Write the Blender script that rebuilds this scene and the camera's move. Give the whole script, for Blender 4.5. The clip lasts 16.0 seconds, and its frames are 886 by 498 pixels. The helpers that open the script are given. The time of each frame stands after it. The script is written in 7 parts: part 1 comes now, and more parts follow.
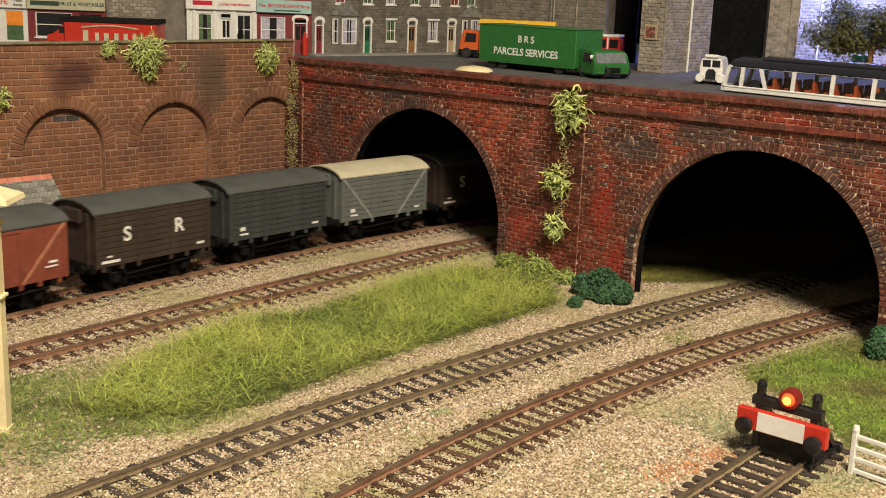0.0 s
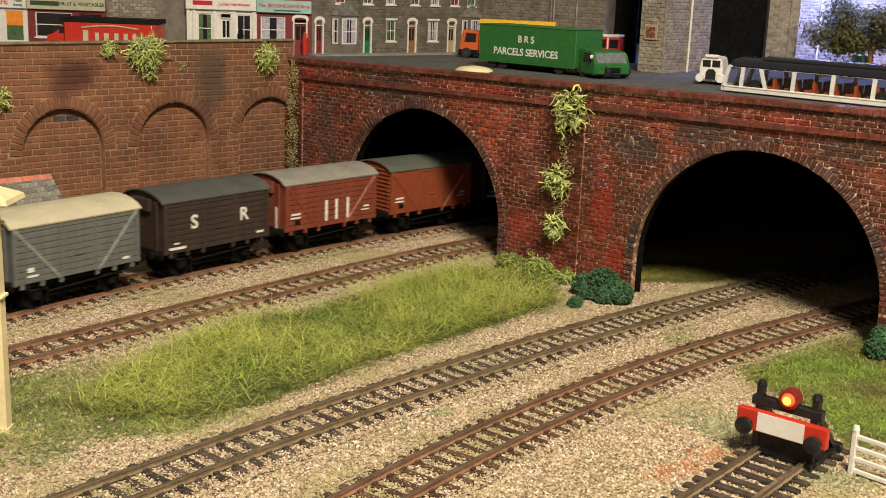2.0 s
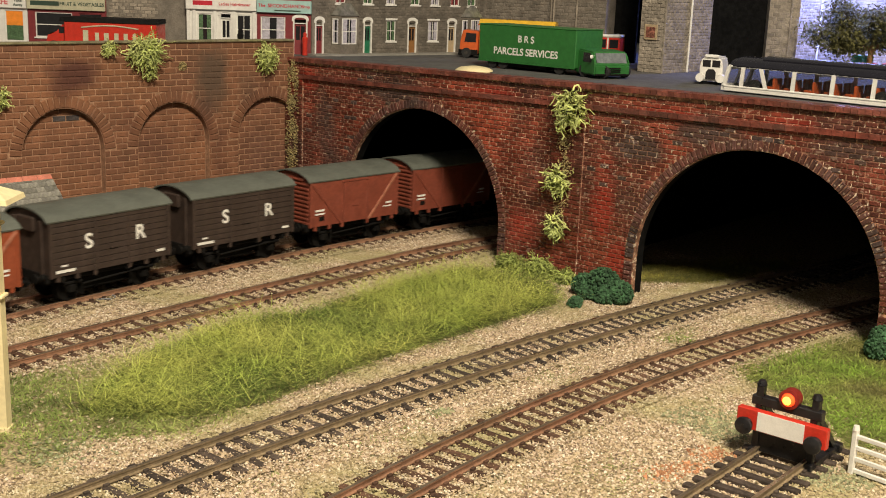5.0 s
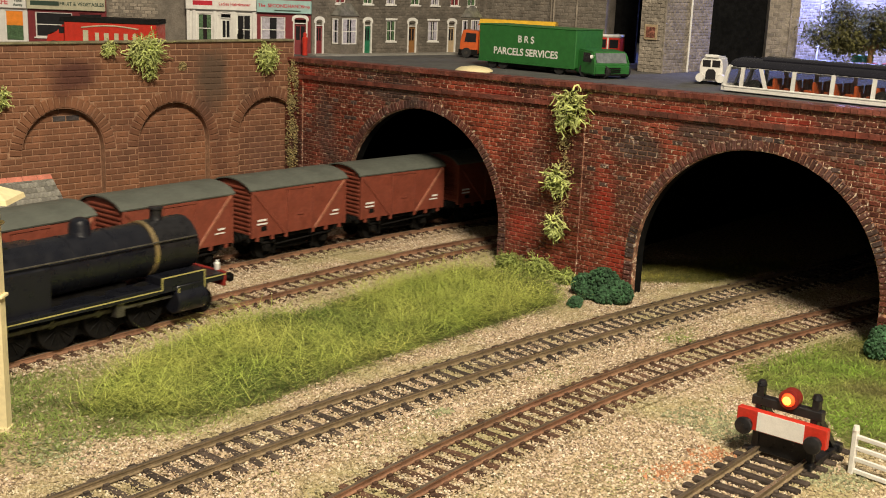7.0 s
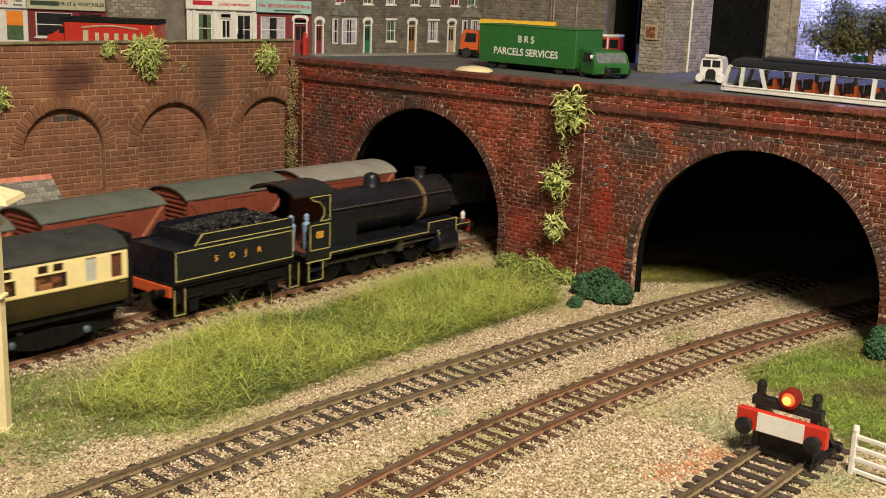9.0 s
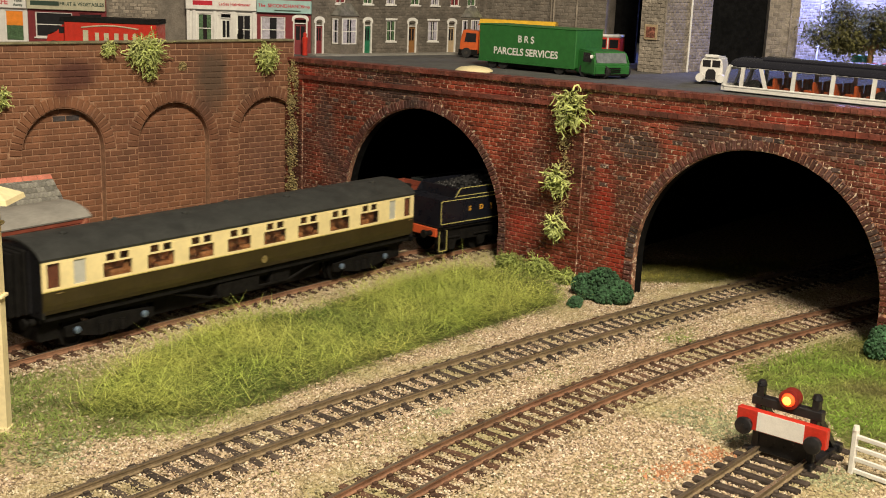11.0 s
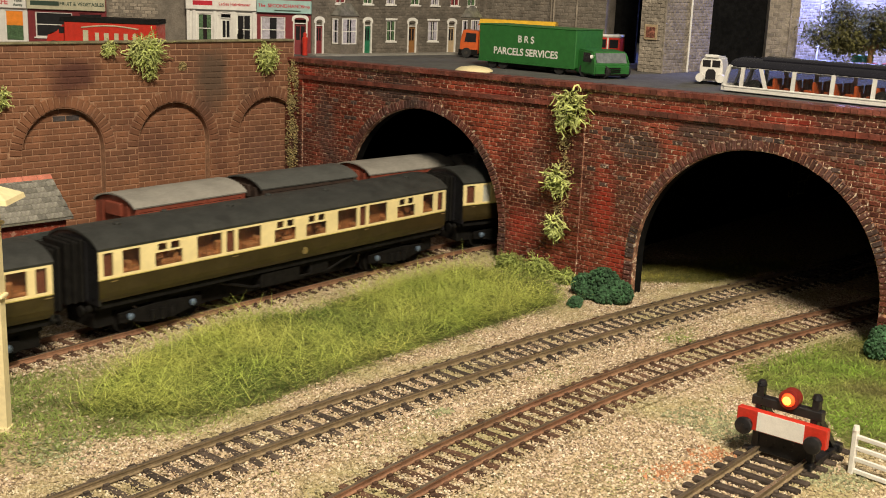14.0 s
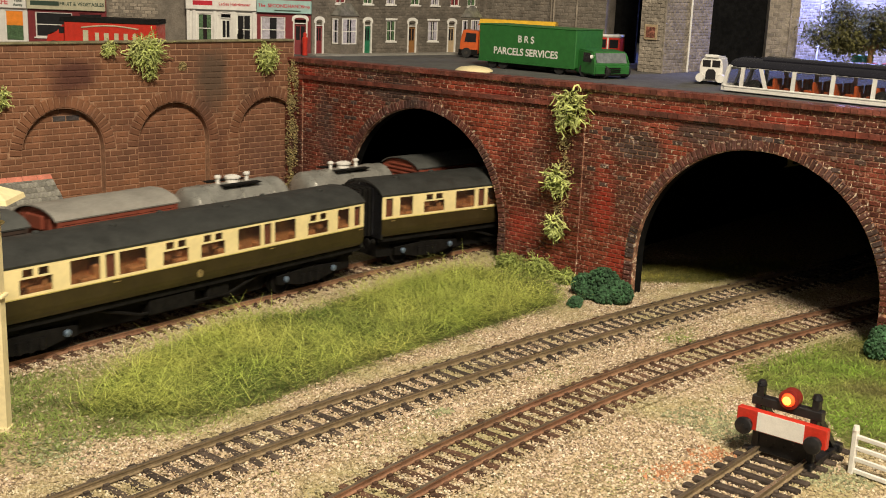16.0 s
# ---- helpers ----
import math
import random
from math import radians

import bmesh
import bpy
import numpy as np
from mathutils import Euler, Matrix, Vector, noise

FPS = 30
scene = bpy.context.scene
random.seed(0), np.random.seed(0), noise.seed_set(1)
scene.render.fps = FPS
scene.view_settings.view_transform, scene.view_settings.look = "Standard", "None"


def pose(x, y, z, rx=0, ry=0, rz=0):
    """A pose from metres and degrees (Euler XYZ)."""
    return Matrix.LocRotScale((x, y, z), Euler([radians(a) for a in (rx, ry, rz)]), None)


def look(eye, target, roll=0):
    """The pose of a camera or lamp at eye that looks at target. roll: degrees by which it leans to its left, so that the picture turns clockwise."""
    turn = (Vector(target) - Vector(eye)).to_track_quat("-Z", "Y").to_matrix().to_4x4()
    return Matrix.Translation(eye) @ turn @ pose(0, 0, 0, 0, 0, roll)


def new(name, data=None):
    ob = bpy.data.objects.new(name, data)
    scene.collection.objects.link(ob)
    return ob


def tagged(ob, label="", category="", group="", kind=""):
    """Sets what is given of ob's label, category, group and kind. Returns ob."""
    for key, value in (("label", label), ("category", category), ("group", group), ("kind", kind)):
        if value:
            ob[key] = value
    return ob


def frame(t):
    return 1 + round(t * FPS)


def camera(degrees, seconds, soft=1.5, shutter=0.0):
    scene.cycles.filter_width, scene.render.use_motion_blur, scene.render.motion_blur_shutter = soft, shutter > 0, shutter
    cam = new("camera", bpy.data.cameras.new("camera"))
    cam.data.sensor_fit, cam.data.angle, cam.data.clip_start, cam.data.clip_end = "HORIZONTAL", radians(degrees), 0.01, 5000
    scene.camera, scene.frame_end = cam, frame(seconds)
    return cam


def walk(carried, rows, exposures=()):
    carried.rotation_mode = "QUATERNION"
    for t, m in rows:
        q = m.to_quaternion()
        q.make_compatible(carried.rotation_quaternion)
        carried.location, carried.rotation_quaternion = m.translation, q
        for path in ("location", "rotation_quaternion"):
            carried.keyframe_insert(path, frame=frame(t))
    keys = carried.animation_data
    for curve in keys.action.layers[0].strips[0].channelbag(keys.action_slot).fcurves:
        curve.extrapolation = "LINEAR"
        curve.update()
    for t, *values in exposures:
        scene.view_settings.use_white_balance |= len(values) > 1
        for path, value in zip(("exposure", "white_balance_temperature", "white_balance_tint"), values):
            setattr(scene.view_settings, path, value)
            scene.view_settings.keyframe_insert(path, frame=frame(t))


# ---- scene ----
cam = camera(42.8, 16.0, soft=1.0, shutter=0.5)
EYE = (0.0, 0.0, 0.151)
VIEW = look(EYE, (0.0, math.cos(radians(13.3)), 0.151 - math.sin(radians(13.3))), 2.2)
walk(cam, [(0.0, VIEW), (16.0, VIEW)], exposures=((0.0, 0.0), (16.0, 0.0)))

# ---- light: a dim hall and the layout's own lamps ----
world = bpy.data.worlds.new("hall")
world.use_nodes = True
world.node_tree.nodes["Background"].inputs[0].default_value = (1.0, 0.90, 0.76, 1)
world.node_tree.nodes["Background"].inputs[1].default_value = 0.16
scene.world = world


def area_lamp(name, eye, target, sx, sy, power, colour):
    li = bpy.data.lights.new(name, "AREA")
    li.shape, li.size, li.size_y, li.energy, li.color = "RECTANGLE", sx, sy, power, colour
    ob = new(name, li)
    ob.matrix_world = look(eye, target)
    return ob


area_lamp("layout_lamp", (0.17, -0.20, 0.80), (0.0, 0.55, 0.0), 0.24, 0.14, 17.4, (1.0, 0.86, 0.655))
area_lamp("blue_lamp", (0.323, 0.9216, 0.232), (0.323, 0.965, 0.131), 0.05, 0.03, 1.6, (0.22, 0.30, 1.0))

# the walls and the street share one frame, slightly under the tracks' scale
BACK_SCALE = 0.965
BACK = Matrix.Translation(EYE) @ Matrix.Scale(BACK_SCALE, 4) @ Matrix.Translation((-EYE[0], -EYE[1], -EYE[2]))
# ---- helpers in millimetres ----
MM = 0.001
RT2 = math.sqrt(2)


def mmpose(x, y, z, rx=0, ry=0, rz=0):
    return pose(x * MM, y * MM, z * MM, rx, ry, rz)


def mesh_of(name, bm, mats, smooth=False):
    bmesh.ops.recalc_face_normals(bm, faces=bm.faces)
    me = bpy.data.meshes.new(name)
    bm.to_mesh(me)
    bm.free()
    me.transform(Matrix.Scale(MM, 4))
    for m in mats if isinstance(mats, (list, tuple)) else (mats,):
        me.materials.append(m)
    if smooth:
        me.polygons.foreach_set("use_smooth", [True] * len(me.polygons))
        me.set_sharp_from_angle(angle=radians(38))
    return me


def part(name, bm, mat, parent=None, label="", smooth=False, at=None, kind=""):
    ob = new(name, mesh_of(name, bm, mat, smooth))
    if parent is not None:
        ob.parent = parent
    if at is not None:
        ob.matrix_basis = at
    return tagged(ob, label=label, kind=kind)


def piece(name, me, parent, at):
    ob = new(name, me)
    ob.parent = parent
    ob.matrix_basis = at
    return ob


def root(name, at, label, category, group="", kind=""):
    ob = new(name)
    ob.empty_display_size = 0.01
    ob.matrix_basis = at
    return tagged(ob, label=label, category=category, group=group, kind=kind)


def box(bm, x0, x1, y0, y1, z0, z1, bev=0.0, mi=0):
    m = Matrix.LocRotScale(((x0 + x1) / 2, (y0 + y1) / 2, (z0 + z1) / 2), None, (abs(x1 - x0), abs(y1 - y0), abs(z1 - z0)))
    r = bmesh.ops.create_cube(bm, size=1.0, matrix=m)
    fs = {f for v in r["verts"] for f in v.link_faces}
    for f in fs:
        f.material_index = mi
    if bev > 0:
        es = list({e for v in r["verts"] for e in v.link_edges})
        o = bmesh.ops.bevel(bm, geom=es, offset=bev, segments=1, affect="EDGES", profile=0.5)
        for f in o["faces"]:
            f.material_index = mi


def cyl(bm, a, b, r0, r1=None, seg=14, mi=0):
    a, b = Vector(a), Vector(b)
    q = (b - a).to_track_quat("Z", "Y").to_matrix().to_4x4()
    r = bmesh.ops.create_cone(bm, cap_ends=True, segments=seg, radius1=r0, radius2=r0 if r1 is None else r1, depth=(b - a).length, matrix=Matrix.Translation((a + b) / 2) @ q)
    for f in {f for v in r["verts"] for f in v.link_faces}:
        f.material_index = mi


def prism(bm, prof, x0, x1, axis="x", mi=0):
    """Extrude a closed profile; axis x: profile is (y, z); y: (x, z); z: (x, y)."""
    def pt(p, d):
        return {"x": (d, p[0], p[1]), "y": (p[0], d, p[1]), "z": (p[0], p[1], d)}[axis]
    va = [bm.verts.new(pt(p, x0)) for p in prof]
    vb = [bm.verts.new(pt(p, x1)) for p in prof]
    n = len(prof)
    fs = [bm.faces.new(va), bm.faces.new(vb[::-1])]
    fs += [bm.faces.new((va[i], vb[i], vb[(i + 1) % n], va[(i + 1) % n])) for i in range(n)]
    for f in fs:
        f.material_index = mi
    return fs


def lathe(bm, prof, at=(0, 0, 0), seg=18, mi=0, axis="z"):
    rings = []
    for r, h in prof:
        ring = []
        for k in range(seg):
            a = 2 * math.pi * k / seg
            c, s = r * math.cos(a), r * math.sin(a)
            p = {"z": (c, s, h), "x": (h, c, s), "y": (c, h, s)}[axis]
            ring.append(bm.verts.new((at[0] + p[0], at[1] + p[1], at[2] + p[2])))
        rings.append(ring)
    for a, b in zip(rings, rings[1:]):
        for k in range(seg):
            bm.faces.new((a[k], a[(k + 1) % seg], b[(k + 1) % seg], b[k])).material_index = mi
    for ring in (rings[0], rings[-1]):
        bm.faces.new(ring).material_index = mi


def tube(bm, pts, r, seg=8, mi=0):
    for a, b in zip(pts, pts[1:]):
        cyl(bm, a, b, r, seg=seg, mi=mi)


LETTERS = {}


def lettering(text, height, mat, parent, at, label="", name="lettering"):
    """Flat letters in local xy, height in millimetres, slightly thick."""
    key = (text, height, mat.name)
    if key not in LETTERS:
        cu = bpy.data.curves.new("letters", "FONT")
        cu.body, cu.size, cu.extrude, cu.align_x, cu.align_y = text, height / 0.72 * MM, 0.00006, "CENTER", "CENTER"
        cu.offset = height * 0.028 * MM
        tmp = bpy.data.objects.new("letters", cu)
        scene.collection.objects.link(tmp)
        bpy.context.view_layer.update()
        me = bpy.data.meshes.new_from_object(tmp.evaluated_get(bpy.context.evaluated_depsgraph_get()))
        bpy.data.objects.remove(tmp)
        me.materials.clear()
        me.materials.append(mat)
        LETTERS[key] = me
    ob = new(name, LETTERS[key])
    ob.parent, ob.matrix_basis = parent, at
    return tagged(ob, label=label)


# ---- materials ----
def mat(name, col, rough=0.6, metal=0.0, var=0.15, scale=0.25, fine=2.0, bump=0.15, col2=None, amount=0.5, stain=0.04, rand=0.0, island=0.0, spec=0.4, emit=0.0, alpha=1.0, trans=0.0, pos=False, glint=0.0, odd=None):
    """A worn surface: patches at 1/stain mm, mottling at 1/scale mm and grain at 1/fine mm."""
    m = bpy.data.materials.new(name)
    m.use_nodes = True
    nt = m.node_tree
    N, L = nt.nodes, nt.links
    bs = N["Principled BSDF"]
    bs.inputs["Roughness"].default_value, bs.inputs["Metallic"].default_value = rough, metal
    bs.inputs["Specular IOR Level"].default_value = spec
    if pos:
        src = N.new("ShaderNodeNewGeometry").outputs["Position"]
    else:
        src = N.new("ShaderNodeTexCoord").outputs["Object"]
    mp = N.new("ShaderNodeVectorMath")
    mp.operation = "SCALE"
    mp.inputs["Scale"].default_value = 1000.0
    L.new(src, mp.inputs[0])

    def nz(sc, detail=3.0):
        n = N.new("ShaderNodeTexNoise")
        n.inputs["Scale"].default_value, n.inputs["Detail"].default_value = sc, detail
        L.new(mp.outputs[0], n.inputs["Vector"])
        return n.outputs["Fac"]

    def ramp(fac, a, b, lo=0.35, hi=0.65):
        r = N.new("ShaderNodeMapRange")
        r.inputs["From Min"].default_value, r.inputs["From Max"].default_value = lo, hi
        r.inputs["To Min"].default_value, r.inputs["To Max"].default_value = a, b
        L.new(fac, r.inputs["Value"])
        return r.outputs[0]

    def mix(fac, a, b):
        x = N.new("ShaderNodeMix")
        x.data_type = "RGBA"
        if isinstance(fac, float):
            x.inputs[0].default_value = fac
        else:
            L.new(fac, x.inputs[0])
        for i, v in ((6, a), (7, b)):
            if isinstance(v, tuple):
                x.inputs[i].default_value = (*v, 1)
            else:
                L.new(v, x.inputs[i])
        return x.outputs[2]

    def times(c, fac):
        x = N.new("ShaderNodeVectorMath")
        x.operation = "SCALE"
        L.new(c, x.inputs[0])
        L.new(fac, x.inputs["Scale"])
        return x.outputs[0]

    c = mix(ramp(nz(stain, 4.0), 0.0, amount), tuple(col), tuple(col2 or [v * (1 - var) for v in col]))
    c = times(c, ramp(nz(scale), 1 - var, 1 + var))
    c = times(c, ramp(nz(fine, 1.0), 1 - var * 0.6, 1 + var * 0.6))
    if odd:
        g = N.new("ShaderNodeNewGeometry")
        c = mix(ramp(g.outputs["Random Per Island"], 0.0, 0.9, 0.45, 0.85), c, odd)
    # pale flecks in the colour imitate glints on brick and mortar edges
    if glint:
        c = mix(ramp(nz(0.55, 1.0), 0.0, glint, 0.61, 0.66), c, (0.72, 0.60, 0.46))
    if rand:
        o = N.new("ShaderNodeObjectInfo")
        c = times(c, ramp(o.outputs["Random"], 1 - rand, 1 + rand, 0.0, 1.0))
    if island:
        g = N.new("ShaderNodeNewGeometry")
        c = times(c, ramp(g.outputs["Random Per Island"], 1 - island, 1 + island, 0.0, 1.0))
    L.new(c, bs.inputs["Base Color"])
    L.new(ramp(nz(scale * 1.7), max(0.03, rough - 0.12), min(1.0, rough + 0.12)), bs.inputs["Roughness"])
    if bump:
        b = N.new("ShaderNodeBump")
        b.inputs["Strength"].default_value, b.inputs["Distance"].default_value = bump, 0.0006
        L.new(nz(fine, 2.0), b.inputs["Height"])
        L.new(b.outputs[0], bs.inputs["Normal"])
    if emit:
        bs.inputs["Emission Color"].default_value, bs.inputs["Emission Strength"].default_value = (*col, 1), emit
    if trans:
        bs.inputs["Transmission Weight"].default_value = trans
    bs.inputs["Alpha"].default_value = alpha
    return m


def drift(m, spots, scale=0.05):
    """Old stains: each spot is a centre and radii in millimetres, a colour and a strength, with a ragged edge."""
    nt = m.node_tree
    N, L = nt.nodes, nt.links
    bs = N["Principled BSDF"]
    geo = N.new("ShaderNodeNewGeometry")
    nz = N.new("ShaderNodeTexNoise")
    nz.inputs["Scale"].default_value, nz.inputs["Detail"].default_value = scale * 1000.0, 5.0
    L.new(geo.outputs["Position"], nz.inputs["Vector"])
    for (x, y, z), (rx, ry, rz), colour, strength in spots:
        sub = N.new("ShaderNodeVectorMath")
        sub.operation = "SUBTRACT"
        sub.inputs[1].default_value = (x * 0.001, y * 0.001, z * 0.001)
        L.new(geo.outputs["Position"], sub.inputs[0])
        mul = N.new("ShaderNodeVectorMath")
        mul.operation = "MULTIPLY"
        mul.inputs[1].default_value = (1000.0 / rx, 1000.0 / ry, 1000.0 / rz)
        L.new(sub.outputs[0], mul.inputs[0])
        ln = N.new("ShaderNodeVectorMath")
        ln.operation = "LENGTH"
        L.new(mul.outputs[0], ln.inputs[0])
        add = N.new("ShaderNodeMath")
        add.operation = "MULTIPLY_ADD"
        add.inputs[1].default_value, add.inputs[2].default_value = 1.9, -0.95
        L.new(nz.outputs["Fac"], add.inputs[0])
        tot = N.new("ShaderNodeMath")
        L.new(ln.outputs["Value"], tot.inputs[0])
        L.new(add.outputs[0], tot.inputs[1])
        mr = N.new("ShaderNodeMapRange")
        mr.inputs["From Min"].default_value, mr.inputs["From Max"].default_value = 1.1, 0.35
        mr.inputs["To Min"].default_value, mr.inputs["To Max"].default_value = 0.0, strength
        L.new(tot.outputs[0], mr.inputs["Value"])
        mx = N.new("ShaderNodeMix")
        mx.data_type = "RGBA"
        L.new(mr.outputs[0], mx.inputs[0])
        L.new(bs.inputs["Base Color"].links[0].from_socket, mx.inputs[6])
        mx.inputs[7].default_value = (*colour, 1)
        L.new(mx.outputs[2], bs.inputs["Base Color"])
    return m


def chippings(name, stops, dust, amount):
    """Loose granite: every chip takes its own colour, dust lies over them in patches."""
    m = mat(name, (0.5, 0.4, 0.3), 0.85, var=0.12, scale=0.3, fine=0.9, bump=0.15, pos=True)
    nt = m.node_tree
    N, L = nt.nodes, nt.links
    bs = N["Principled BSDF"]
    geo = N.new("ShaderNodeNewGeometry")
    cr = N.new("ShaderNodeValToRGB")
    while len(cr.color_ramp.elements) < len(stops):
        cr.color_ramp.elements.new(0.5)
    for e, (q, c) in zip(cr.color_ramp.elements, stops):
        e.position, e.color = q, (*c, 1)
    L.new(geo.outputs["Random Per Island"], cr.inputs[0])
    nz = N.new("ShaderNodeTexNoise")
    nz.inputs["Scale"].default_value, nz.inputs["Detail"].default_value = 22.0, 4.0
    L.new(geo.outputs["Position"], nz.inputs["Vector"])
    mr = N.new("ShaderNodeMapRange")
    mr.inputs["From Min"].default_value, mr.inputs["From Max"].default_value, mr.inputs["To Max"].default_value = 0.48, 0.66, amount
    L.new(nz.outputs["Fac"], mr.inputs["Value"])
    mx = N.new("ShaderNodeMix")
    mx.data_type = "RGBA"
    L.new(mr.outputs[0], mx.inputs[0])
    L.new(cr.outputs[0], mx.inputs[6])
    mx.inputs[7].default_value = (*dust, 1)
    L.new(mx.outputs[2], bs.inputs["Base Color"])
    return m


M = {}
M["brick_red"] = mat("brick_red", (0.238, 0.050, 0.029), 0.36, var=0.38, scale=0.06, fine=1.1, bump=0.5, col2=(0.060, 0.031, 0.027), amount=0.9, stain=0.017, rand=0.3, island=0.35, pos=True, glint=0.22)
M["mortar_red"] = mat("mortar_red", (0.36, 0.19, 0.12), 0.5, var=0.5, scale=0.3, fine=1.0, bump=0.5, col2=(0.17, 0.09, 0.065), amount=0.85, stain=0.02, glint=1.0)
M["brick_brown"] = mat("brick_brown", (0.205, 0.090, 0.044), 0.75, var=0.13, scale=0.1, fine=1.1, bump=0.2, col2=(0.105, 0.05, 0.035), amount=0.85, stain=0.014, rand=0.1, island=0.12, pos=True)
M["mortar_brown"] = mat("mortar_brown", (0.33, 0.19, 0.115), 0.85, var=0.2, scale=0.3, fine=1.5, col2=(0.22, 0.12, 0.075))
M["brick_blue"] = mat("brick_blue", (0.07, 0.06, 0.06), 0.55, var=0.3, scale=0.3, fine=1.2, rand=0.3)
# near-black that stands in for deep shade in arches and gaps
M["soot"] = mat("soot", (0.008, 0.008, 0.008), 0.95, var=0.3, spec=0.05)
M["ballast_base"] = mat("ballast_base", (0.36, 0.28, 0.18), 0.95, var=0.4, scale=0.5, fine=1.0, bump=0.8, col2=(0.30, 0.27, 0.13), amount=0.6, stain=0.03, pos=True)
M["stone"] = chippings("stone", ((0.0, (0.16, 0.115, 0.085)), (0.16, (0.27, 0.195, 0.12)), (0.38, (0.44, 0.34, 0.215)), (0.60, (0.55, 0.44, 0.29)), (0.76, (0.53, 0.40, 0.31)), (0.91, (0.66, 0.58, 0.44)), (1.0, (0.88, 0.80, 0.66))), (0.34, 0.32, 0.14), 0.65)
M["soil"] = mat("soil", (0.19, 0.19, 0.075), 0.95, var=0.35, scale=0.3, fine=1.0, bump=0.7, col2=(0.25, 0.2, 0.1), stain=0.02, pos=True)
M["rail_rust"] = mat("rail_rust", (0.27, 0.165, 0.10), 0.7, metal=0.2, var=0.25, scale=0.08, fine=0.9, col2=(0.24, 0.10, 0.065), stain=0.015, pos=True)
M["rail_olive"] = mat("rail_olive", (0.25, 0.19, 0.115), 0.7, metal=0.2, var=0.25, scale=0.08, fine=0.9, pos=True)
M["rail_top"] = mat("rail_top", (0.42, 0.33, 0.24), 0.35, metal=0.85, var=0.2, scale=0.1, fine=1.0, pos=True)
M["sleeper"] = mat("sleeper", (0.06, 0.045, 0.036), 0.8, var=0.3, scale=0.3, fine=1.2, bump=0.4, rand=0.35, pos=True)
M["sleeper_brown"] = mat("sleeper_brown", (0.085, 0.045, 0.028), 0.8, var=0.3, scale=0.3, fine=1.2, bump=0.4, rand=0.35, pos=True)
M["grass"] = mat("grass", (0.52, 0.54, 0.14), 0.5, var=0.15, scale=0.05, fine=0.3, bump=0, col2=(0.34, 0.44, 0.085), amount=0.9, stain=0.02, island=0.45, pos=True)
M["grass_short"] = mat("grass_short", (0.29, 0.33, 0.10), 0.8, var=0.25, scale=0.05, fine=0.3, bump=0, col2=(0.13, 0.20, 0.04), amount=0.9, stain=0.02, island=0.4, pos=True)
M["ivy"] = mat("ivy", (0.50, 0.54, 0.20), 0.6, var=0.25, scale=0.15, fine=0.5, bump=0, col2=(0.30, 0.38, 0.10), island=0.4)
M["foam_dark"] = mat("foam_dark", (0.04, 0.10, 0.045), 0.9, var=0.3, scale=0.3, fine=0.8, bump=0.5, island=0.5)
M["foam_mid"] = mat("foam_mid", (0.30, 0.36, 0.10), 0.9, var=0.3, scale=0.3, fine=0.8, bump=0.5, island=0.5)
M["moss"] = mat("moss", (0.33, 0.27, 0.12), 0.95, var=0.35, scale=0.3, fine=0.9, bump=0.6, col2=(0.15, 0.12, 0.06), island=0.4)
M["asphalt"] = mat("asphalt", (0.098, 0.098, 0.097), 0.85, var=0.15, scale=0.1, fine=1.2, bump=0.2, pos=True)
M["pavement"] = mat("pavement", (0.27, 0.26, 0.23), 0.85, var=0.12, scale=0.1, fine=1.0, pos=True)
M["stone_grey"] = mat("stone_grey", (0.27, 0.235, 0.19), 0.85, var=0.2, scale=0.15, fine=0.9, bump=0.3, rand=0.15, island=0.22, pos=True)
M["stone_dark"] = mat("stone_dark", (0.165, 0.145, 0.12), 0.85, var=0.2, scale=0.12, fine=0.9, bump=0.3, rand=0.15, island=0.22, pos=True)
M["slate"] = mat("slate", (0.14, 0.135, 0.13), 0.7, var=0.25, scale=0.3, fine=1.0, rand=0.3, island=0.3, col2=(0.2, 0.2, 0.1), stain=0.05)
M["white"] = mat("white", (0.75, 0.74, 0.70), 0.45, var=0.06, bump=0.05)
M["cream"] = mat("cream", (0.80, 0.70, 0.42), 0.55, var=0.08, scale=0.1, fine=0.6, bump=0.1, col2=(0.6, 0.5, 0.3), amount=0.4)
M["black"] = mat("black", (0.012, 0.012, 0.014), 0.38, var=0.25, bump=0.08, spec=0.5)
M["under"] = mat("under", (0.007, 0.0065, 0.006), 0.75, var=0.35, scale=0.3, spec=0.15)
M["iron"] = mat("iron", (0.05, 0.045, 0.04), 0.55, metal=0.5, var=0.3)
M["red_paint"] = mat("red_paint", (0.52, 0.035, 0.02), 0.4, var=0.1, bump=0.05)
M["glass_dark"] = mat("glass_dark", (0.02, 0.02, 0.022), 0.12, var=0.1, bump=0, spec=0.6)
M["yellow_line"] = mat("yellow_line", (0.50, 0.42, 0.14), 0.5, var=0.1, bump=0)
M["brass"] = mat("brass", (0.55, 0.42, 0.22), 0.35, metal=0.8, var=0.1)

# ---- the tracks: s runs to the upper right, t across ----
TRACKS = {
    "A": (0.00035, -0.31754, -422.50, 190.0, 465.0),
    "B": (0.00016, -0.20594, -381.2, 165.0, 490.0),
    "C": (0.00026, -0.19004, -258.07, 120.0, 545.0),
    "D": (0.00056, -0.40944, -168.96, 180.0, 530.0),
    "E": (0.0, -0.09257, -135.4, -1000.0, 1000.0),
}


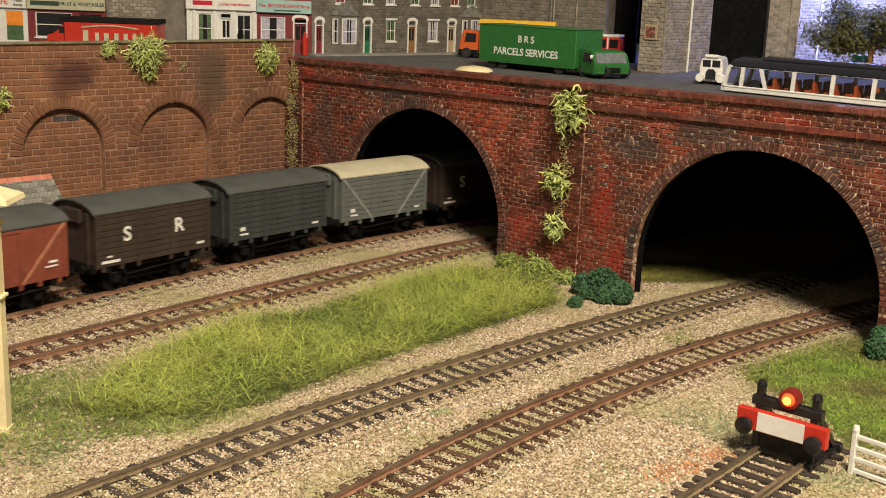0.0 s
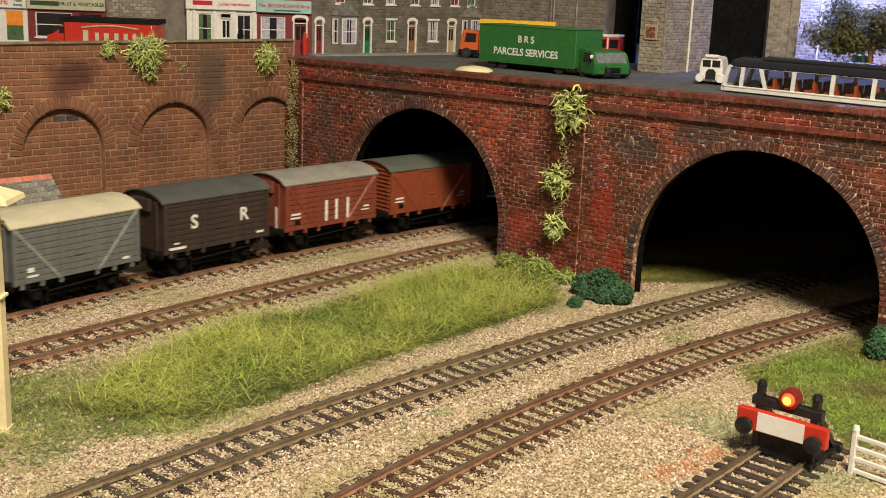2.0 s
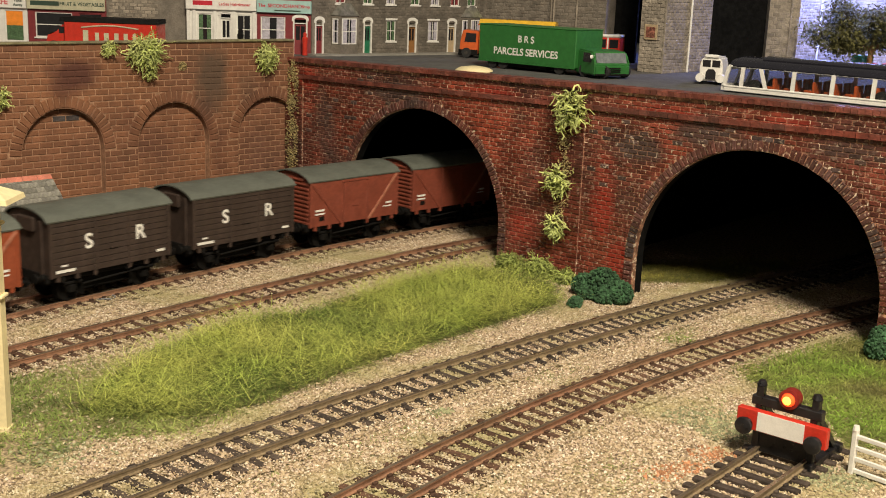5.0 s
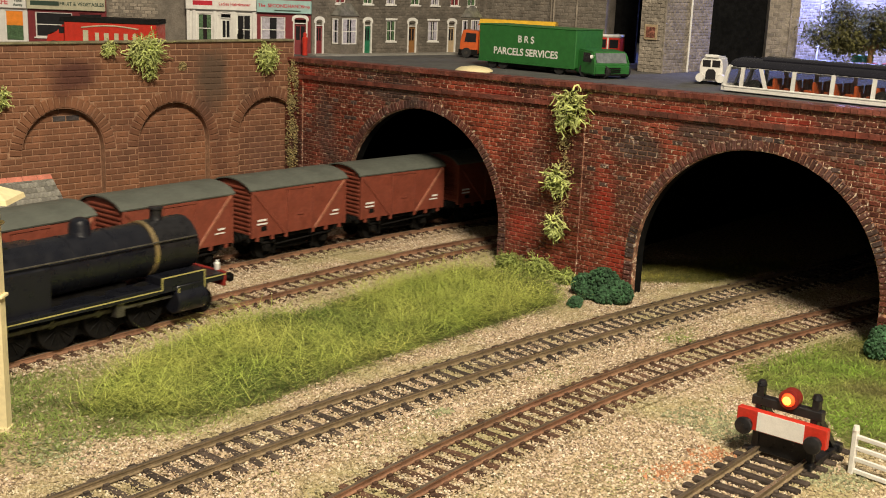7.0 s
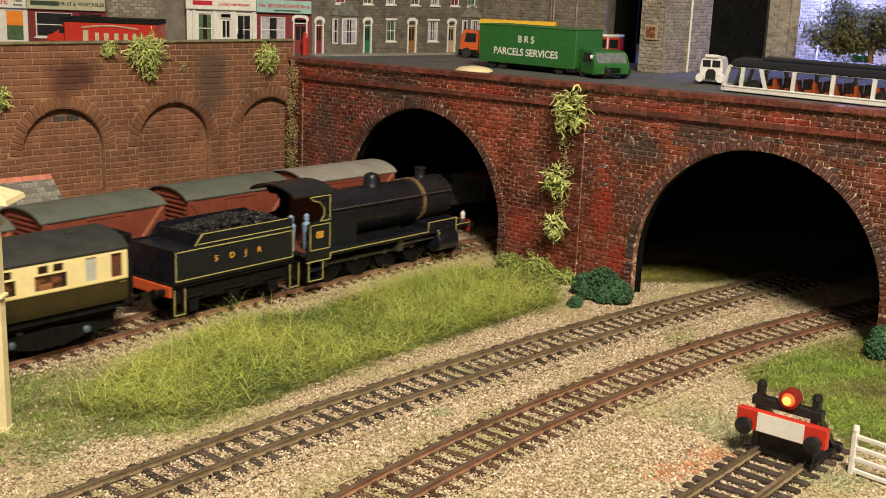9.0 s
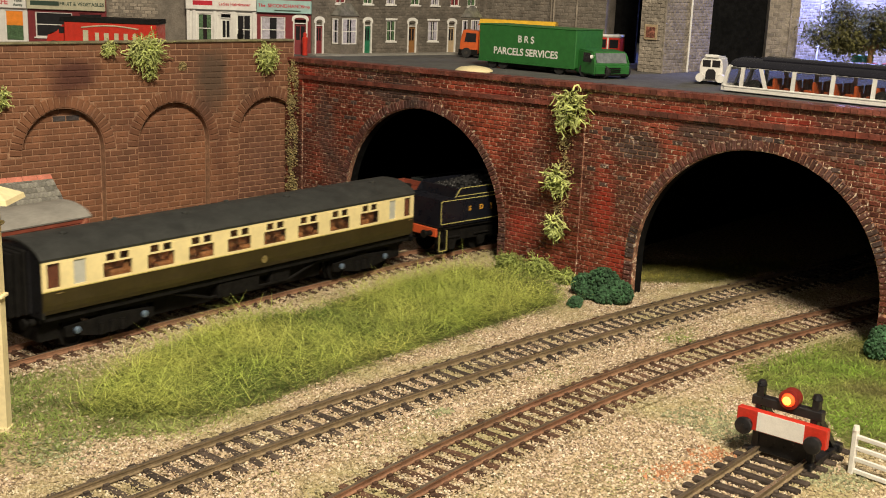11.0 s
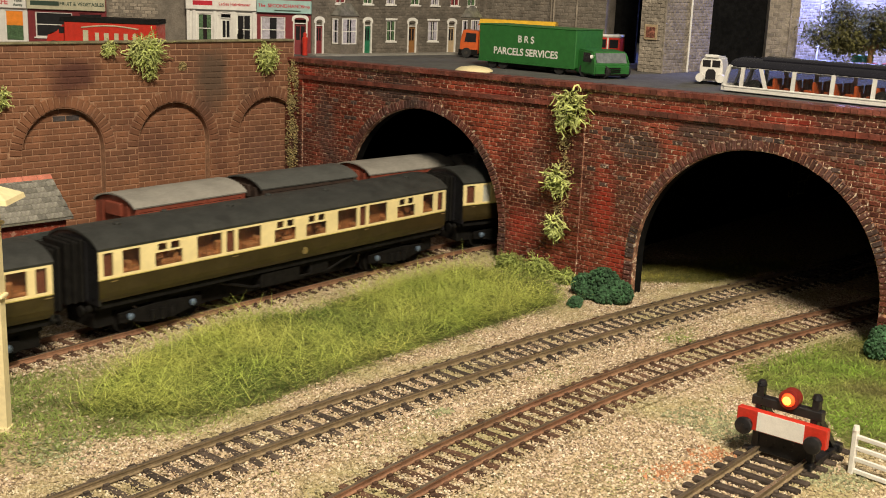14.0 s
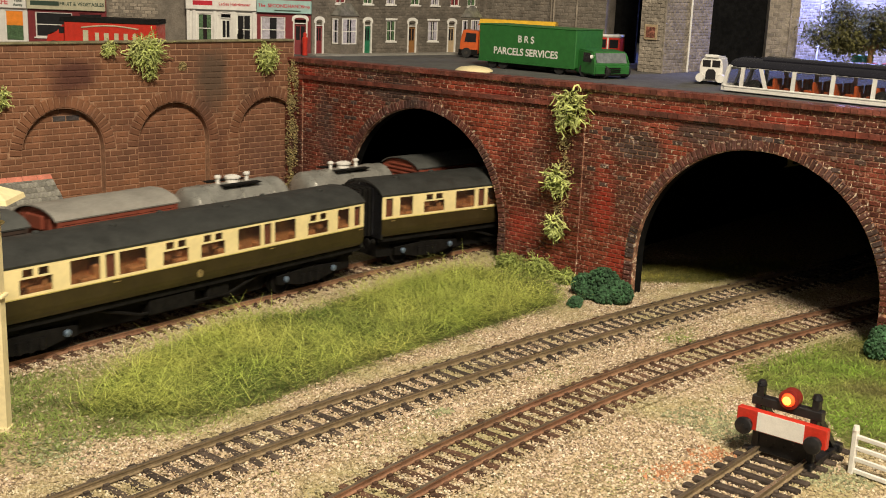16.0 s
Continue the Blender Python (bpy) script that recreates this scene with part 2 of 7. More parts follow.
def across(k, s):
    a, b, c, s0, s1 = TRACKS[k]
    e = min(max(s, s0), s1)
    v = a * e * e + b * e + c
    if e != s:
        v += (2 * a * e + b) * 80.0 * (1 - math.exp(-abs(s - e) / 80.0)) * (1 if s > e else -1)
    if k == "B" and s > 430.0:
        # inside the tunnel this line swings round to the front
        e = min(s - 430.0, 110.0)
        v += 0.00135 * e * e + 0.297 * 60.0 * (1 - math.exp(-(s - 430.0 - e) / 60.0))
    return v


def spot(s, t):
    return ((s + t) / RT2, (s - t) / RT2)


def along(k, s, off=0.0):
    """Point and heading (degrees) on a track, off millimetres towards the viewer's side."""
    m = (across(k, s + 0.5) - across(k, s - 0.5))
    t = across(k, s)
    n = math.hypot(1, m)
    x, y = spot(s - off * m / n, t + off / n)
    return x, y, 45.0 - math.degrees(math.atan(m))


# ---- ground and street deck ----
def slab(name, pts, z0, z1, material, label, category, kind="structure"):
    bm = bmesh.new()
    prism(bm, pts, z0, z1, "z")
    ob = part(name, bm, material, kind=kind)
    return tagged(ob, label=label, category=category)


slab("ground", [(-3500, -600), (3000, -600), (3000, 4000), (-3500, 4000)], -20, 0, M["ballast_base"], "ballast-coloured baseboard ground with sandy and mossy patches", "ground")

# bridge wall: local x along its face, y into it
BR = mmpose(0, 660.4, 0, 0, 0, -41.43)
UL, UR = -144.6, 420.0


def ztop(u):
    return 100.7 + 0.0122 * u


ARCHES = ((-22.5, 63.6, 13.0), (196.5, 64.5, 14.2))


bridge = root("bridge_wall", BR, "weathered red brick bridge wall with two tunnel arches", "bridge", kind="structure")
bm = bmesh.new()
prof = [(UL, -7)]
for c, r, z0 in ARCHES:
    prof.append((c - r, -7))
    for k in range(0, 33):
        a = math.pi * (1 - k / 32)
        prof.append((c + r * math.cos(a), z0 + r * math.sin(a)))
    prof.append((c + r, -7))
prof += [(UR, -7), (UR, ztop(UR) - 1.5), (UL, ztop(UL) - 1.5)]
prism(bm, prof, 0.6, 4.0, "y")
part("wall_core", bm, M["mortar_red"], bridge)


def frustum(w, h, d, name, material):
    """One brick: w long, h high, proud by d, with slightly drawn-in edges; face towards -y."""
    bm = bmesh.new()
    e = min(w, h) * 0.12
    a = [bm.verts.new(p) for p in ((-w / 2, 0, -h / 2), (w / 2, 0, -h / 2), (w / 2, 0, h / 2), (-w / 2, 0, h / 2))]
    b = [bm.verts.new(p) for p in ((-w / 2 + e, -d, -h / 2 + e), (w / 2 - e, -d, -h / 2 + e), (w / 2 - e, -d, h / 2 - e), (-w / 2 + e, -d, h / 2 - e))]
    bm.faces.new(b)
    bm.faces.new(a[::-1])
    for i in range(4):
        bm.faces.new((a[i], a[(i + 1) % 4], b[(i + 1) % 4], b[i]))
    return mesh_of(name, bm, material)


def brick_joined(name, items, material, parent):
    """items: (x, z, w, h, depth, yface, turn) bricks on a face towards -y, in one mesh."""
    V, F = [], []
    for x, z, w, h, d, y, turn in items:
        e = min(w, h) * 0.13
        n = len(V)
        c, s = math.cos(turn), math.sin(turn)
        for (px, pz), py in [(p, 0.0) for p in ((-w / 2, -h / 2), (w / 2, -h / 2), (w / 2, h / 2), (-w / 2, h / 2))] + [(p, -d) for p in ((-w / 2 + e, -h / 2 + e), (w / 2 - e, -h / 2 + e), (w / 2 - e, h / 2 - e), (-w / 2 + e, h / 2 - e))]:
            V.append(((x + px * c - pz * s) * MM, (y + py) * MM, (z + px * s + pz * c) * MM))
        F += [(n + 4, n + 5, n + 6, n + 7)] + [(n + i, n + (i + 1) % 4, n + 4 + (i + 1) % 4, n + 4 + i) for i in range(4)]
    me = bpy.data.meshes.new(name)
    me.from_pydata(V, [], F)
    me.materials.append(material)
    ob = new(name, me)
    ob.parent = parent
    return tagged(ob, kind="stuff")




def on_bridge(u, z):
    a = radians(-41.43)
    return tuple((BACK @ (Vector((u * math.cos(a), 660.4 + u * math.sin(a), z)) * MM)) / MM)


BLUE_GREY, BRIGHT_RED = (0.058, 0.044, 0.041), (0.33, 0.033, 0.020)
for key in ("brick_red", "mortar_red"):
    drift(M[key], [(on_bridge(u, z), (w, w, h), c, k * (1.0 if key == "brick_red" else 0.5)) for u, z, w, h, c, k in (
        (166, 84, 22, 9, BLUE_GREY, 0.8), (131, 72, 17, 8, BLUE_GREY, 0.8), (-45, 84, 26, 7, BLUE_GREY, 0.75), (-104, 60, 13, 24, BLUE_GREY, 0.7), (-98, 30, 14, 16, BLUE_GREY, 0.55), (235, 84, 22, 6, BLUE_GREY, 0.7), (300, 70, 30, 14, BLUE_GREY, 0.6),
        (-122, 86, 9, 8, BRIGHT_RED, 0.7), (112, 40, 8, 20, BRIGHT_RED, 0.65), (146, 92, 16, 5, BRIGHT_RED, 0.6), (60, 20, 12, 12, BRIGHT_RED, 0.55), (30, 92, 20, 4, BRIGHT_RED, 0.6), (122, 12, 7, 9, BRIGHT_RED, 0.6), (215, 93, 16, 5, BRIGHT_RED, 0.5), (66, 55, 9, 18, BLUE_GREY, 0.4))])
rng = random.Random(4)
BH, BL = 2.45, 5.6
MB = frustum(BL - 0.42, BH - 0.40, 0.35, "brick", M["brick_red"])


def cut_row(x0, x1, blocked):
    """What is left of a brick from x0 to x1 outside the blocked stretches."""
    left = [(x0, x1)]
    for a, b in blocked:
        nxt = []
        for p, q in left:
            if b <= p or a >= q:
                nxt.append((p, q))
            else:
                if a > p:
                    nxt.append((p, a))
                if b < q:
                    nxt.append((b, q))
        left = nxt
    return [(p, q) for p, q in left if q - p > 1.0]


def gaps(z, arches, grow):
    g = []
    for c, r, z0 in arches:
        k = r + grow
        if z < z0:
            g.append((c - k, c + k))
        elif z - z0 < k:
            d = math.sqrt(k * k - (z - z0) ** 2)
            g.append((c - d, c + d))
    return g


def burnt(u, z):
    """Blue-black bricks drift round the arch crowns."""
    v = 0.0
    for a, b, su, sz in ((165, 82, 26, 9), (128, 74, 20, 7), (-45, 84, 26, 7), (-92, 62, 18, 12), (230, 80, 20, 8), (112, 56, 14, 8)):
        v = max(v, math.exp(-((u - a) / su) ** 2 - ((z - b) / sz) ** 2))
    return rng.random() < v * 0.3


dark = []
joined, single = [], []
row, z = 0, BH / 2 - 2 * BH
while z < 100:
    blocked = gaps(z, ARCHES, 5.3)
    u = UL - (BL / 2 if row % 2 else 0)
    while u < UR:
        for a, b in cut_row(max(u, UL), u + BL, blocked):
            m_, w = (a + b) / 2, b - a
            if z + BH / 2 < ztop(m_) - 2.4:
                if burnt(m_, z):
                    dark.append((m_, z, w - 0.42, BH - 0.40, 0.22 + rng.random() * 0.3, 0.6, 0))
                elif w > BL - 0.01 and 97 < m_ < 128 and 4 < z < 88 and len(single) < 300:
                    single.append((m_, z))
                else:
                    joined.append((m_, z, w - 0.42, BH - 0.40, 0.22 + rng.random() * 0.3, 0.6, rng.uniform(-0.014, 0.014)))
        u += BL
    z += BH
    row += 1
brick_joined("brickwork", joined, M["brick_red"], bridge)
M["brick_burnt"] = mat("brick_burnt", (0.085, 0.05, 0.043), 0.4, var=0.35, scale=0.08, fine=1.1, bump=0.5, col2=(0.05, 0.045, 0.05), island=0.4, pos=True, glint=0.4)
brick_joined("brickwork", dark, M["brick_burnt"], bridge)
for u, z in single[:300]:
    piece("brick", MB, bridge, mmpose(u, 0.6 - rng.random() * 0.12, z, 0, rng.uniform(-0.8, 0.8), 0))
# arch rings: voussoir bricks standing on edge
ring = []
for c, r, z0 in ARCHES:
    n = int(math.pi * r / 2.6)
    for k in range(n):
        a = math.pi * (k + 0.5) / n
        ring.append((c + (r + 2.7) * math.cos(a), z0 + (r + 2.7) * math.sin(a), 4.9, 2.25, 0.75, 0.6, a))
    for k in range(-2, int(z0 / 2.5)):
        for sgn in (-1, 1):
            ring.append((c + sgn * (r + 2.7), k * 2.5 + 1.3, 5.0, 2.1, 0.95, 0.6, 0))
M["ring"] = mat("ring", (0.15, 0.042, 0.028), 0.45, var=0.3, scale=0.2, fine=1.1, bump=0.3, col2=(0.05, 0.042, 0.042), amount=0.9, stain=0.025, island=0.4, glint=0.3)
brick_joined("arch_ring", ring, M["ring"], bridge)
# arch soffits, coloured black for the deep shade inside
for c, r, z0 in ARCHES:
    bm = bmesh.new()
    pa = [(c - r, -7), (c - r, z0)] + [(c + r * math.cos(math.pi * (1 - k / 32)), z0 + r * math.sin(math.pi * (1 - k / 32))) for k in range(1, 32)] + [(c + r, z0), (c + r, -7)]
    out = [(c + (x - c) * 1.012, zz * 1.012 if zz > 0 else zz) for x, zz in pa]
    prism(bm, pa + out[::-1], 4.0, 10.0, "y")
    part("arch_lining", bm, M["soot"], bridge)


def slope_bar(bm, u0, u1, y0, y1, za, zb, off):
    """A bar that follows the parapet's slight rise."""
    ps = [(u0, y0, ztop(u0) + off + za), (u1, y0, ztop(u1) + off + za), (u1, y1, ztop(u1) + off + za), (u0, y1, ztop(u0) + off + za)]
    qs = [(u0, y0, ztop(u0) + off + zb), (u1, y0, ztop(u1) + off + zb), (u1, y1, ztop(u1) + off + zb), (u0, y1, ztop(u0) + off + zb)]
    a = [bm.verts.new(p) for p in ps]
    b = [bm.verts.new(p) for p in qs]
    bm.faces.new(a), bm.faces.new(b)
    for i in range(4):
        bm.faces.new((a[i], a[(i + 1) % 4], b[(i + 1) % 4], b[i]))


def courses(name, za, zb, proud, step, material, depth):
    u = UL
    k = 0
    bm = bmesh.new()
    while u < UR:
        slope_bar(bm, u + 0.12, u + step - 0.12, -proud - rng.random() * 0.25, depth, za, zb - rng.random() * 0.25, 0)
        u += step
    part(name, bm, material, bridge, kind="stuff")


M["string"] = mat("string", (0.155, 0.038, 0.026), 0.5, var=0.3, scale=0.15, fine=0.9, bump=0.5, col2=(0.11, 0.05, 0.04), amount=0.8, stain=0.04, island=0.25)
courses("string_course", -13.2, -10.6, 1.5, 5.6, M["string"], 0.7)
courses("coping", -2.6, 0.0, 1.5, 3.3, M["string"], 10.6)
# pilasters
for u0, u1 in ((UL, UL + 17.0), (76.0, 97.0), (271.0, 292.0)):
    pil = []
    zz, row = BH / 2 - 2 * BH, 0
    while zz < ztop(u0) - 14:
        n = 3 if row % 2 else 4
        w = (u1 - u0) / (3.0 if row % 2 else 4.0)
        for k in range(n):
            pil.append((u0 + w * (k + 0.5), zz, w - 0.4, BH - 0.42, 0.55, -0.4, 0))
        zz += BH
        row += 1
    bm = bmesh.new()
    box(bm, u0 + 0.1, u1 - 0.1, -0.4, 0.58, -7, ztop(u0) - 13)
    part("pilaster", bm, M["mortar_red"], bridge)
    brick_joined("brickwork", pil, M["brick_red"], bridge)

# black walls added to keep the space beneath the street dark
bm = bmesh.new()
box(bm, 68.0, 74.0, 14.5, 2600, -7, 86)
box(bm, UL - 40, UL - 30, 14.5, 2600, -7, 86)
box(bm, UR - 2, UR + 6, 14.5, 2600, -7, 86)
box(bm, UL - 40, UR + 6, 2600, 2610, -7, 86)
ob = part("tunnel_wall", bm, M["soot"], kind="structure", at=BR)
tagged(ob, label="unseen black walls added to darken the hidden space under the street", category="wall")

# ---- retaining wall: local x runs to the corner (0), y into the wall ----
RW = mmpose(-105.6, 754.0, 0, 0, 0, 46.35)
RTOP = 110.4
RC = (-161.6, -88.9, -16.2)
RR, RZ = 25.3, 48.0
retain = root("retaining_wall", RW, "brown brick retaining wall with three blind arched recesses", "wall", kind="structure")


bm = bmesh.new()
prof = [(-420, -7)]
for c in (RC[0] - 145.4, RC[0] - 72.7, *RC):
    prof.append((c - RR, -7))
    for k in range(0, 21):
        a = math.pi * (1 - k / 20)
        x = c + RR * math.cos(a)
        prof.append((min(x, 3.0), RZ + RR * math.sin(a)))
    prof.append((min(c + RR, 3.0), -7))
prof += [(3.5, -7), (3.5, RTOP - 1.2), (-420, RTOP - 1.2)]
prism(bm, prof, 0.5, 6.0, "y")
part("wall_core", bm, M["mortar_brown"], retain)
bm = bmesh.new()
box(bm, -420, 3.5, 5.0, 12, -7, RTOP - 1.3)
part("recess_back", bm, M["mortar_brown"], retain)
RBL, RBH = 8.3, 3.62
MR = frustum(RBL - 0.5, RBH - 0.48, 0.42, "brick", M["brick_brown"])
MBL = frustum(RBL - 0.5, RBH - 0.48, 0.46, "brick", M["brick_blue"])
joined, single, blues = [], [], []


def on_retain(x, z):
    a = radians(46.35)
    return tuple((BACK @ (Vector((-105.6 + x * math.cos(a), 754.0 + x * math.sin(a), z)) * MM)) / MM)


SOOT_RED, DAMP = (0.080, 0.030, 0.021), (0.090, 0.058, 0.039)
for key in ("brick_brown", "mortar_brown"):
    drift(M[key], [(on_retain(x, z), (w, w, h), c, k) for x, z, w, h, c, k in (
        (-157, 92, 21, 11, SOOT_RED, 0.95), (-60, 88, 16, 24, DAMP, 0.95), (-68, 60, 9, 16, SOOT_RED, 0.45), (-120, 64, 8, 12, SOOT_RED, 0.35), (-56, 40, 9, 22, SOOT_RED, 0.4), (-150, 68, 9, 3, DAMP, 0.5), (-36, 82, 8, 12, DAMP, 0.4), (-100, 46, 20, 14, SOOT_RED, 0.25))])


BLIND = [(c, RR, RZ) for c in (*RC, RC[0] - 72.7, RC[0] - 145.4)]
row, z = 0, RBH / 2
while z < RTOP - 2:
    outer = gaps(z, BLIND, 7.3 if z > RZ else 0.0)
    inner = gaps(z, BLIND, -0.2)
    x = -415 - (RBL / 2 if row % 2 else 0)
    while x < 3:
        for a, b in cut_row(x, min(x + RBL, 3.0), outer):
            joined.append(((a + b) / 2, z, b - a - 0.45, RBH - 0.45, 0.4, 0.5, 0)) if (b - a < RBL - 0.01 or a < -150 or z < 40 or len(single) > 200) else single.append(((a + b) / 2, 0.5, z))
        for c, d in inner:
            a, b = max(c, x), min(d, x + RBL)
            if b - a > 1.0:
                m_ = (a + b) / 2
                if b - a > RBL - 0.01 and ((64 < z < 67.5 and -170 < m_ < -148) or (rng.random() < 0.012 and z > 50)):
                    blues.append((m_, 5.0, z))
                else:
                    joined.append((m_, z, b - a - 0.45, RBH - 0.45, 0.4, 5.0, 0))
        x += RBL
    z += RBH
    row += 1
for x, y, z in single:
    piece("brick", MR, retain, mmpose(x, y + rng.uniform(0, 0.1), z))
for x, y, z in blues:
    piece("brick", MBL, retain, mmpose(x, y, z))
brick_joined("brickwork", joined, M["brick_brown"], retain)
ring = []
for c in (*RC, RC[0] - 72.7, RC[0] - 145.4):
    n = 25
    for k in range(n):
        a = math.pi * (k + 0.5) / n
        x = c + (RR + 3.6) * math.cos(a)
        if x < 1:
            ring.append((x, RZ + (RR + 3.6) * math.sin(a), 6.9, 3.35, 0.55, 0.5, a))
brick_joined("arch_ring", ring, M["brick_brown"], retain)
bm = bmesh.new()
for k in range(28):
    box(bm, -420 + k * 15.1, -420 + k * 15.1 + 14.9, -1.0, 7.5, RTOP - 1.2, RTOP, 0.25)
part("coping", bm, mat("coping", (0.17, 0.15, 0.10), 0.9, var=0.3, col2=(0.2, 0.2, 0.08)), retain, kind="stuff")

# street deck behind both walls
c41, s41 = math.cos(radians(-41.43)), math.sin(radians(-41.43))
c46, s46 = math.cos(radians(46.35)), math.sin(radians(46.35))


def bw(u, y):
    return (u * c41 - y * s41, 660.4 + u * s41 + y * c41)


def rwp(x, y):
    return (-105.6 + x * c46 - y * s46, 754.0 + x * s46 + y * c46)


STREET = 92.0
slab("road", [rwp(-420, 9), rwp(-2, 9), bw(UL + 6, 10), bw(UR, 10), (2600, 700), (2600, 3600), (-2600, 3600), (-2600, 460)], 86, STREET, M["asphalt"], "dark grey model road surface behind the parapet", "road")

# ---- permanent way ----
MSL = {}
for nm in ("sleeper", "sleeper_brown"):
    bm = bmesh.new()
    box(bm, -1.45, 1.45, -14.5, 14.5, 0.1, 1.7, 0.25)
    for sy in (-8.25, 8.25):
        for o in (-1.6, 1.6):
            box(bm, -1.0, 1.0, sy + o - 0.55, sy + o + 0.55, 1.7, 2.5, 0.15)
    MSL[nm] = mesh_of("sleeper", bm, M[nm])


def rail_mesh(k, s0, s1, off, material, step=6.0):
    V, F = [], []
    sec = [(-1.0, 1.7), (1.0, 1.7), (1.0, 2.0), (0.35, 2.3), (0.35, 3.2), (0.62, 3.45), (0.62, 4.0), (-0.62, 4.0), (-0.62, 3.45), (-0.35, 3.2), (-0.35, 2.3), (-1.0, 2.0)]
    n = int((s1 - s0) / step) + 1
    for i in range(n + 1):
        s = s0 + (s1 - s0) * i / n
        for o, z in sec:
            x, y, _ = along(k, s, off + o)
            V.append((x * MM, y * MM, z * MM))
    c = len(sec)
    for i in range(n):
        for j in range(c):
            F.append((i * c + j, i * c + (j + 1) % c, (i + 1) * c + (j + 1) % c, (i + 1) * c + j))
    me = bpy.data.meshes.new("rail")
    me.from_pydata(V, [], F)
    me.materials.append(material)
    me.materials.append(M["rail_top"])
    me.polygons.foreach_set("material_index", [1 if j % c == 6 else 0 for j in range(len(F))])
    return me


def lay(k, s0, s1, v0, v1, railmat, slmat, label):
    t = root("railway_track", Matrix(), label, "track", "model tracks", kind="structure")
    for off in (-8.25, 8.25):
        o = new("rail", rail_mesh(k, s0, s1, off, railmat))
        o.parent = t
    r = random.Random(ord(k))
    s = v0
    while s < v1:
        x, y, h = along(k, s)
        piece("sleeper", MSL[slmat], t, mmpose(x, y, r.uniform(-0.15, 0.1), 0, 0, h + r.uniform(-2, 2)))
        s += 7.0
    return t


lay("A", -2300, 2500, 120, 640, M["rail_rust"], "sleeper_brown", "rusty railed model track on dark brown sleepers")
lay("B", -1300, 2500, 120, 640, M["rail_rust"], "sleeper_brown", "rusty railed model track on dark brown sleepers beside grass")
lay("C", -100, 1500, 95, 720, M["rail_olive"], "sleeper", "olive-brown railed model track on dark sleepers")
lay("D", -100, 1500, 150, 700, M["rail_rust"], "sleeper_brown", "rusty railed model track with red-brown rail sides")
lay("E", 60, 330, 190, 352, M["rail_olive"], "sleeper", "short siding track ending at a buffer stop")
# ---- rolling stock ----
PAINT = {
    "sr": mat("van_brown", (0.046, 0.031, 0.025), 0.6, var=0.2, scale=0.15, fine=0.8, bump=0.12),
    "dark": mat("van_dark_grey", (0.042, 0.049, 0.048), 0.6, var=0.2, scale=0.15, fine=0.8, bump=0.12),
    "grey": mat("van_grey", (0.125, 0.136, 0.128), 0.6, var=0.12, scale=0.15, fine=0.8, bump=0.1),
    "bauxite": mat("van_bauxite", (0.205, 0.052, 0.031), 0.55, var=0.15, scale=0.12, fine=0.8, bump=0.1),
    "orange": mat("van_orange_brown", (0.255, 0.060, 0.026), 0.5, var=0.12, scale=0.12, fine=0.8, bump=0.08),
    "brace_orange": mat("brace_weathered", (0.36, 0.14, 0.085), 0.6, var=0.2, scale=0.15, fine=0.8, bump=0.1),
    "brace_grey": mat("brace_grey", (0.24, 0.25, 0.24), 0.6, var=0.2, scale=0.15, fine=0.8, bump=0.1),
}
ROOF = {
    "dark": mat("roof_dark", (0.07, 0.074, 0.07), 0.65, var=0.12, scale=0.12, fine=0.8),
    "green": mat("roof_green_grey", (0.10, 0.11, 0.094), 0.6, var=0.12, scale=0.12, fine=0.8),
    "pale": mat("roof_pale", (0.25, 0.24, 0.215), 0.6, var=0.12, scale=0.12, fine=0.8),
    "cream": mat("roof_cream", (0.50, 0.46, 0.33), 0.55, var=0.08, scale=0.12, fine=0.8),
}
M["tank"] = mat("tank_silver", (0.36, 0.36, 0.33), 0.35, metal=0.5, var=0.15, scale=0.12, fine=0.8)
M["steel"] = mat("steel", (0.5, 0.5, 0.5), 0.3, metal=0.9, var=0.15)
# the blue stands in for reflections on the axle boxes
M["axle"] = mat("axle_box_blue", (0.14, 0.20, 0.28), 0.35, metal=0.3, var=0.25)


def wheel_mesh(r, spokes=0):
    bm = bmesh.new()
    lathe(bm, [(0.8, -1.3), (r * 0.82, -1.3), (r * 0.82, -1.7), (r, -1.7), (r, 0.6), (r + 0.7, 0.7), (r + 0.7, 1.3), (0.8, 1.3)], seg=22, axis="y")
    if spokes:
        for k in range(spokes):
            a = 2 * math.pi * k / spokes
            cyl(bm, (0.8 * math.cos(a), -1.55, 0.8 * math.sin(a)), (r * 0.84 * math.cos(a), -1.55, r * 0.84 * math.sin(a)), 0.42, 0.3, seg=6)
        lathe(bm, [(1.5, -2.3), (1.5, -1.2)], seg=12, axis="y")
    return mesh_of("wheel", bm, M["under"], True)


WHEEL = {6: wheel_mesh(6.0), 9: wheel_mesh(9.3, 14), 5: wheel_mesh(5.6, 10)}


def wheel_pair(parent, x, r, key):
    for sy in (-1, 1):
        piece("wheel", WHEEL[key], parent, mmpose(x, sy * 7.6, 4 + r, 0, 0, 0 if sy < 0 else 180))


def buffers(parent, xs, z=17.6, red=False):
    for x, d in xs:
        for sy in (-11.2, 11.2):
            bm = bmesh.new()
            lathe(bm, [(1.5, 0), (1.5, d * 2.2), (0.9, d * 2.2), (0.9, d * 3.9), (2.3, d * 3.9), (2.1, d * 4.8)], seg=12, axis="x")
            part("buffer", bm, M["under"], parent, at=mmpose(x, sy, z), smooth=True)


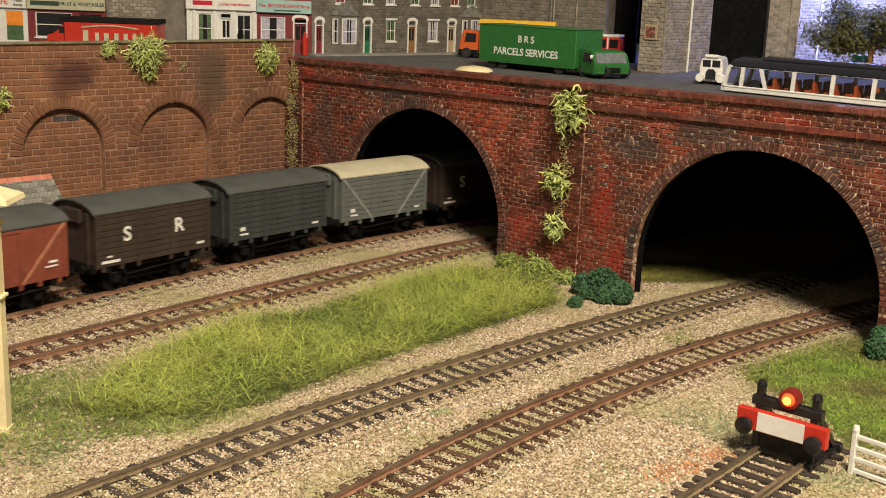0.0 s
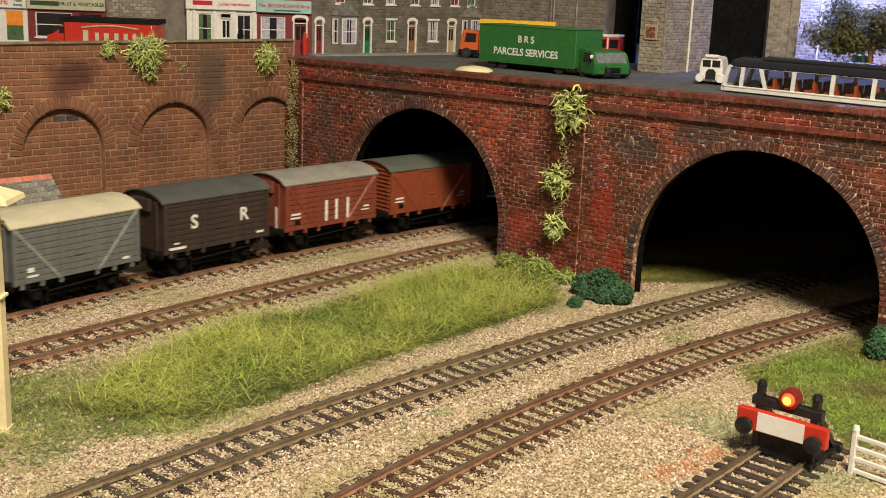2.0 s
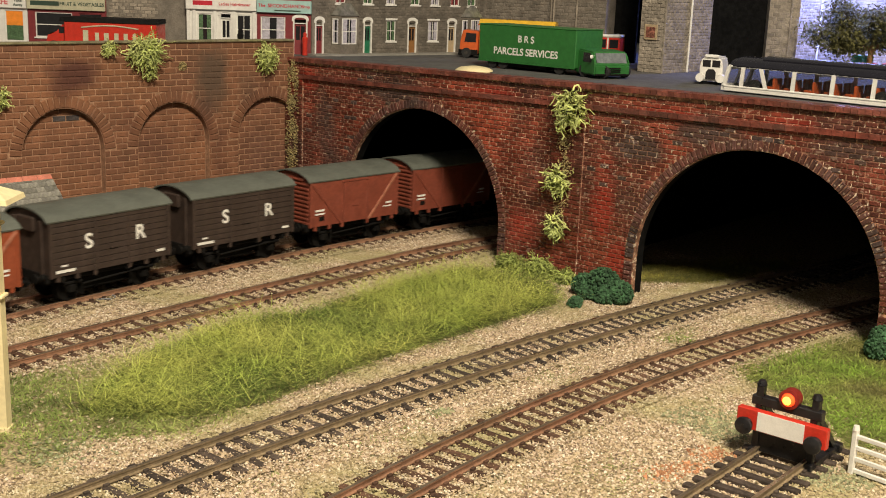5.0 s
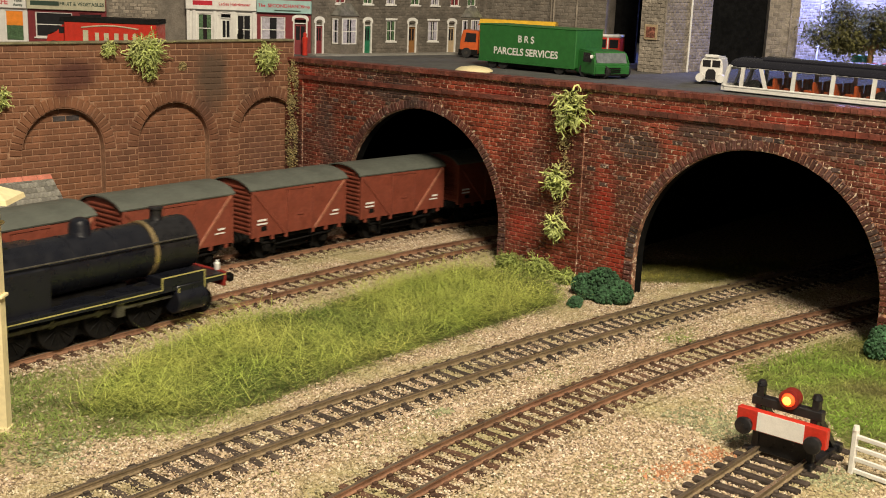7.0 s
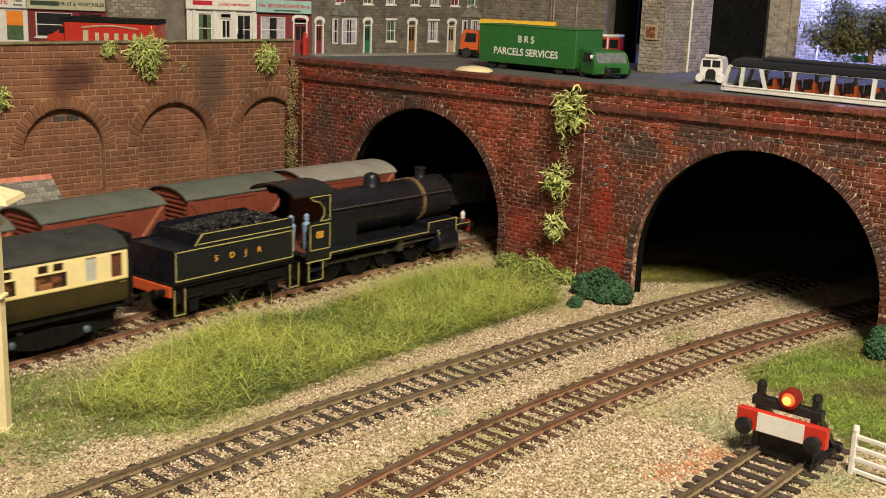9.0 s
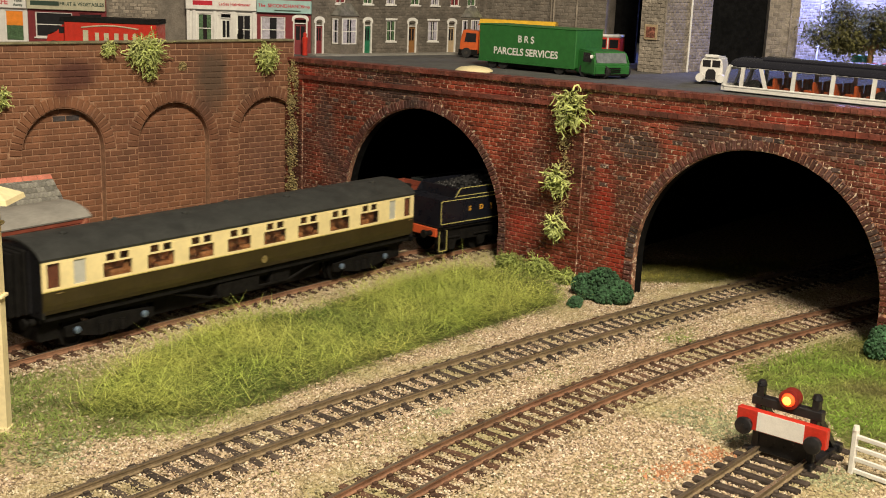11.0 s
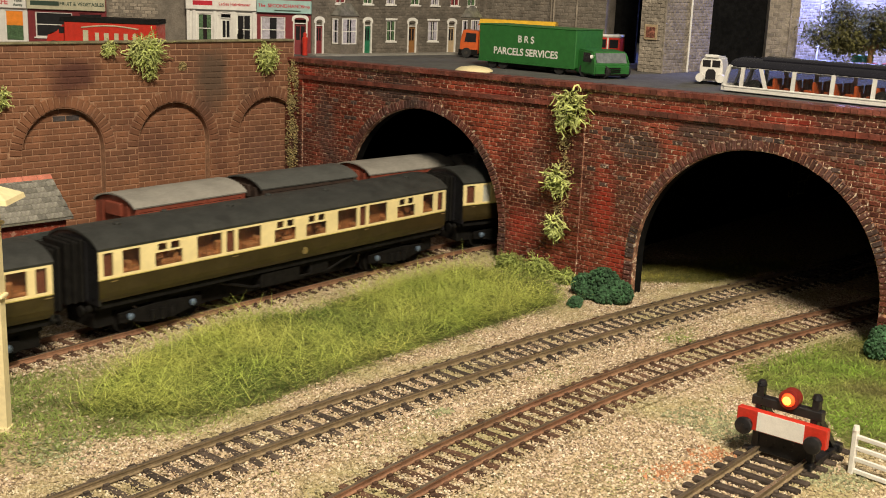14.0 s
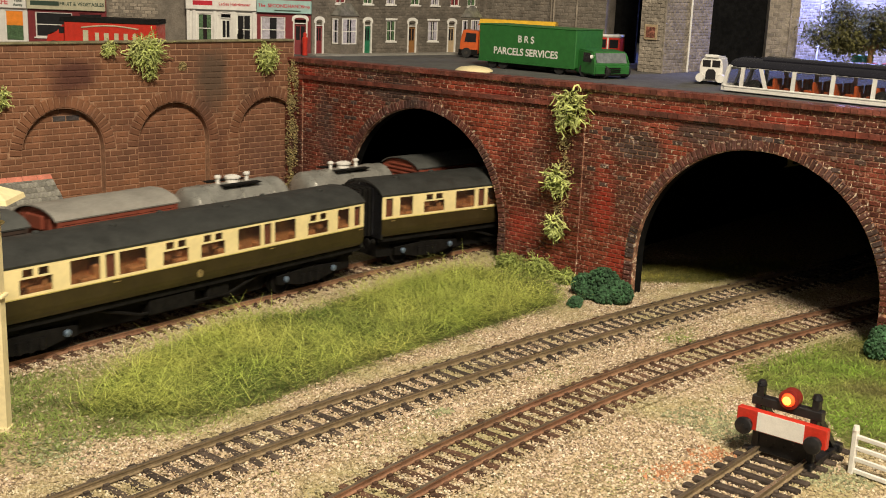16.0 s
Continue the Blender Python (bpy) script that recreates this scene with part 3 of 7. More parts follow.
def wagon_frame(v, paint):
    bm = bmesh.new()
    for sy in (-1, 1):
        box(bm, -33, 33, sy * 12.6 - 1, sy * 12.6 + 1, 15.2, 18.2, 0.2)
        for x in (-20, 20):
            prism(bm, [(x - 5, 15.4), (x + 5, 15.4), (x + 2, 8.6), (x - 2, 8.6)], sy * 11.4 - 0.5, sy * 11.4 + 0.5, "y")
            box(bm, x - 1.8, x + 1.8, sy * 12.2 - 0.9, sy * 12.2 + 0.9, 8.6, 12.2, 0.3)
            box(bm, x - 5.5, x + 5.5, sy * 12.3 - 0.5, sy * 12.3 + 0.5, 12.4, 13.8, 0.3)
        for x in (-26, -9, 9, 26):
            box(bm, x - 0.8, x + 0.8, sy * 14.0 - 1.2, sy * 14.0 + 1.2, 14.6, 17.8)
        cyl(bm, (-15, sy * 13.6, 12.0), (24, sy * 14.4, 12.8 + 1.2), 0.45, seg=6)
        for x in (-13.5, 13.5):
            box(bm, x - 0.6, x + 0.6, sy * 9.6 - 0.8, sy * 9.6 + 0.8, 6.0, 14.5)
        cyl(bm, (-13, sy * 9.8, 8.6), (13, sy * 9.8, 8.6), 0.4, seg=6)
    for x in (-33, 33):
        box(bm, x - 0.8, x + 0.8, -14, 14, 15, 19, 0.2)
        cyl(bm, (x, 0, 13), (x + math.copysign(5.6, x), 0, 12), 0.7, seg=6)
    for x in (-20, 20):
        cyl(bm, (x, -9, 10), (x, 9, 10), 0.9, seg=8)
    # solid filler added so that no light passes beneath the wagon
    box(bm, -31, 31, -7, 7, 12.0, 17.4)
    box(bm, -13, 13, -5.5, 5.5, 6.4, 12.0, 0.4)
    part("underframe", bm, M["under"], v)
    wheel_pair(v, -20, 6, 6)
    wheel_pair(v, 20, 6, 6)
    buffers(v, ((33.6, 1), (-33.6, -1)))


def arc_roof(x0, x1, half, eave, crown, th=0.7, seg=14, dip=0.0):
    """Closed arched profile in (y, z)."""
    top = [(-half + 2 * half * k / seg, eave + (crown - eave) * (1 - (2 * k / seg - 1) ** 2) ** 0.72) for k in range(seg + 1)]
    low = [(y * 0.985, z - th) for y, z in top]
    return top + low[::-1]


def flat_bar(parent, x, z, w, h, y, material, name="marking"):
    bm = bmesh.new()
    box(bm, x - w / 2, x + w / 2, y - 0.06, y + 0.05, z - h / 2, z + h / 2)
    return part(name, bm, material, parent)


VAN_BOX = {"plank": (66, 0.9, 2.58, 0.12), "door_post": (1, 0.6, 25, 0.1), "side_panel": (24, 0.8, 25.4, 0.1), "door": (17.4, 1.0, 22.9, 0.2), "door_rail": (20, 1.0, 1.4, 0.2),
           "corner_post": (1.6, 0.8, 25.6, 0.1), "brace": (1.5, 0.5, 32.5, 0.1), "door_latch": (4.4, 0.5, 0.8, 0.1), "end_post": (1.0, 2.0, 25.4, 0.15), "end_vent": (1.9, 12, 6.4, 0.4),
           "end_rib": (0.8, 28.6, 1.35, 0.3), "end_rib_top": (0.8, 20, 1.35, 0.3)}
VAN_MESH = {}


def van_piece(name, material):
    key = (name, material.name)
    if key not in VAN_MESH:
        bm = bmesh.new()
        a, b, c, e = VAN_BOX[name]
        box(bm, -a / 2, a / 2, -b / 2, b / 2, -c / 2, c / 2, e)
        VAN_MESH[key] = mesh_of(name, bm, material)
    return VAN_MESH[key]


def van(kind, roof, label, ends="plank", sides="plank", letters="", bars=0, spread=(-16.0, 14.0)):
    v = root("goods_van", Matrix(), label, "van", "goods train wagons")
    p = PAINT[kind]
    bm = bmesh.new()
    g = [(-15.0, 17.5), (15.0, 17.5)] + [(15.0 - 30.0 * k / 10, 43.0 + 3.6 * (1 - (2 * k / 10 - 1) ** 2) ** 0.72) for k in range(11)]
    prism(bm, g, -32.9, 32.9, "x")
    for sy in (-1, 1):
        for x in (-29, -19, -9.5, 9.5, 19, 29):
            box(bm, x - 0.9, x + 0.9, sy * 14.6, sy * 15.7, 15.4, 17.6)
    part("body", bm, p, v)
    for sy in (-1, 1):
        if sides == "plank":
            for k in range(9):
                piece("plank", van_piece("plank", p), v, mmpose(0, sy * 15.3, 17.6 + 25.4 / 9 * (k + 0.5)))
            for x in (-9, 9):
                piece("door_post", van_piece("door_post", p), v, mmpose(x, sy * 15.75, 30))
        else:
            for x in (-20.9, 20.9):
                piece("side_panel", van_piece("side_panel", p), v, mmpose(x, sy * 15.3, 30.3))
            piece("door", van_piece("door", p), v, mmpose(0, sy * 15.4, 29.1))
            piece("door_rail", van_piece("door_rail", p), v, mmpose(0, sy * 15.7, 41.3))
        for x in (-32.4, 32.4):
            piece("corner_post", van_piece("corner_post", p), v, mmpose(x, sy * 15.75, 30.2))
        if sides != "plank" or kind == "grey" or bars:
            for sx in (-1, 1):
                pale = "brace_grey" if kind == "grey" else "brace_orange"
                piece("brace", van_piece("brace", PAINT[pale] if sx > 0 or kind == "grey" else p), v, mmpose(sx * 21, sy * 15.95, 29.8, 0, sx * 42.0, 0))
        piece("door_latch", van_piece("door_latch", p), v, mmpose(0, sy * 16.1, 26.9))
    for sx in (-1, 1):
        if ends == "plank":
            for y in (-10, 10):
                piece("end_post", van_piece("end_post", p), v, mmpose(sx * 33.4, y, 30.2))
            piece("end_vent", van_piece("end_vent", p), v, mmpose(sx * 33.9, 0, 40.6))
        else:
            for k in range(11):
                piece("end_rib", van_piece("end_rib" if k < 10 else "end_rib_top", p), v, mmpose(sx * 33.1, 0, 19.6 + k * 2.35))
    bm = bmesh.new()
    prism(bm, arc_roof(-34, 34, 16.4, 43.0, 47.9), -34.4, 34.4, "x")
    part("roof", bm, ROOF[roof], v, smooth=True)
    wagon_frame(v, p)
    y = -16.05
    if letters:
        for ch, x in zip(letters, spread):
            lettering(ch, 6.9, M["white"], v, mmpose(x, y, 31.5, 90, 0, 0), "white painted company initial")
    if bars:
        for x in (-4.6, 2.8, 11.2):
            flat_bar(v, x, 26.2, 1.9, 11.5, y, M["white"])
        for y_ in (-9.0, 4.5):
            bm = bmesh.new()
            box(bm, -34.1, -33.2, y_ - 0.8, y_ + 0.8, 19.0, 30.5)
            part("marking", bm, M["white"], v)
    if kind in ("orange", "bauxite"):
        flat_bar(v, -26.5, 26.6, 6.2, 1.1, y - 0.2, M["white"])
        flat_bar(v, -26.5, 24.6, 6.6, 0.9, y - 0.2, M["white"])
        flat_bar(v, -25.0, 22.0, 3.6, 2.4, y, M["under"])
        flat_bar(v, 25.5, 25.6, 4.4, 1.1, y, M["white"])
        flat_bar(v, 24.5, 23.6, 6.2, 0.7, y, M["white"])
    elif kind in ("dark", "grey"):
        flat_bar(v, -25, 23.6, 3.2, 2.0, y, M["white"])
        flat_bar(v, -24, 20.8, 5.4, 1.0, y, M["white"])
        flat_bar(v, 25, 20.6, 4.0, 1.2, y, M["white"])
    else:
        flat_bar(v, -25.5, 20.0, 10.0, 1.3, y, M["white"])
        flat_bar(v, -26, 22.4, 3.0, 0.8, y, M["white"])
        flat_bar(v, 27, 21.0, 4.6, 1.2, y, M["white"])
    return v


def open_wagon(kind, label):
    v = root("open_wagon", Matrix(), label, "wagon", "goods train wagons")
    bm = bmesh.new()
    for sy in (-1, 1):
        for k in range(4):
            box(bm, -33, 33, sy * 15.0 - 0.8, sy * 15.0 + 0.8, 18 + k * 3.3 + 0.1, 18 + (k + 1) * 3.3 - 0.1, 0.12)
        for x in (-9, 9, -32, 32):
            box(bm, x - 0.8, x + 0.8, sy * 16.0 - 0.3, sy * 16.0 + 0.3, 17, 31.0)
    for sx in (-1, 1):
        for k in range(4):
            box(bm, sx * 31.6, sx * 33.0, -14.2, 14.2, 18 + k * 3.3 + 0.1, 18 + (k + 1) * 3.3 - 0.1, 0.12)
    box(bm, -32, 32, -14.4, 14.4, 17.2, 18.4)
    part("body", bm, PAINT[kind], v)
    wagon_frame(v, PAINT[kind])
    flat_bar(v, -20, 28.0, 16, 2.4, -16.0, M["white"])
    return v


def tank_wagon():
    v = root("tank_wagon", Matrix(), "silver-grey tank wagon with white-topped filler and valves", "wagon", "goods train wagons")
    bm = bmesh.new()
    r = 13.4
    lathe(bm, [(r * 0.55, -32), (r * 0.85, -31), (r, -28.5), (r, 28.5), (r * 0.85, 31), (r * 0.55, 32)], at=(0, 0, 32.2), seg=28, axis="x")
    for x in (-20, 0, 20):
        lathe(bm, [(r + 0.3, x - 0.8), (r + 0.3, x + 0.8)], at=(0, 0, 32.2), seg=28, axis="x")
    part("barrel", bm, M["tank"], v, smooth=True)
    bm = bmesh.new()
    lathe(bm, [(3.6, 44.6), (3.6, 47.4), (4.2, 47.5), (4.2, 48.4), (2.0, 49.2)], seg=18)
    part("filler", bm, M["white"], v, "white filler lid", smooth=True)
    for x in (-9.5, 9.5):
        bm = bmesh.new()
        lathe(bm, [(1.0, 44.9), (1.0, 48.2), (1.7, 48.4), (1.7, 49.4), (0.8, 50.0)], at=(x, 0, 0), seg=12)
        part("valve", bm, M["white"], v, "white valve cap", smooth=True)
    bm = bmesh.new()
    for x in (-26, -9, 9, 26):
        prism(bm, [(-11, 18), (11, 18), (9, 25), (5, 22), (-5, 22), (-9, 25)], x - 1.5, x + 1.5, "x")
    part("cradle", bm, M["under"], v)
    for sy in (-7, 7):
        bm = bmesh.new()
        box(bm, -12, 12, sy - 2.2, sy + 2.2, 45.2, 45.8)
        part("walkway", bm, M["under"], v)
    wagon_frame(v, M["under"])
    return v


# the goods train, from the head; the number is the place in the train
GOODS = [
    (-1, van("bauxite", "dark", "bauxite red goods van with a dark roof", "rib", "panel")),
    (0, van("sr", "dark", "dark brown planked goods van lettered S R", letters="SR")),
    (1, van("dark", "dark", "dark green-grey planked goods van")),
    (2, van("grey", "cream", "light grey goods van with a cream roof")),
    (3, van("sr", "dark", "dark brown planked goods van lettered S R", letters="SR", spread=(-15.2, 16.2))),
    (4, van("bauxite", "pale", "bauxite red goods van with three white stripes", bars=3)),
    (5, van("orange", "green", "orange-brown panelled goods van with ribbed ends", "rib", "panel")),
    (6, van("sr", "green", "dark brown planked goods van lettered S R", letters="SR", spread=(-13.0, 15.4))),
    (7, van("sr", "green", "dark brown planked goods van lettered S R", letters="SR", spread=(-13.0, 15.4))),
]
for i in (8, 9, 10, 11, 12):
    GOODS.append((i, van("bauxite", "green", "bauxite red-brown panelled goods van with ribbed ends", "rib", "panel")))
GOODS += [
    (13, van("bauxite", "pale", "bauxite red goods van with a pale roof and stripes", bars=3)),
    (14, open_wagon("grey", "grey four-plank open wagon")),
    (15, open_wagon("bauxite", "bauxite red four-plank open wagon")),
    (16, open_wagon("bauxite", "bauxite red four-plank open wagon")),
    (17, open_wagon("dark", "dark grey four-plank open wagon")),
    (18, van("bauxite", "pale", "bauxite red goods van with a pale grey roof")),
    (19, van("sr", "dark", "dark brown goods van with a dark grey roof")),
    (20, van("bauxite", "pale", "bauxite red goods van with a pale grey roof")),
    (21, tank_wagon()),
    (22, tank_wagon()),
    (23, van("bauxite", "dark", "bauxite red goods van with a dark roof", "rib", "panel")),
]

# ---- coaches ----
M["coach_cream"] = mat("coach_cream", (0.80, 0.68, 0.36), 0.4, var=0.05, scale=0.1, fine=0.6, bump=0.04)
M["coach_brown"] = mat("coach_chocolate", (0.038, 0.028, 0.010), 0.4, var=0.12, scale=0.1, fine=0.6, bump=0.04)
M["coach_roof"] = mat("coach_roof", (0.030, 0.032, 0.030), 0.6, var=0.18, scale=0.12, fine=0.8)
M["seat"] = mat("coach_interior", (0.42, 0.175, 0.06), 0.7, var=0.2)
M["door_red"] = mat("door_interior", (0.22, 0.07, 0.035), 0.6, var=0.15)
M["frost"] = mat("frosted_pane", (0.45, 0.46, 0.42), 0.4, var=0.06)
PANE = bpy.data.materials.new("coach_glass")
PANE.use_nodes = True
_b = PANE.node_tree.nodes["Principled BSDF"]
_b.inputs["Base Color"].default_value = (0.03, 0.03, 0.03, 1)
_b.inputs["Roughness"].default_value = 0.04
_b.inputs["Alpha"].default_value = 0.16
_b.inputs["Specular IOR Level"].default_value = 0.6

PAT_SECOND = [(-103.5, 4.6, "door"), (-92.5, 8.6, "wide"), (-74, 14, "vent"), (-52.5, 13.6, "wide"), (-41, 4.6, "door"), (-30, 13.6, "wide"), (-8.5, 13.4, "vent"),
              (11.5, 13.4, "vent"), (32.5, 13.6, "wide"), (43.5, 4.6, "door"), (54.5, 13.6, "wide"), (76, 14, "vent"), (93.5, 8.6, "wide"), (103.5, 4.6, "door")]
PAT_OPEN = [(-103.0, 5.6, "door"), (-91.5, 5.6, "frost"), *[(-74.2 + 21.2 * k, 13.6, "vent") for k in range(8)], (91.5, 5.0, "frost"), (103.0, 5.0, "door")]


def coach(pattern, label):
    v = root("railway_coach", Matrix(), label, "coach", "passenger coaches")
    L2, W2, WZ0, WZ1 = 108.0, 17.4, 31.7, 41.3
    bm = bmesh.new()
    low = [(-W2 + 1.0, 21.3), (-W2 + 0.3, 23.0), (-W2, 25), (-W2, 30.4), (-W2 + 0.9, 30.4), (-W2 + 0.9, 21.9), (W2 - 0.9, 21.9), (W2 - 0.9, 30.4), (W2, 30.4), (W2, 25), (W2 - 0.3, 23.0), (W2 - 1.0, 21.3)]
    prism(bm, low, -L2, L2, "x")
    body = part("lower_body", bm, M["coach_brown"], v, "chocolate brown lower body")
    bm = bmesh.new()
    for sy in (-1, 1):
        y0, y1 = sy * W2, sy * (W2 - 0.9)
        box(bm, -L2, L2, y0, y1, 30.4, WZ0)
        box(bm, -L2, L2, y0 - sy * 0.1, y1, WZ1, 43.4)
        x = -L2
        for c, w, kind in pattern:
            box(bm, x, c - w / 2, y0, y1, WZ0, WZ1)
            x = c + w / 2
            if kind == "vent":
                box(bm, c - w / 2, c + w / 2, y0 + sy * 0.1, y1, 37.7, 38.3)
                for dx, hw in ((0.0, 1.0), (-w / 2 + 0.7, 0.7), (w / 2 - 0.7, 0.7)):
                    box(bm, c + dx - hw, c + dx + hw, y0 + sy * 0.1, y1, 38.3, WZ1)
        box(bm, x, L2, y0, y1, WZ0, WZ1)
    part("upper_body", bm, M["coach_cream"], v, "cream upper body panels")
    bm = bmesh.new()
    for sy in (-1, 1):
        box(bm, -L2, L2, sy * W2 - 0.12, sy * W2 + 0.12, 30.5, 30.85)
    part("lining", bm, M["yellow_line"], v)
    for c, w, kind in pattern:
        for sy in (-1, 1):
            bm = bmesh.new()
            box(bm, c - w / 2 - 0.3, c + w / 2 + 0.3, sy * (W2 - 0.75), sy * (W2 - 0.6), WZ0 - 0.3, WZ1 + 0.3)
            pane = part("window_pane", bm, M["frost"] if kind == "frost" else PANE, v)
    bm = bmesh.new()
    for c, w, kind in pattern:
        if kind == "door":
            for sy in (-1, 1):
                box(bm, c - w / 2 + 0.2, c + w / 2 - 0.2, sy * (W2 - 1.8), sy * (W2 - 1.2), 21.5, 42.5)
    part("inner_door", bm, M["door_red"], v)
    bm = bmesh.new()
    box(bm, -L2 + 2, L2 - 2, -0.4, 0.4, 22, 43)
    for sy in (-1, 1):
        box(bm, -L2 + 2, L2 - 2, sy * 11.4, sy * 11.0, 22, 42.5)
    for k in range(9):
        x = -92 + 23 * k
        for sy in (-1, 1):
            box(bm, x - 1.4, x + 1.4, sy * 1.5, sy * 16.0, 22, 36.0 + (k % 3) * 0.8, 0.8)
            box(bm, x - 7, x + 7, sy * 1.5, sy * 16.0, 22, 33.0 + (k % 2) * 0.7, 0.8)
    part("seating", bm, M["seat"], v, "orange-brown seats and partitions")
    bm = bmesh.new()
    prism(bm, arc_roof(0, 0, W2 + 0.25, 43.3, 49.3, 1.0, 18), -L2 - 0.6, L2 + 0.6, "x")
    roof = part("roof", bm, M["coach_roof"], v, smooth=True)
    for k in range(7):
        bm = bmesh.new()
        x, y = -90 + 30 * k, 4.0 if k % 2 else -4.0
        lathe(bm, [(1.6, 47.4), (1.6, 49.5), (0.8, 50.0)], at=(x, y, 0), seg=10)
        part("roof_vent", bm, M["coach_roof"], roof)
    for sx in (-1, 1):
        bm = bmesh.new()
        g = [(-W2 + 0.5, 20), (W2 - 0.5, 20)] + [(W2 - 0.5 - (2 * W2 - 1) * k / 12, 43.0 + 5.5 * (1 - (2 * k / 12 - 1) ** 2) ** 0.72) for k in range(13)]
        prism(bm, g, sx * (L2 - 1.0), sx * (L2 + 0.2), "x")
        for y in (-9, 9):
            box(bm, sx * L2, sx * (L2 + 0.8), y - 0.5, y + 0.5, 21, 45.5)
        part("end_wall", bm, M["black"], v)
        bm = bmesh.new()
        for k in range(5):
            x = L2 + 0.4 + k * 1.7
            w = 7.2 if k % 2 else 8.2
            box(bm, sx * x, sx * (x + 1.7), -w, w, 20.0, 45.2 + (0.8 if k % 2 == 0 else 0), 0.5)
        part("gangway", bm, M["under"], v)
    bm = bmesh.new()
    for sy in (-1, 1):
        box(bm, -L2, L2, sy * 14 - 0.8, sy * 14 + 0.8, 18.0, 20.4)
        tube(bm, [(-46, sy * 12.5, 18), (-24, sy * 12.5, 11.5), (24, sy * 12.5, 11.5), (46, sy * 12.5, 18)], 0.7, seg=6)
        box(bm, -20, 4, sy * 8, sy * 14, 10.5, 17.5, 0.4)
        box(bm, 12, 24, sy * 8, sy * 13, 11.5, 17.5, 0.4)
    box(bm, -L2 + 2, L2 - 2, -12, 12, 15.5, 20.5)
    # low filler boxes added to keep the space under the coach dark
    box(bm, -50, 50, -7, 7, 7.5, 15.5, 0.4)
    for sx in (-1, 1):
        box(bm, sx * 97, sx * 106, -10, 10, 8.5, 15.5, 0.4)
    part("underframe", bm, M["under"], v)
    for bx in (-75.0, 75.0):
        bm = bmesh.new()
        for sy in (-1, 1):
            prism(bm, [(bx - 21, 9.5), (bx - 21, 13.5), (bx - 6, 14.6), (bx + 6, 14.6), (bx + 21, 13.5), (bx + 21, 9.5), (bx + 14, 9.0), (bx + 7, 7.4), (bx - 7, 7.4), (bx - 14, 9.0)], sy * 12.2 - 0.7, sy * 12.2 + 0.7, "y")
            for dx in (-5, 0, 5):
                lathe(bm, [(1.3, 7.6), (1.3, 12.4)], at=(bx + dx, sy * 13.2, 0), seg=8)
        box(bm, bx - 4, bx + 4, -12, 12, 11, 18)
        bogie = part("bogie", bm, M["under"], v)
        for dx in (-16, 16):
            for sy in (-1, 1):
                b2 = bmesh.new()
                lathe(b2, [(1.5, 0), (1.5, 1.0), (0.8, 1.4)], at=(0, 0, 0), seg=12, axis="y")
                part("axle_box", b2, M["axle"], bogie, "axle box cover with a bluish reflection in its colour", at=mmpose(bx + dx, sy * 12.9, 11.6, 0, 0, 180 if sy < 0 else 0))
                piece("wheel", WHEEL[6], bogie, mmpose(bx + dx, sy * 7.6, 10, 0, 0, 0 if sy < 0 else 180))
    buffers(v, ((L2 + 0.6, 1), (-L2 - 0.6, -1)), 18)
    bm = bmesh.new()
    lathe(bm, [(1.75, 0), (1.75, 0.15)], seg=16, axis="y")
    part("roundel", bm, M["brass"], v, "small gold roundel", at=mmpose(4.0, -W2 - 0.15, 25.2))
    for c, w, kind in pattern:
        if kind == "door":
            flat_bar(v, c + 2.6, 29.4, 3.0, 0.35, -W2 - 0.05, M["brass"], "door_handle")
    return v


COACHES = [coach(PAT_OPEN, "chocolate and cream coach with eight vented windows"), coach(PAT_SECOND, "chocolate and cream coach with grouped wide windows"), coach(PAT_SECOND, "chocolate and cream coach with grouped wide windows")]

# ---- locomotive and tender: x forward, 0 at the loco's middle ----
M["loco"] = mat("loco_black", (0.008, 0.009, 0.014), 0.34, var=0.1, scale=0.12, fine=0.7, bump=0.06, spec=0.5)
M["coal"] = mat("coal", (0.015, 0.015, 0.016), 0.5, var=0.4, fine=0.6, bump=0.5, island=0.5)
M["loco_yellow"] = mat("loco_lining", (0.42, 0.38, 0.13), 0.5, var=0.08, bump=0)
M["gold"] = mat("gold_lettering", (0.75, 0.38, 0.05), 0.45, var=0.08, bump=0)
M["beam_red"] = mat("beam_red", (0.60, 0.10, 0.03), 0.45, var=0.1)
M["overall_blue"] = mat("overall_blue", (0.22, 0.32, 0.50), 0.8, var=0.2)
M["rods"] = mat("rods", (0.16, 0.15, 0.13), 0.4, metal=0.7, var=0.3)
M["cab_red"] = mat("cab_interior", (0.16, 0.05, 0.03), 0.6)
LOCO_X = 160.0


def frame_line(parent, x0, x1, z0, z1, y, w=0.45):
    bm = bmesh.new()
    for a in ((x0, x1, z0, z0 + w), (x0, x1, z1 - w, z1), (x0, x0 + w, z0, z1), (x1 - w, x1, z0, z1)):
        box(bm, a[0], a[1], y - 0.08, y + 0.06, a[2], a[3])
    return part("lining", bm, M["loco_yellow"], parent, "thin yellow lining")


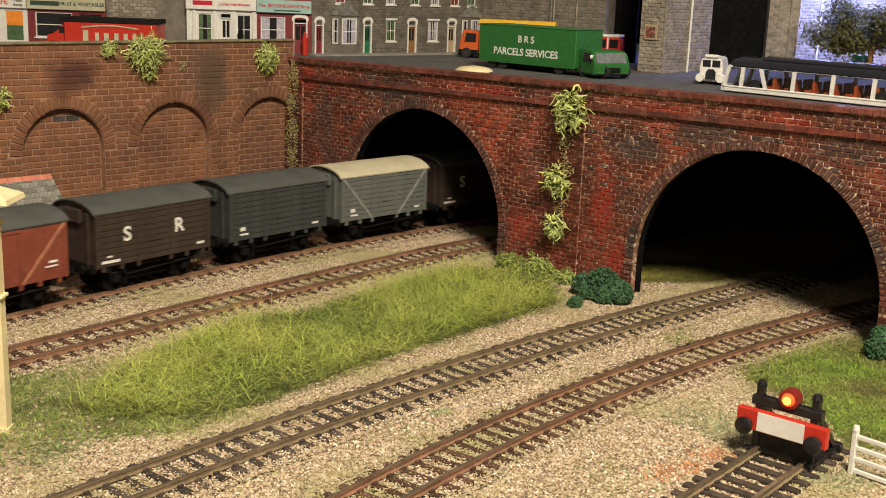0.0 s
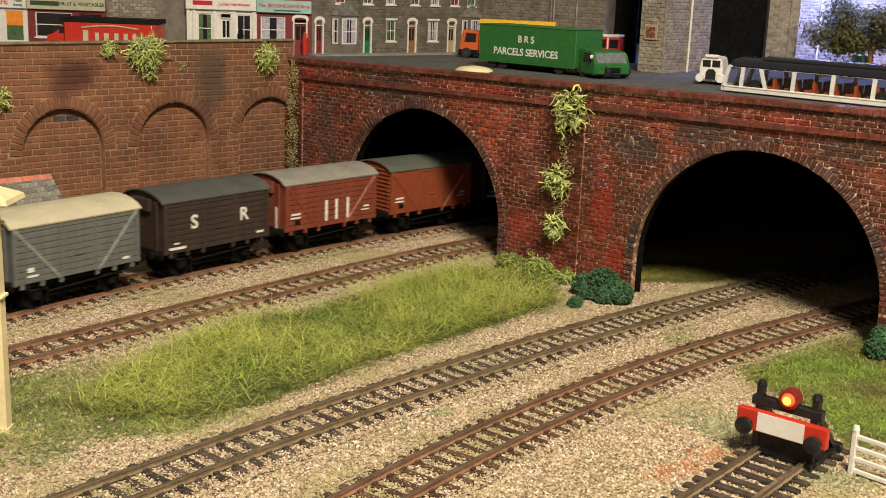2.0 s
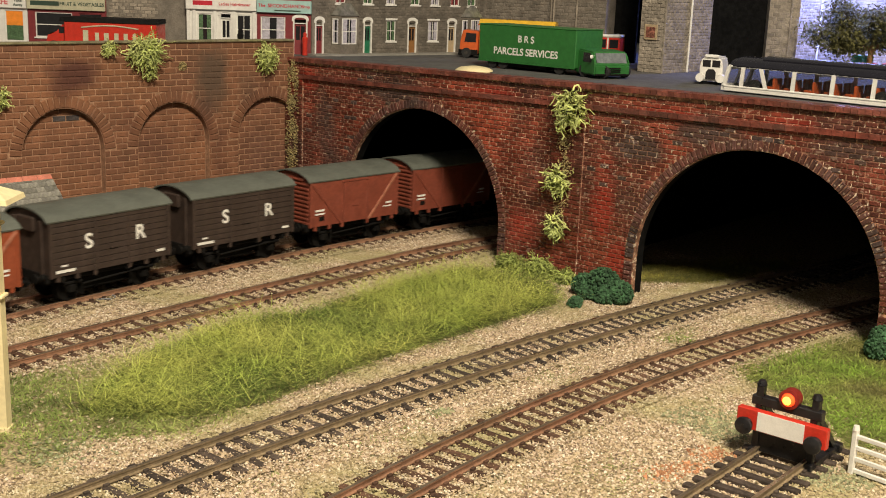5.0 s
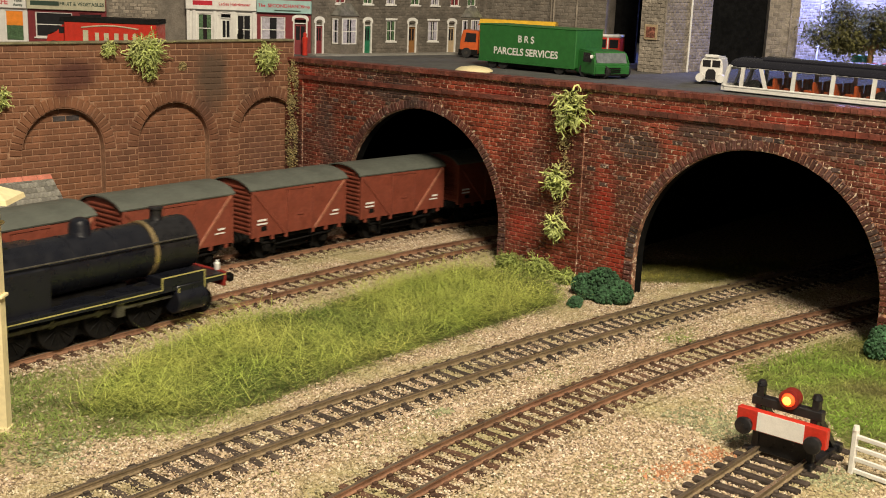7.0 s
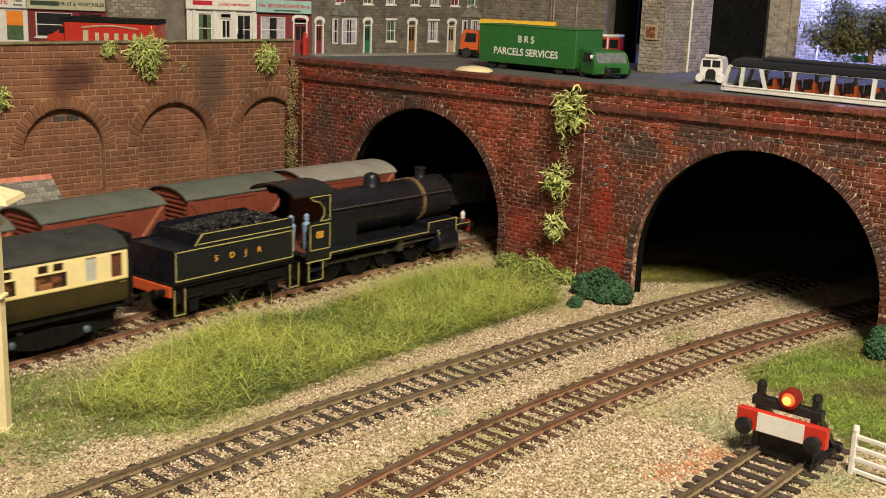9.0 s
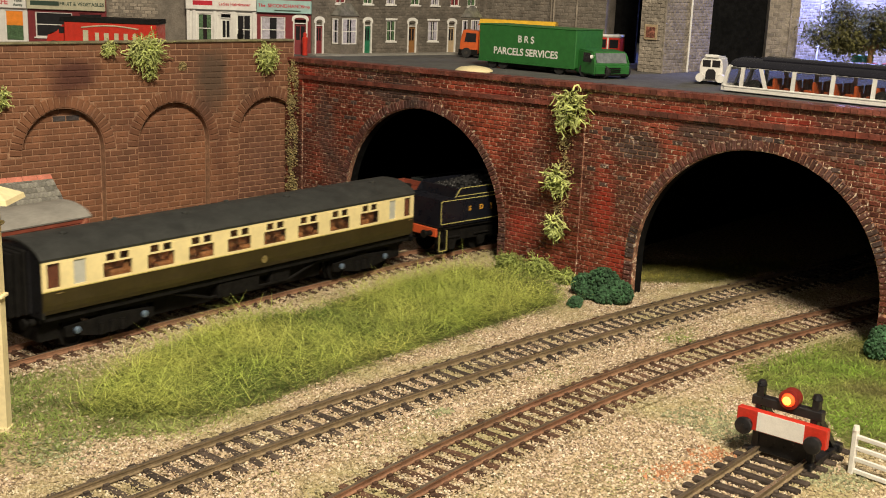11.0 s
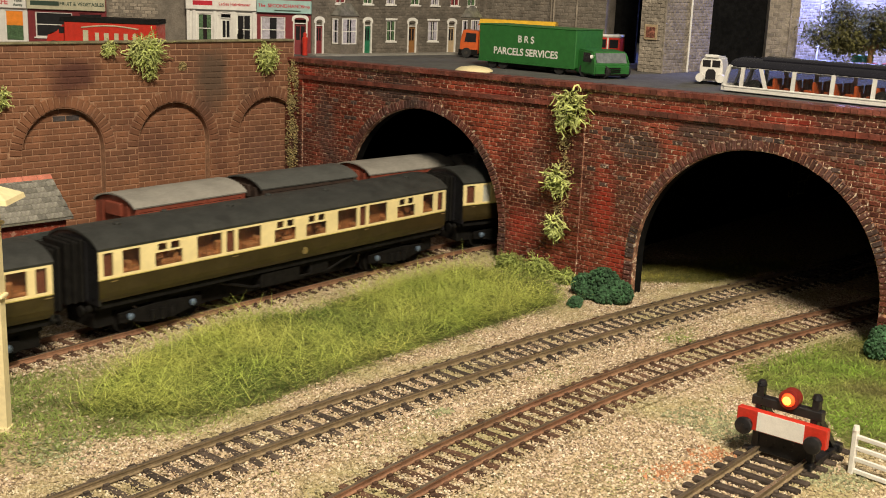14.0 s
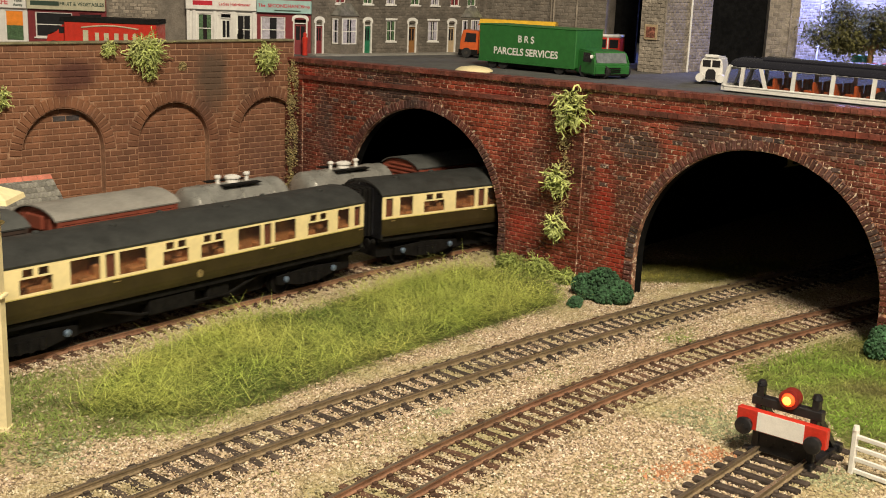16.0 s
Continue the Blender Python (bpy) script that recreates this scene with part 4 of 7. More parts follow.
loco = root("steam_locomotive", Matrix(), "black lined steam locomotive with a brass-banded boiler", "locomotive")
bm = bmesh.new()
BZ, BRAD = 35.5, 11.6
lathe(bm, [(BRAD, -42), (BRAD, 30), (BRAD - 0.1, 30.4)], at=(0, 0, BZ), seg=32, axis="x")
boiler = part("boiler", bm, M["loco"], loco, smooth=True)
bm = bmesh.new()
lathe(bm, [(BRAD + 0.5, 32.6), (BRAD + 0.5, 53.5), (BRAD - 0.5, 54.4), (9.0, 54.6), (8.6, 55.6), (2, 56.2)], at=(0, 0, BZ), seg=32, axis="x")
part("smokebox", bm, M["black"], loco, smooth=True)
bm = bmesh.new()
lathe(bm, [(BRAD + 0.7, 30.2), (BRAD + 0.7, 32.4)], at=(0, 0, BZ), seg=32, axis="x")
part("boiler_band", bm, M["brass"], loco, "polished brass boiler band", smooth=True)
for x in (-28, -8, 12):
    bm = bmesh.new()
    lathe(bm, [(BRAD + 0.18, x), (BRAD + 0.18, x + 0.9)], at=(0, 0, BZ), seg=32, axis="x")
    part("boiler_band", bm, M["loco"], loco, smooth=True)
bm = bmesh.new()
lathe(bm, [(3.6, 46.0), (3.0, 47.2), (2.6, 49), (2.7, 51.4), (3.2, 51.8), (3.2, 52.6), (2.2, 52.8)], at=(40, 0, 0), seg=22)
part("chimney", bm, M["black"], loco, smooth=True)
bm = bmesh.new()
lathe(bm, [(5.4, 45.4), (4.6, 46.6), (4.4, 50.6), (3.6, 52.4), (1.6, 53.4)], at=(2, 0, 0), seg=22)
part("dome", bm, M["loco"], loco, smooth=True)
bm = bmesh.new()
for y in (-2, 2):
    lathe(bm, [(1.2, 46), (1.2, 49.5), (1.6, 49.8), (0.8, 51)], at=(-36, y, 0), seg=10)
part("safety_valve", bm, M["brass"], loco)
bm = bmesh.new()
prism(bm, [(-11.8, 22), (11.8, 22), (11.8, 38), (9.5, 44), (5, 47), (-5, 47), (-9.5, 44), (-11.8, 38)], -42, -20, "x")
part("firebox", bm, M["loco"], loco)
bm = bmesh.new()
box(bm, -60, 64, -15.6, 15.6, 21.0, 22.2, 0.2)
box(bm, 30, 53, -16.0, 16.0, 21.0, 25.8, 0.4)
for sy in (-1, 1):
    box(bm, -58, 64, sy * 15.2, sy * 15.9, 19.2, 22.0)
part("running_plate", bm, M["loco"], loco)
bm = bmesh.new()
for y in (-16.05,):
    box(bm, -42, 30, y, y + 0.3, 20.4, 20.9)
    box(bm, 30, 53, y - 0.2, y + 0.1, 25.4, 25.9)
    box(bm, 29.7, 30.2, y - 0.2, y + 0.1, 20.4, 25.9)
    box(bm, 52.7, 53.2, y - 0.2, y + 0.1, 14.0, 25.9)
    box(bm, 38.0, 38.5, y - 0.8, y - 0.5, 10.0, 20.0)
    box(bm, 53, 65, y - 0.1, y + 0.2, 21.2, 21.7)
    box(bm, -58, -42, y - 0.1, y + 0.2, 17.6, 18.1)
    box(bm, -42.4, -41.9, y - 0.1, y + 0.2, 17.6, 20.9)
part("lining", bm, M["loco_yellow"], loco, "thin yellow lining")
# cab
cabp = bmesh.new()
for sy in (-1, 1):
    prism(cabp, [(-57, 18), (-41.5, 18), (-41.5, 50), (-56, 50), (-54, 47), (-49.5, 46), (-47, 43), (-47, 40), (-49.5, 37.6), (-54.5, 37), (-57, 36)], sy * 15.4 - 0.4, sy * 15.4 + 0.4, "y")
box(cabp, -42, -41, -15, 15, 22, 51)
cab = part("cab", cabp, M["loco"], loco)
bm = bmesh.new()
prism(bm, arc_roof(0, 0, 16.0, 50.6, 54.8, 0.8), -66, -39.5, "x")
part("cab_roof", bm, M["black"], cab, smooth=True)
frame_line(cab, -55.5, -42.3, 23.2, 35.8, -15.9)
bm = bmesh.new()
edge = [(-42.6, 37.2), (-42.6, 49.3), (-55.5, 49.3), (-53.6, 47.6), (-49.4, 46.4), (-46.6, 43.4), (-46.4, 40.0), (-48.8, 37.2), (-42.6, 37.2)]
tube(bm, [(x, -15.85, z) for x, z in edge], 0.24, 6)
part("lining", bm, M["loco_yellow"], cab, "thin yellow lining")
bm = bmesh.new()
box(bm, -42.6, -42.2, -14, 14, 23, 48)
box(bm, -57, -42, -14, 14, 22.2, 22.8)
part("backhead", bm, M["cab_red"], cab, "dull red cab interior")
lettering("88", 3.4, M["gold"], cab, mmpose(-49.2, -15.95, 30.5, 90, 0, 0), "gold running number")
bm = bmesh.new()
lathe(bm, [(0.5, 22.8), (1.6, 23.2), (1.9, 31), (2.3, 35.5), (0.9, 36.8), (1.4, 38), (1.3, 39.8), (0.5, 40.6)], at=(-53, -10.5, 0), seg=12)
part("crew_figurine", bm, M["overall_blue"], loco, "plain blue toy crew figure", smooth=True)
bm = bmesh.new()
lathe(bm, [(0.5, 22.8), (1.6, 23.2), (1.9, 31), (2.3, 35.5), (0.9, 36.8), (1.4, 38), (1.3, 39.8), (0.5, 40.6)], at=(-61, -8.5, 0), seg=12)
part("crew_figurine", bm, M["overall_blue"], loco, "plain blue toy crew figure", smooth=True)
# cylinders, buffer beam, steps, lamps
for sy in (-1, 1):
    bm = bmesh.new()
    lathe(bm, [(5.0, 37), (5.6, 37.5), (5.6, 52.5), (5.0, 53)], at=(0, sy * 13.2, 14.0), seg=18, axis="x")
    box(bm, 37.5, 52.5, sy * 9, sy * 16.4, 10, 21, 0.3)
    part("cylinder", bm, M["loco"], loco, smooth=True)
    bm = bmesh.new()
    for x in (-57, -48):
        box(bm, x, x + 0.6, sy * 15, sy * 15.8, 9, 19)
    box(bm, -57, -47.4, sy * 14, sy * 17, 8.4, 9.2)
    box(bm, -57, -47.4, sy * 14, sy * 17, 13.4, 14.2)
    part("step", bm, M["loco"], loco)
    if sy < 0:
        bm = bmesh.new()
        for x in (-57.4, -48.2):
            box(bm, x, x + 0.5, -17.1, -16.9, 9, 18)
        box(bm, -57.4, -47.7, -17.1, -16.9, 8.6, 9.1)
        part("lining", bm, M["loco_yellow"], loco)
    bm = bmesh.new()
    tube(bm, [(-40, sy * 12.4, 40.5), (52, sy * 12.4, 40.5)], 0.35, seg=6)
    part("handrail", bm, M["rods"], loco)
bm = bmesh.new()
box(bm, 64, 65.6, -15.8, 15.8, 16, 22.6, 0.2)
part("buffer_beam", bm, mat("beam_dark_red", (0.22, 0.02, 0.015), 0.45), loco, "dark red buffer beam")
buffers(loco, ((65.6, 1.4),), 18)
for y in (-11.0, 11.0):
    bm = bmesh.new()
    lathe(bm, [(1.1, 22.6), (1.3, 23), (1.3, 25.6), (0.7, 26.2), (0.7, 27.0)], at=(64.5, y, 0), seg=10)
    part("head_lamp", bm, M["white"], loco, "white head lamp", smooth=True)
bm = bmesh.new()
box(bm, -58, 63, -6.2, -5.2, 7, 21)
box(bm, -58, 63, 5.2, 6.2, 7, 21)
box(bm, -30, 20, -5, 5, 12, 24)
part("frames", bm, M["under"], loco)
bm = bmesh.new()
for sy in (-1, 1):
    box(bm, 12, 39, sy * 12.6, sy * 13.6, 15.8, 17.0)
    box(bm, 8, 12, sy * 11, sy * 14.4, 13, 21)
    box(bm, -2, 30, sy * 12.8, sy * 13.4, 18.0, 18.8)
part("slide_bars", bm, M["rods"], loco)
DRIVERS = (-37.0, -16.0, 5.0, 26.0)
DRIVER_WHEELS = []
for x in DRIVERS:
    for sy in (-1, 1):
        DRIVER_WHEELS.append((piece("driving_wheel", WHEEL[9], loco, mmpose(x, sy * 7.8, 13.3)), x, sy))
PONY = []
for sy in (-1, 1):
    PONY.append((piece("pony_wheel", WHEEL[5], loco, mmpose(57.0, sy * 7.6, 9.6)), 57.0, sy))
RODS = []
for sy in (-1, 1):
    bm = bmesh.new()
    box(bm, -37, 26, -0.35, 0.35, -0.8, 0.8, 0.15)
    for x in DRIVERS:
        lathe(bm, [(1.5, -0.6), (1.5, 0.6)], at=(x, 0, 0), seg=10, axis="y")
    RODS.append((part("coupling_rod", bm, M["rods"], loco, "dull steel coupling rod", at=mmpose(0, sy * 10.6, 13.3)), sy))

tender = root("locomotive_tender", Matrix(), "black lined tender full of coal, lettered in gold", "tender")
for sy in (-1, 1):
    bm = bmesh.new()
    box(bm, -35, 34, sy * 15.2, sy * 16.0, 22, 36.2, 0.15)
    part("side_plate", bm, M["loco"], tender)
    bm = bmesh.new()
    prism(bm, [(-24, 36.2), (33.8, 36.2), (33.8, 40.8), (31, 42), (-19.5, 42), (-22.5, 39)], sy * 15.0 - 0.35, sy * 15.0 + 0.35, "y")
    part("coal_rail", bm, M["loco"], tender)
bm = bmesh.new()
box(bm, -35, -34.2, -15.6, 15.6, 22, 36.2)
box(bm, -35, 34, -15.4, 15.4, 21, 22.4)
box(bm, -34.6, -20, -15.2, 15.2, 33.6, 35.4)
box(bm, -20.5, -19.5, -15.2, 15.2, 34, 41)
box(bm, 33, 34, -15, 15, 22, 40)
part("tank", bm, M["loco"], tender)
bm = bmesh.new()
box(bm, -36, 36, -14.6, 14.6, 19.4, 21.4)
for sy in (-1, 1):
    box(bm, -35, 35, sy * 12, sy * 13.2, 12, 19.6)
    for x in (-23, 0, 23):
        prism(bm, [(x - 3.2, 13), (x + 3.2, 13), (x + 2, 7.4), (x - 2, 7.4)], sy * 13.0 - 0.6, sy * 13.0 + 0.6, "y")
        box(bm, x - 6, x + 6, sy * 13.2, sy * 14.2, 13.6, 14.8, 0.3)
    for x0 in (31, -36):
        box(bm, x0, x0 + 6, sy * 14.4, sy * 16.6, 8, 8.8)
        for dx in (0, 5.4):
            box(bm, x0 + dx, x0 + dx + 0.6, sy * 14.8, sy * 15.4, 8, 20)
part("underframe", bm, M["under"], tender)
for x0 in (30.8, -36.2):
    bm = bmesh.new()
    for dx in (0, 5.6):
        box(bm, x0 + dx, x0 + dx + 0.45, -16.9, -16.7, 8.2, 19.5)
    box(bm, x0, x0 + 6, -16.9, -16.7, 8.0, 8.5)
    part("lining", bm, M["loco_yellow"], tender)
frame_line(tender, -34.6, 33.6, 22.6, 35.6, -16.05)
bm = bmesh.new()
box(bm, -22, 33, -15.5, -15.3, 36.9, 37.3)
box(bm, -19, 31, -15.5, -15.3, 41.2, 41.6)
prism(bm, [(-24, 36.6), (-23.4, 36.6), (-19, 41.6), (-19.8, 41.6)], -15.55, -15.3, "y")
part("lining", bm, M["loco_yellow"], tender)
bm = bmesh.new()
for k in range(420):
    r = random.Random(k)
    x, y = r.uniform(-19, 32), r.uniform(-13.5, 13.5)
    z = 37.5 + 5.5 * (1 - (y / 14) ** 2) * (1 - ((x - 8) / 34) ** 2) + r.uniform(-1, 0.6)
    m = Matrix.LocRotScale((x, y, z), Euler((r.random() * 6, r.random() * 6, r.random() * 6)), (r.uniform(0.8, 2.0), r.uniform(0.8, 1.8), r.uniform(0.7, 1.5)))
    bmesh.ops.create_icosphere(bm, subdivisions=1, radius=1.0, matrix=m)
box(bm, -19, 33, -14.5, 14.5, 34, 38)
part("coal", bm, M["coal"], tender, "heaped black coal", kind="stuff")
for ch, x in zip("SDJR", (-12.5, -3.5, 4.5, 12.5)):
    lettering(ch, 2.7, M["gold"], tender, mmpose(x, -16.12, 29.6, 90, 0, 0), "gold company initial")
bm = bmesh.new()
box(bm, -37.2, -36, -15.2, 15.2, 16, 20.6, 0.2)
part("buffer_beam", bm, M["beam_red"], tender, "red buffer beam")
buffers(tender, ((-37.2, -1.2),), 18)
for x in (-23, 0, 23):
    wheel_pair(tender, x, 6, 6)
# ---- ballast, grass and growth ----
def inside(px, py, poly):
    r = np.zeros(len(px), bool)
    n = len(poly)
    for i in range(n):
        (x0, y0), (x1, y1) = poly[i], poly[(i + 1) % n]
        c = ((y0 > py) != (y1 > py)) & (px < (x1 - x0) * (py - y0) / (y1 - y0 + 1e-9) + x0)
        r ^= c
    return r


MEADOW = [(-122.1, 367.5), (-122.0, 408.0), (-109.5, 436.6), (-93.7, 473.4), (-57.5, 502.7), (-23.3, 551.6), (9.9, 591.3), (37.0, 583.4), (56.7, 566.6), (56.3, 529.7), (20.7, 488.1), (-13.5, 450.3), (-38.8, 419.4), (-60.3, 386.5), (-77.9, 372.0), (-99.7, 364.6)]
VERGE_L = [(-171.6, 387.2), (-154.2, 407.6), (-125.7, 436.8), (-105.3, 448.1), (-111.6, 393.8), (-101.6, 364.4), (-70.1, 372.8), (-83.8, 354.6), (-113.4, 346.0), (-122.2, 318.9), (-142.1, 317.1)]
VERGE_R = [(101.1, 481.6), (152.6, 468.1), (190.7, 492.8), (226.9, 505.9), (190.3, 385.9), (140.7, 360.9), (143.0, 392.0), (121.0, 439.0)]
BANK = [(104.8, 579.4), (111.8, 617.4), (169.1, 637.1), (210.4, 643.7), (169.6, 601.1), (137.7, 582.0)]
rs = np.random.RandomState(7)


def scatter(n, box4):
    return rs.uniform(box4[0], box4[1], n), rs.uniform(box4[2], box4[3], n)


def stones(name, px, py, r0, r1, zlo, zhi, material, label):
    n = len(px)
    octa = np.array([(1, 0, -0.25), (0, 1, -0.25), (-1, 0, -0.25), (0, -1, -0.25), (0.25, 0.1, 0.9)], float)
    faces = np.array([(0, 1, 4), (1, 2, 4), (2, 3, 4), (3, 0, 4)])
    size = rs.uniform(r0, r1, (n, 1, 1)) * rs.uniform(0.6, 1.4, (n, 5, 1))
    v = octa[None] * size
    v[:, :, 2] *= 0.75
    a = rs.uniform(0, 2 * np.pi, n)
    b = rs.uniform(-0.6, 0.6, n)
    ca, sa, cb, sb = np.cos(a)[:, None], np.sin(a)[:, None], np.cos(b)[:, None], np.sin(b)[:, None]
    x, y, z = v[:, :, 0], v[:, :, 1] * cb - v[:, :, 2] * sb, v[:, :, 1] * sb + v[:, :, 2] * cb
    x, y = x * ca - y * sa, x * sa + y * ca
    co = np.stack([x + px[:, None], y + py[:, None], z + rs.uniform(zlo, zhi, n)[:, None]], 2).reshape(-1, 3) * MM
    fc = (faces[None] + 5 * np.arange(n)[:, None, None]).reshape(-1, 3)
    me = bpy.data.meshes.new(name)
    me.vertices.add(len(co))
    me.vertices.foreach_set("co", co.astype(np.float32).ravel())
    me.loops.add(fc.size)
    me.loops.foreach_set("vertex_index", fc.astype(np.int32).ravel())
    me.polygons.add(len(fc))
    me.polygons.foreach_set("loop_start", np.arange(0, fc.size, 3, dtype=np.int32))
    me.update()
    me.materials.append(material)
    return tagged(new(name, me), label=label, category="ballast", kind="stuff")


bx, by = scatter(760000, (-215, 235, 275, 700))
bs_, bt = (bx + by) / RT2, (bx - by) / RT2
wall_y = 660.4 - 0.8825 * bx
keep = (by < wall_y + 110) & (np.abs(bx) < 0.44 * by + 12)
tracks_t = np.min([np.abs(bt - np.polyval(TRACKS[k][:3], bs_)) for k in "ABCD"], axis=0)
green = inside(bx, by, MEADOW) | inside(bx, by, VERGE_R) | inside(bx, by, BANK)
verge = inside(bx, by, VERGE_L)
lush = rs.uniform(0, 1, len(bx))
keep &= (tracks_t < 24) | (~green & ~verge) | (lush < np.where(green, 0.03, 0.25))
patch = np.sin(bx * 0.045 + 1.3) * np.cos(by * 0.038) + np.sin((bx + by) * 0.021)
keep &= (tracks_t < 26) | (lush > 0.25 + 0.25 * patch)
near_ = tracks_t < 19
stones("ballast", bx[keep & ~near_], by[keep & ~near_], 0.22, 0.68, 0.0, 0.7, M["stone"], "buff and cream granite ballast chippings")
stones("ballast", bx[keep & near_], by[keep & near_], 0.22, 0.6, 0.3, 1.65, M["stone"], "buff and cream ballast packed between the sleepers")


def blades(name, poly, n, h0, h1, lean, width, material, label, density=None):
    xs, ys = [p[0] for p in poly], [p[1] for p in poly]
    px, py = scatter(n, (min(xs), max(xs), min(ys), max(ys)))
    k = inside(px, py, poly)
    t_ = np.min([np.abs((px - py) / RT2 - np.polyval(TRACKS[q][:3], (px + py) / RT2)) for q in "ABCD"], axis=0)
    k &= t_ > (27 if h1 > 6 else 16)
    if density is not None:
        k &= density(px, py)
    px, py = px[k] + rs.normal(0, 3.5, k.sum()), py[k] + rs.normal(0, 3.5, k.sum())
    t_ = np.min([np.abs((px - py) / RT2 - np.polyval(TRACKS[q][:3], (px + py) / RT2)) for q in "ABCD"], axis=0)
    keep_ = t_ > (22 if h1 > 6 else 14)
    px, py = px[keep_], py[keep_]
    n = len(px)
    h = rs.uniform(h0, h1, n)
    a = rs.uniform(0, 2 * np.pi, n)
    el = np.radians(lean + (48 - lean) * rs.beta(1.0, 2.2, n))
    curl = np.radians(rs.uniform(-10, 45, n))
    dx, dy = np.cos(a), np.sin(a)
    wx, wy = -np.sin(a) * width, np.cos(a) * width
    pts = []
    z0 = rs.uniform(0.0, 0.5, n) * h
    qx, qy, qz = px, py, z0
    for f, w in ((0, 1.0), (1, 0.85), (2, 0.2)):
        if f:
            e = np.maximum(el - curl * (f - 1), 0.02)
            qx, qy, qz = qx + dx * np.cos(e) * h / 2, qy + dy * np.cos(e) * h / 2, qz + np.sin(e) * h / 2
        for sg in (-1, 1):
            pts.append(np.stack([qx + sg * wx * w, qy + sg * wy * w, qz], 1))
    co = np.stack(pts, 1).reshape(-1, 3) * MM
    base = 6 * np.arange(n)[:, None, None]
    fc = (np.array([(0, 1, 3, 2), (2, 3, 5, 4)])[None] + base).reshape(-1, 4)
    me = bpy.data.meshes.new(name)
    me.vertices.add(len(co))
    me.vertices.foreach_set("co", co.astype(np.float32).ravel())
    me.loops.add(fc.size)
    me.loops.foreach_set("vertex_index", fc.astype(np.int32).ravel())
    me.polygons.add(len(fc))
    me.polygons.foreach_set("loop_start", np.arange(0, fc.size, 4, dtype=np.int32))
    me.update()
    me.materials.append(material)
    return tagged(new(name, me), label=label, category="grass", kind="stuff")


def ground_patch(name, poly, z, label):
    bm = bmesh.new()
    prism(bm, poly, 0.02, z, "z")
    ob = part(name, bm, M["soil"], kind="structure")
    return tagged(ob, label=label, category="ground")


ground_patch("grass_ground", MEADOW, 0.5, "green and buff scatter under the long grass")
ground_patch("grass_ground", VERGE_R, 0.45, "green scatter beside the siding")
ground_patch("grass_ground", BANK, 0.4, "olive scatter at the tunnel mouth")
thin = lambda x, y: (np.sin(x * 0.05 + 1.0) + np.cos(y * 0.06 + x * 0.02)) > rs.uniform(-2.4, 1.0, len(x))
blades("grass", MEADOW, 50000, 7, 16, 2, 0.082, M["grass"], "long yellow-green static grass", thin)
M["grass_under"] = mat("grass_under", (0.175, 0.215, 0.05), 0.8, var=0.25, scale=0.05, fine=0.3, bump=0, col2=(0.085, 0.13, 0.03), amount=0.9, stain=0.02, island=0.5, pos=True)
blades("grass", MEADOW, 80000, 2, 6, 8, 0.14, M["grass_under"], "short olive grass under the long tufts")
blades("grass", VERGE_L, 44000, 1.2, 3.2, 10, 0.16, M["grass_short"], "short sparse olive grass", lambda x, y: np.sin(x * 0.06) + np.cos(y * 0.05) > rs.uniform(-2.2, 1.2, len(x)))
M["grass_fresh"] = mat("grass_fresh", (0.20, 0.31, 0.045), 0.8, var=0.25, scale=0.05, fine=0.3, bump=0, col2=(0.22, 0.21, 0.07), amount=0.9, stain=0.03, island=0.4, pos=True)
blades("grass", VERGE_R, 60000, 1.2, 3.4, 10, 0.17, M["grass_fresh"], "short fresh green grass beside the fence")
M["grass_bank"] = mat("grass_bank", (0.26, 0.22, 0.05), 0.9, var=0.3, scale=0.05, fine=0.3, bump=0, col2=(0.15, 0.16, 0.04), amount=0.9, stain=0.03, island=0.4, pos=True)
blades("grass", BANK, 30000, 1.2, 3.4, 10, 0.17, M["grass_bank"], "short olive grass in the tunnel mouth")
MID = [(-66.3, 315.9), (-14.3, 370.6), (52.3, 445.0), (106.0, 508.0), (154.8, 543.3), (185.5, 542.5), (121.1, 492.4), (63.3, 439.2), (5.5, 377.9), (-36.3, 322.6), (-48.2, 309.7)]
blades("grass", MID, 70000, 0.8, 2.0, 10, 0.15, M["grass_short"], "thin olive tufts between the tracks", lambda x, y: np.sin(x * 0.11 + 2) + np.cos(y * 0.09) + np.sin((x - y) * 0.05) > rs.uniform(-0.3, 1.9, len(x)))
FRONT = [(-28.1, 310.7), (23.5, 332.1), (87.9, 409.4), (116.0, 400.5), (99.2, 357.0), (74.8, 319.6), (37.2, 288.7), (-10.0, 284.9)]
blades("grass", FRONT, 24000, 0.6, 1.6, 10, 0.15, M["grass_short"], "thin grass tufts among the ballast", lambda x, y: np.sin(x * 0.13) + np.cos(y * 0.11 + 1) > rs.uniform(0.3, 2.4, len(x)))


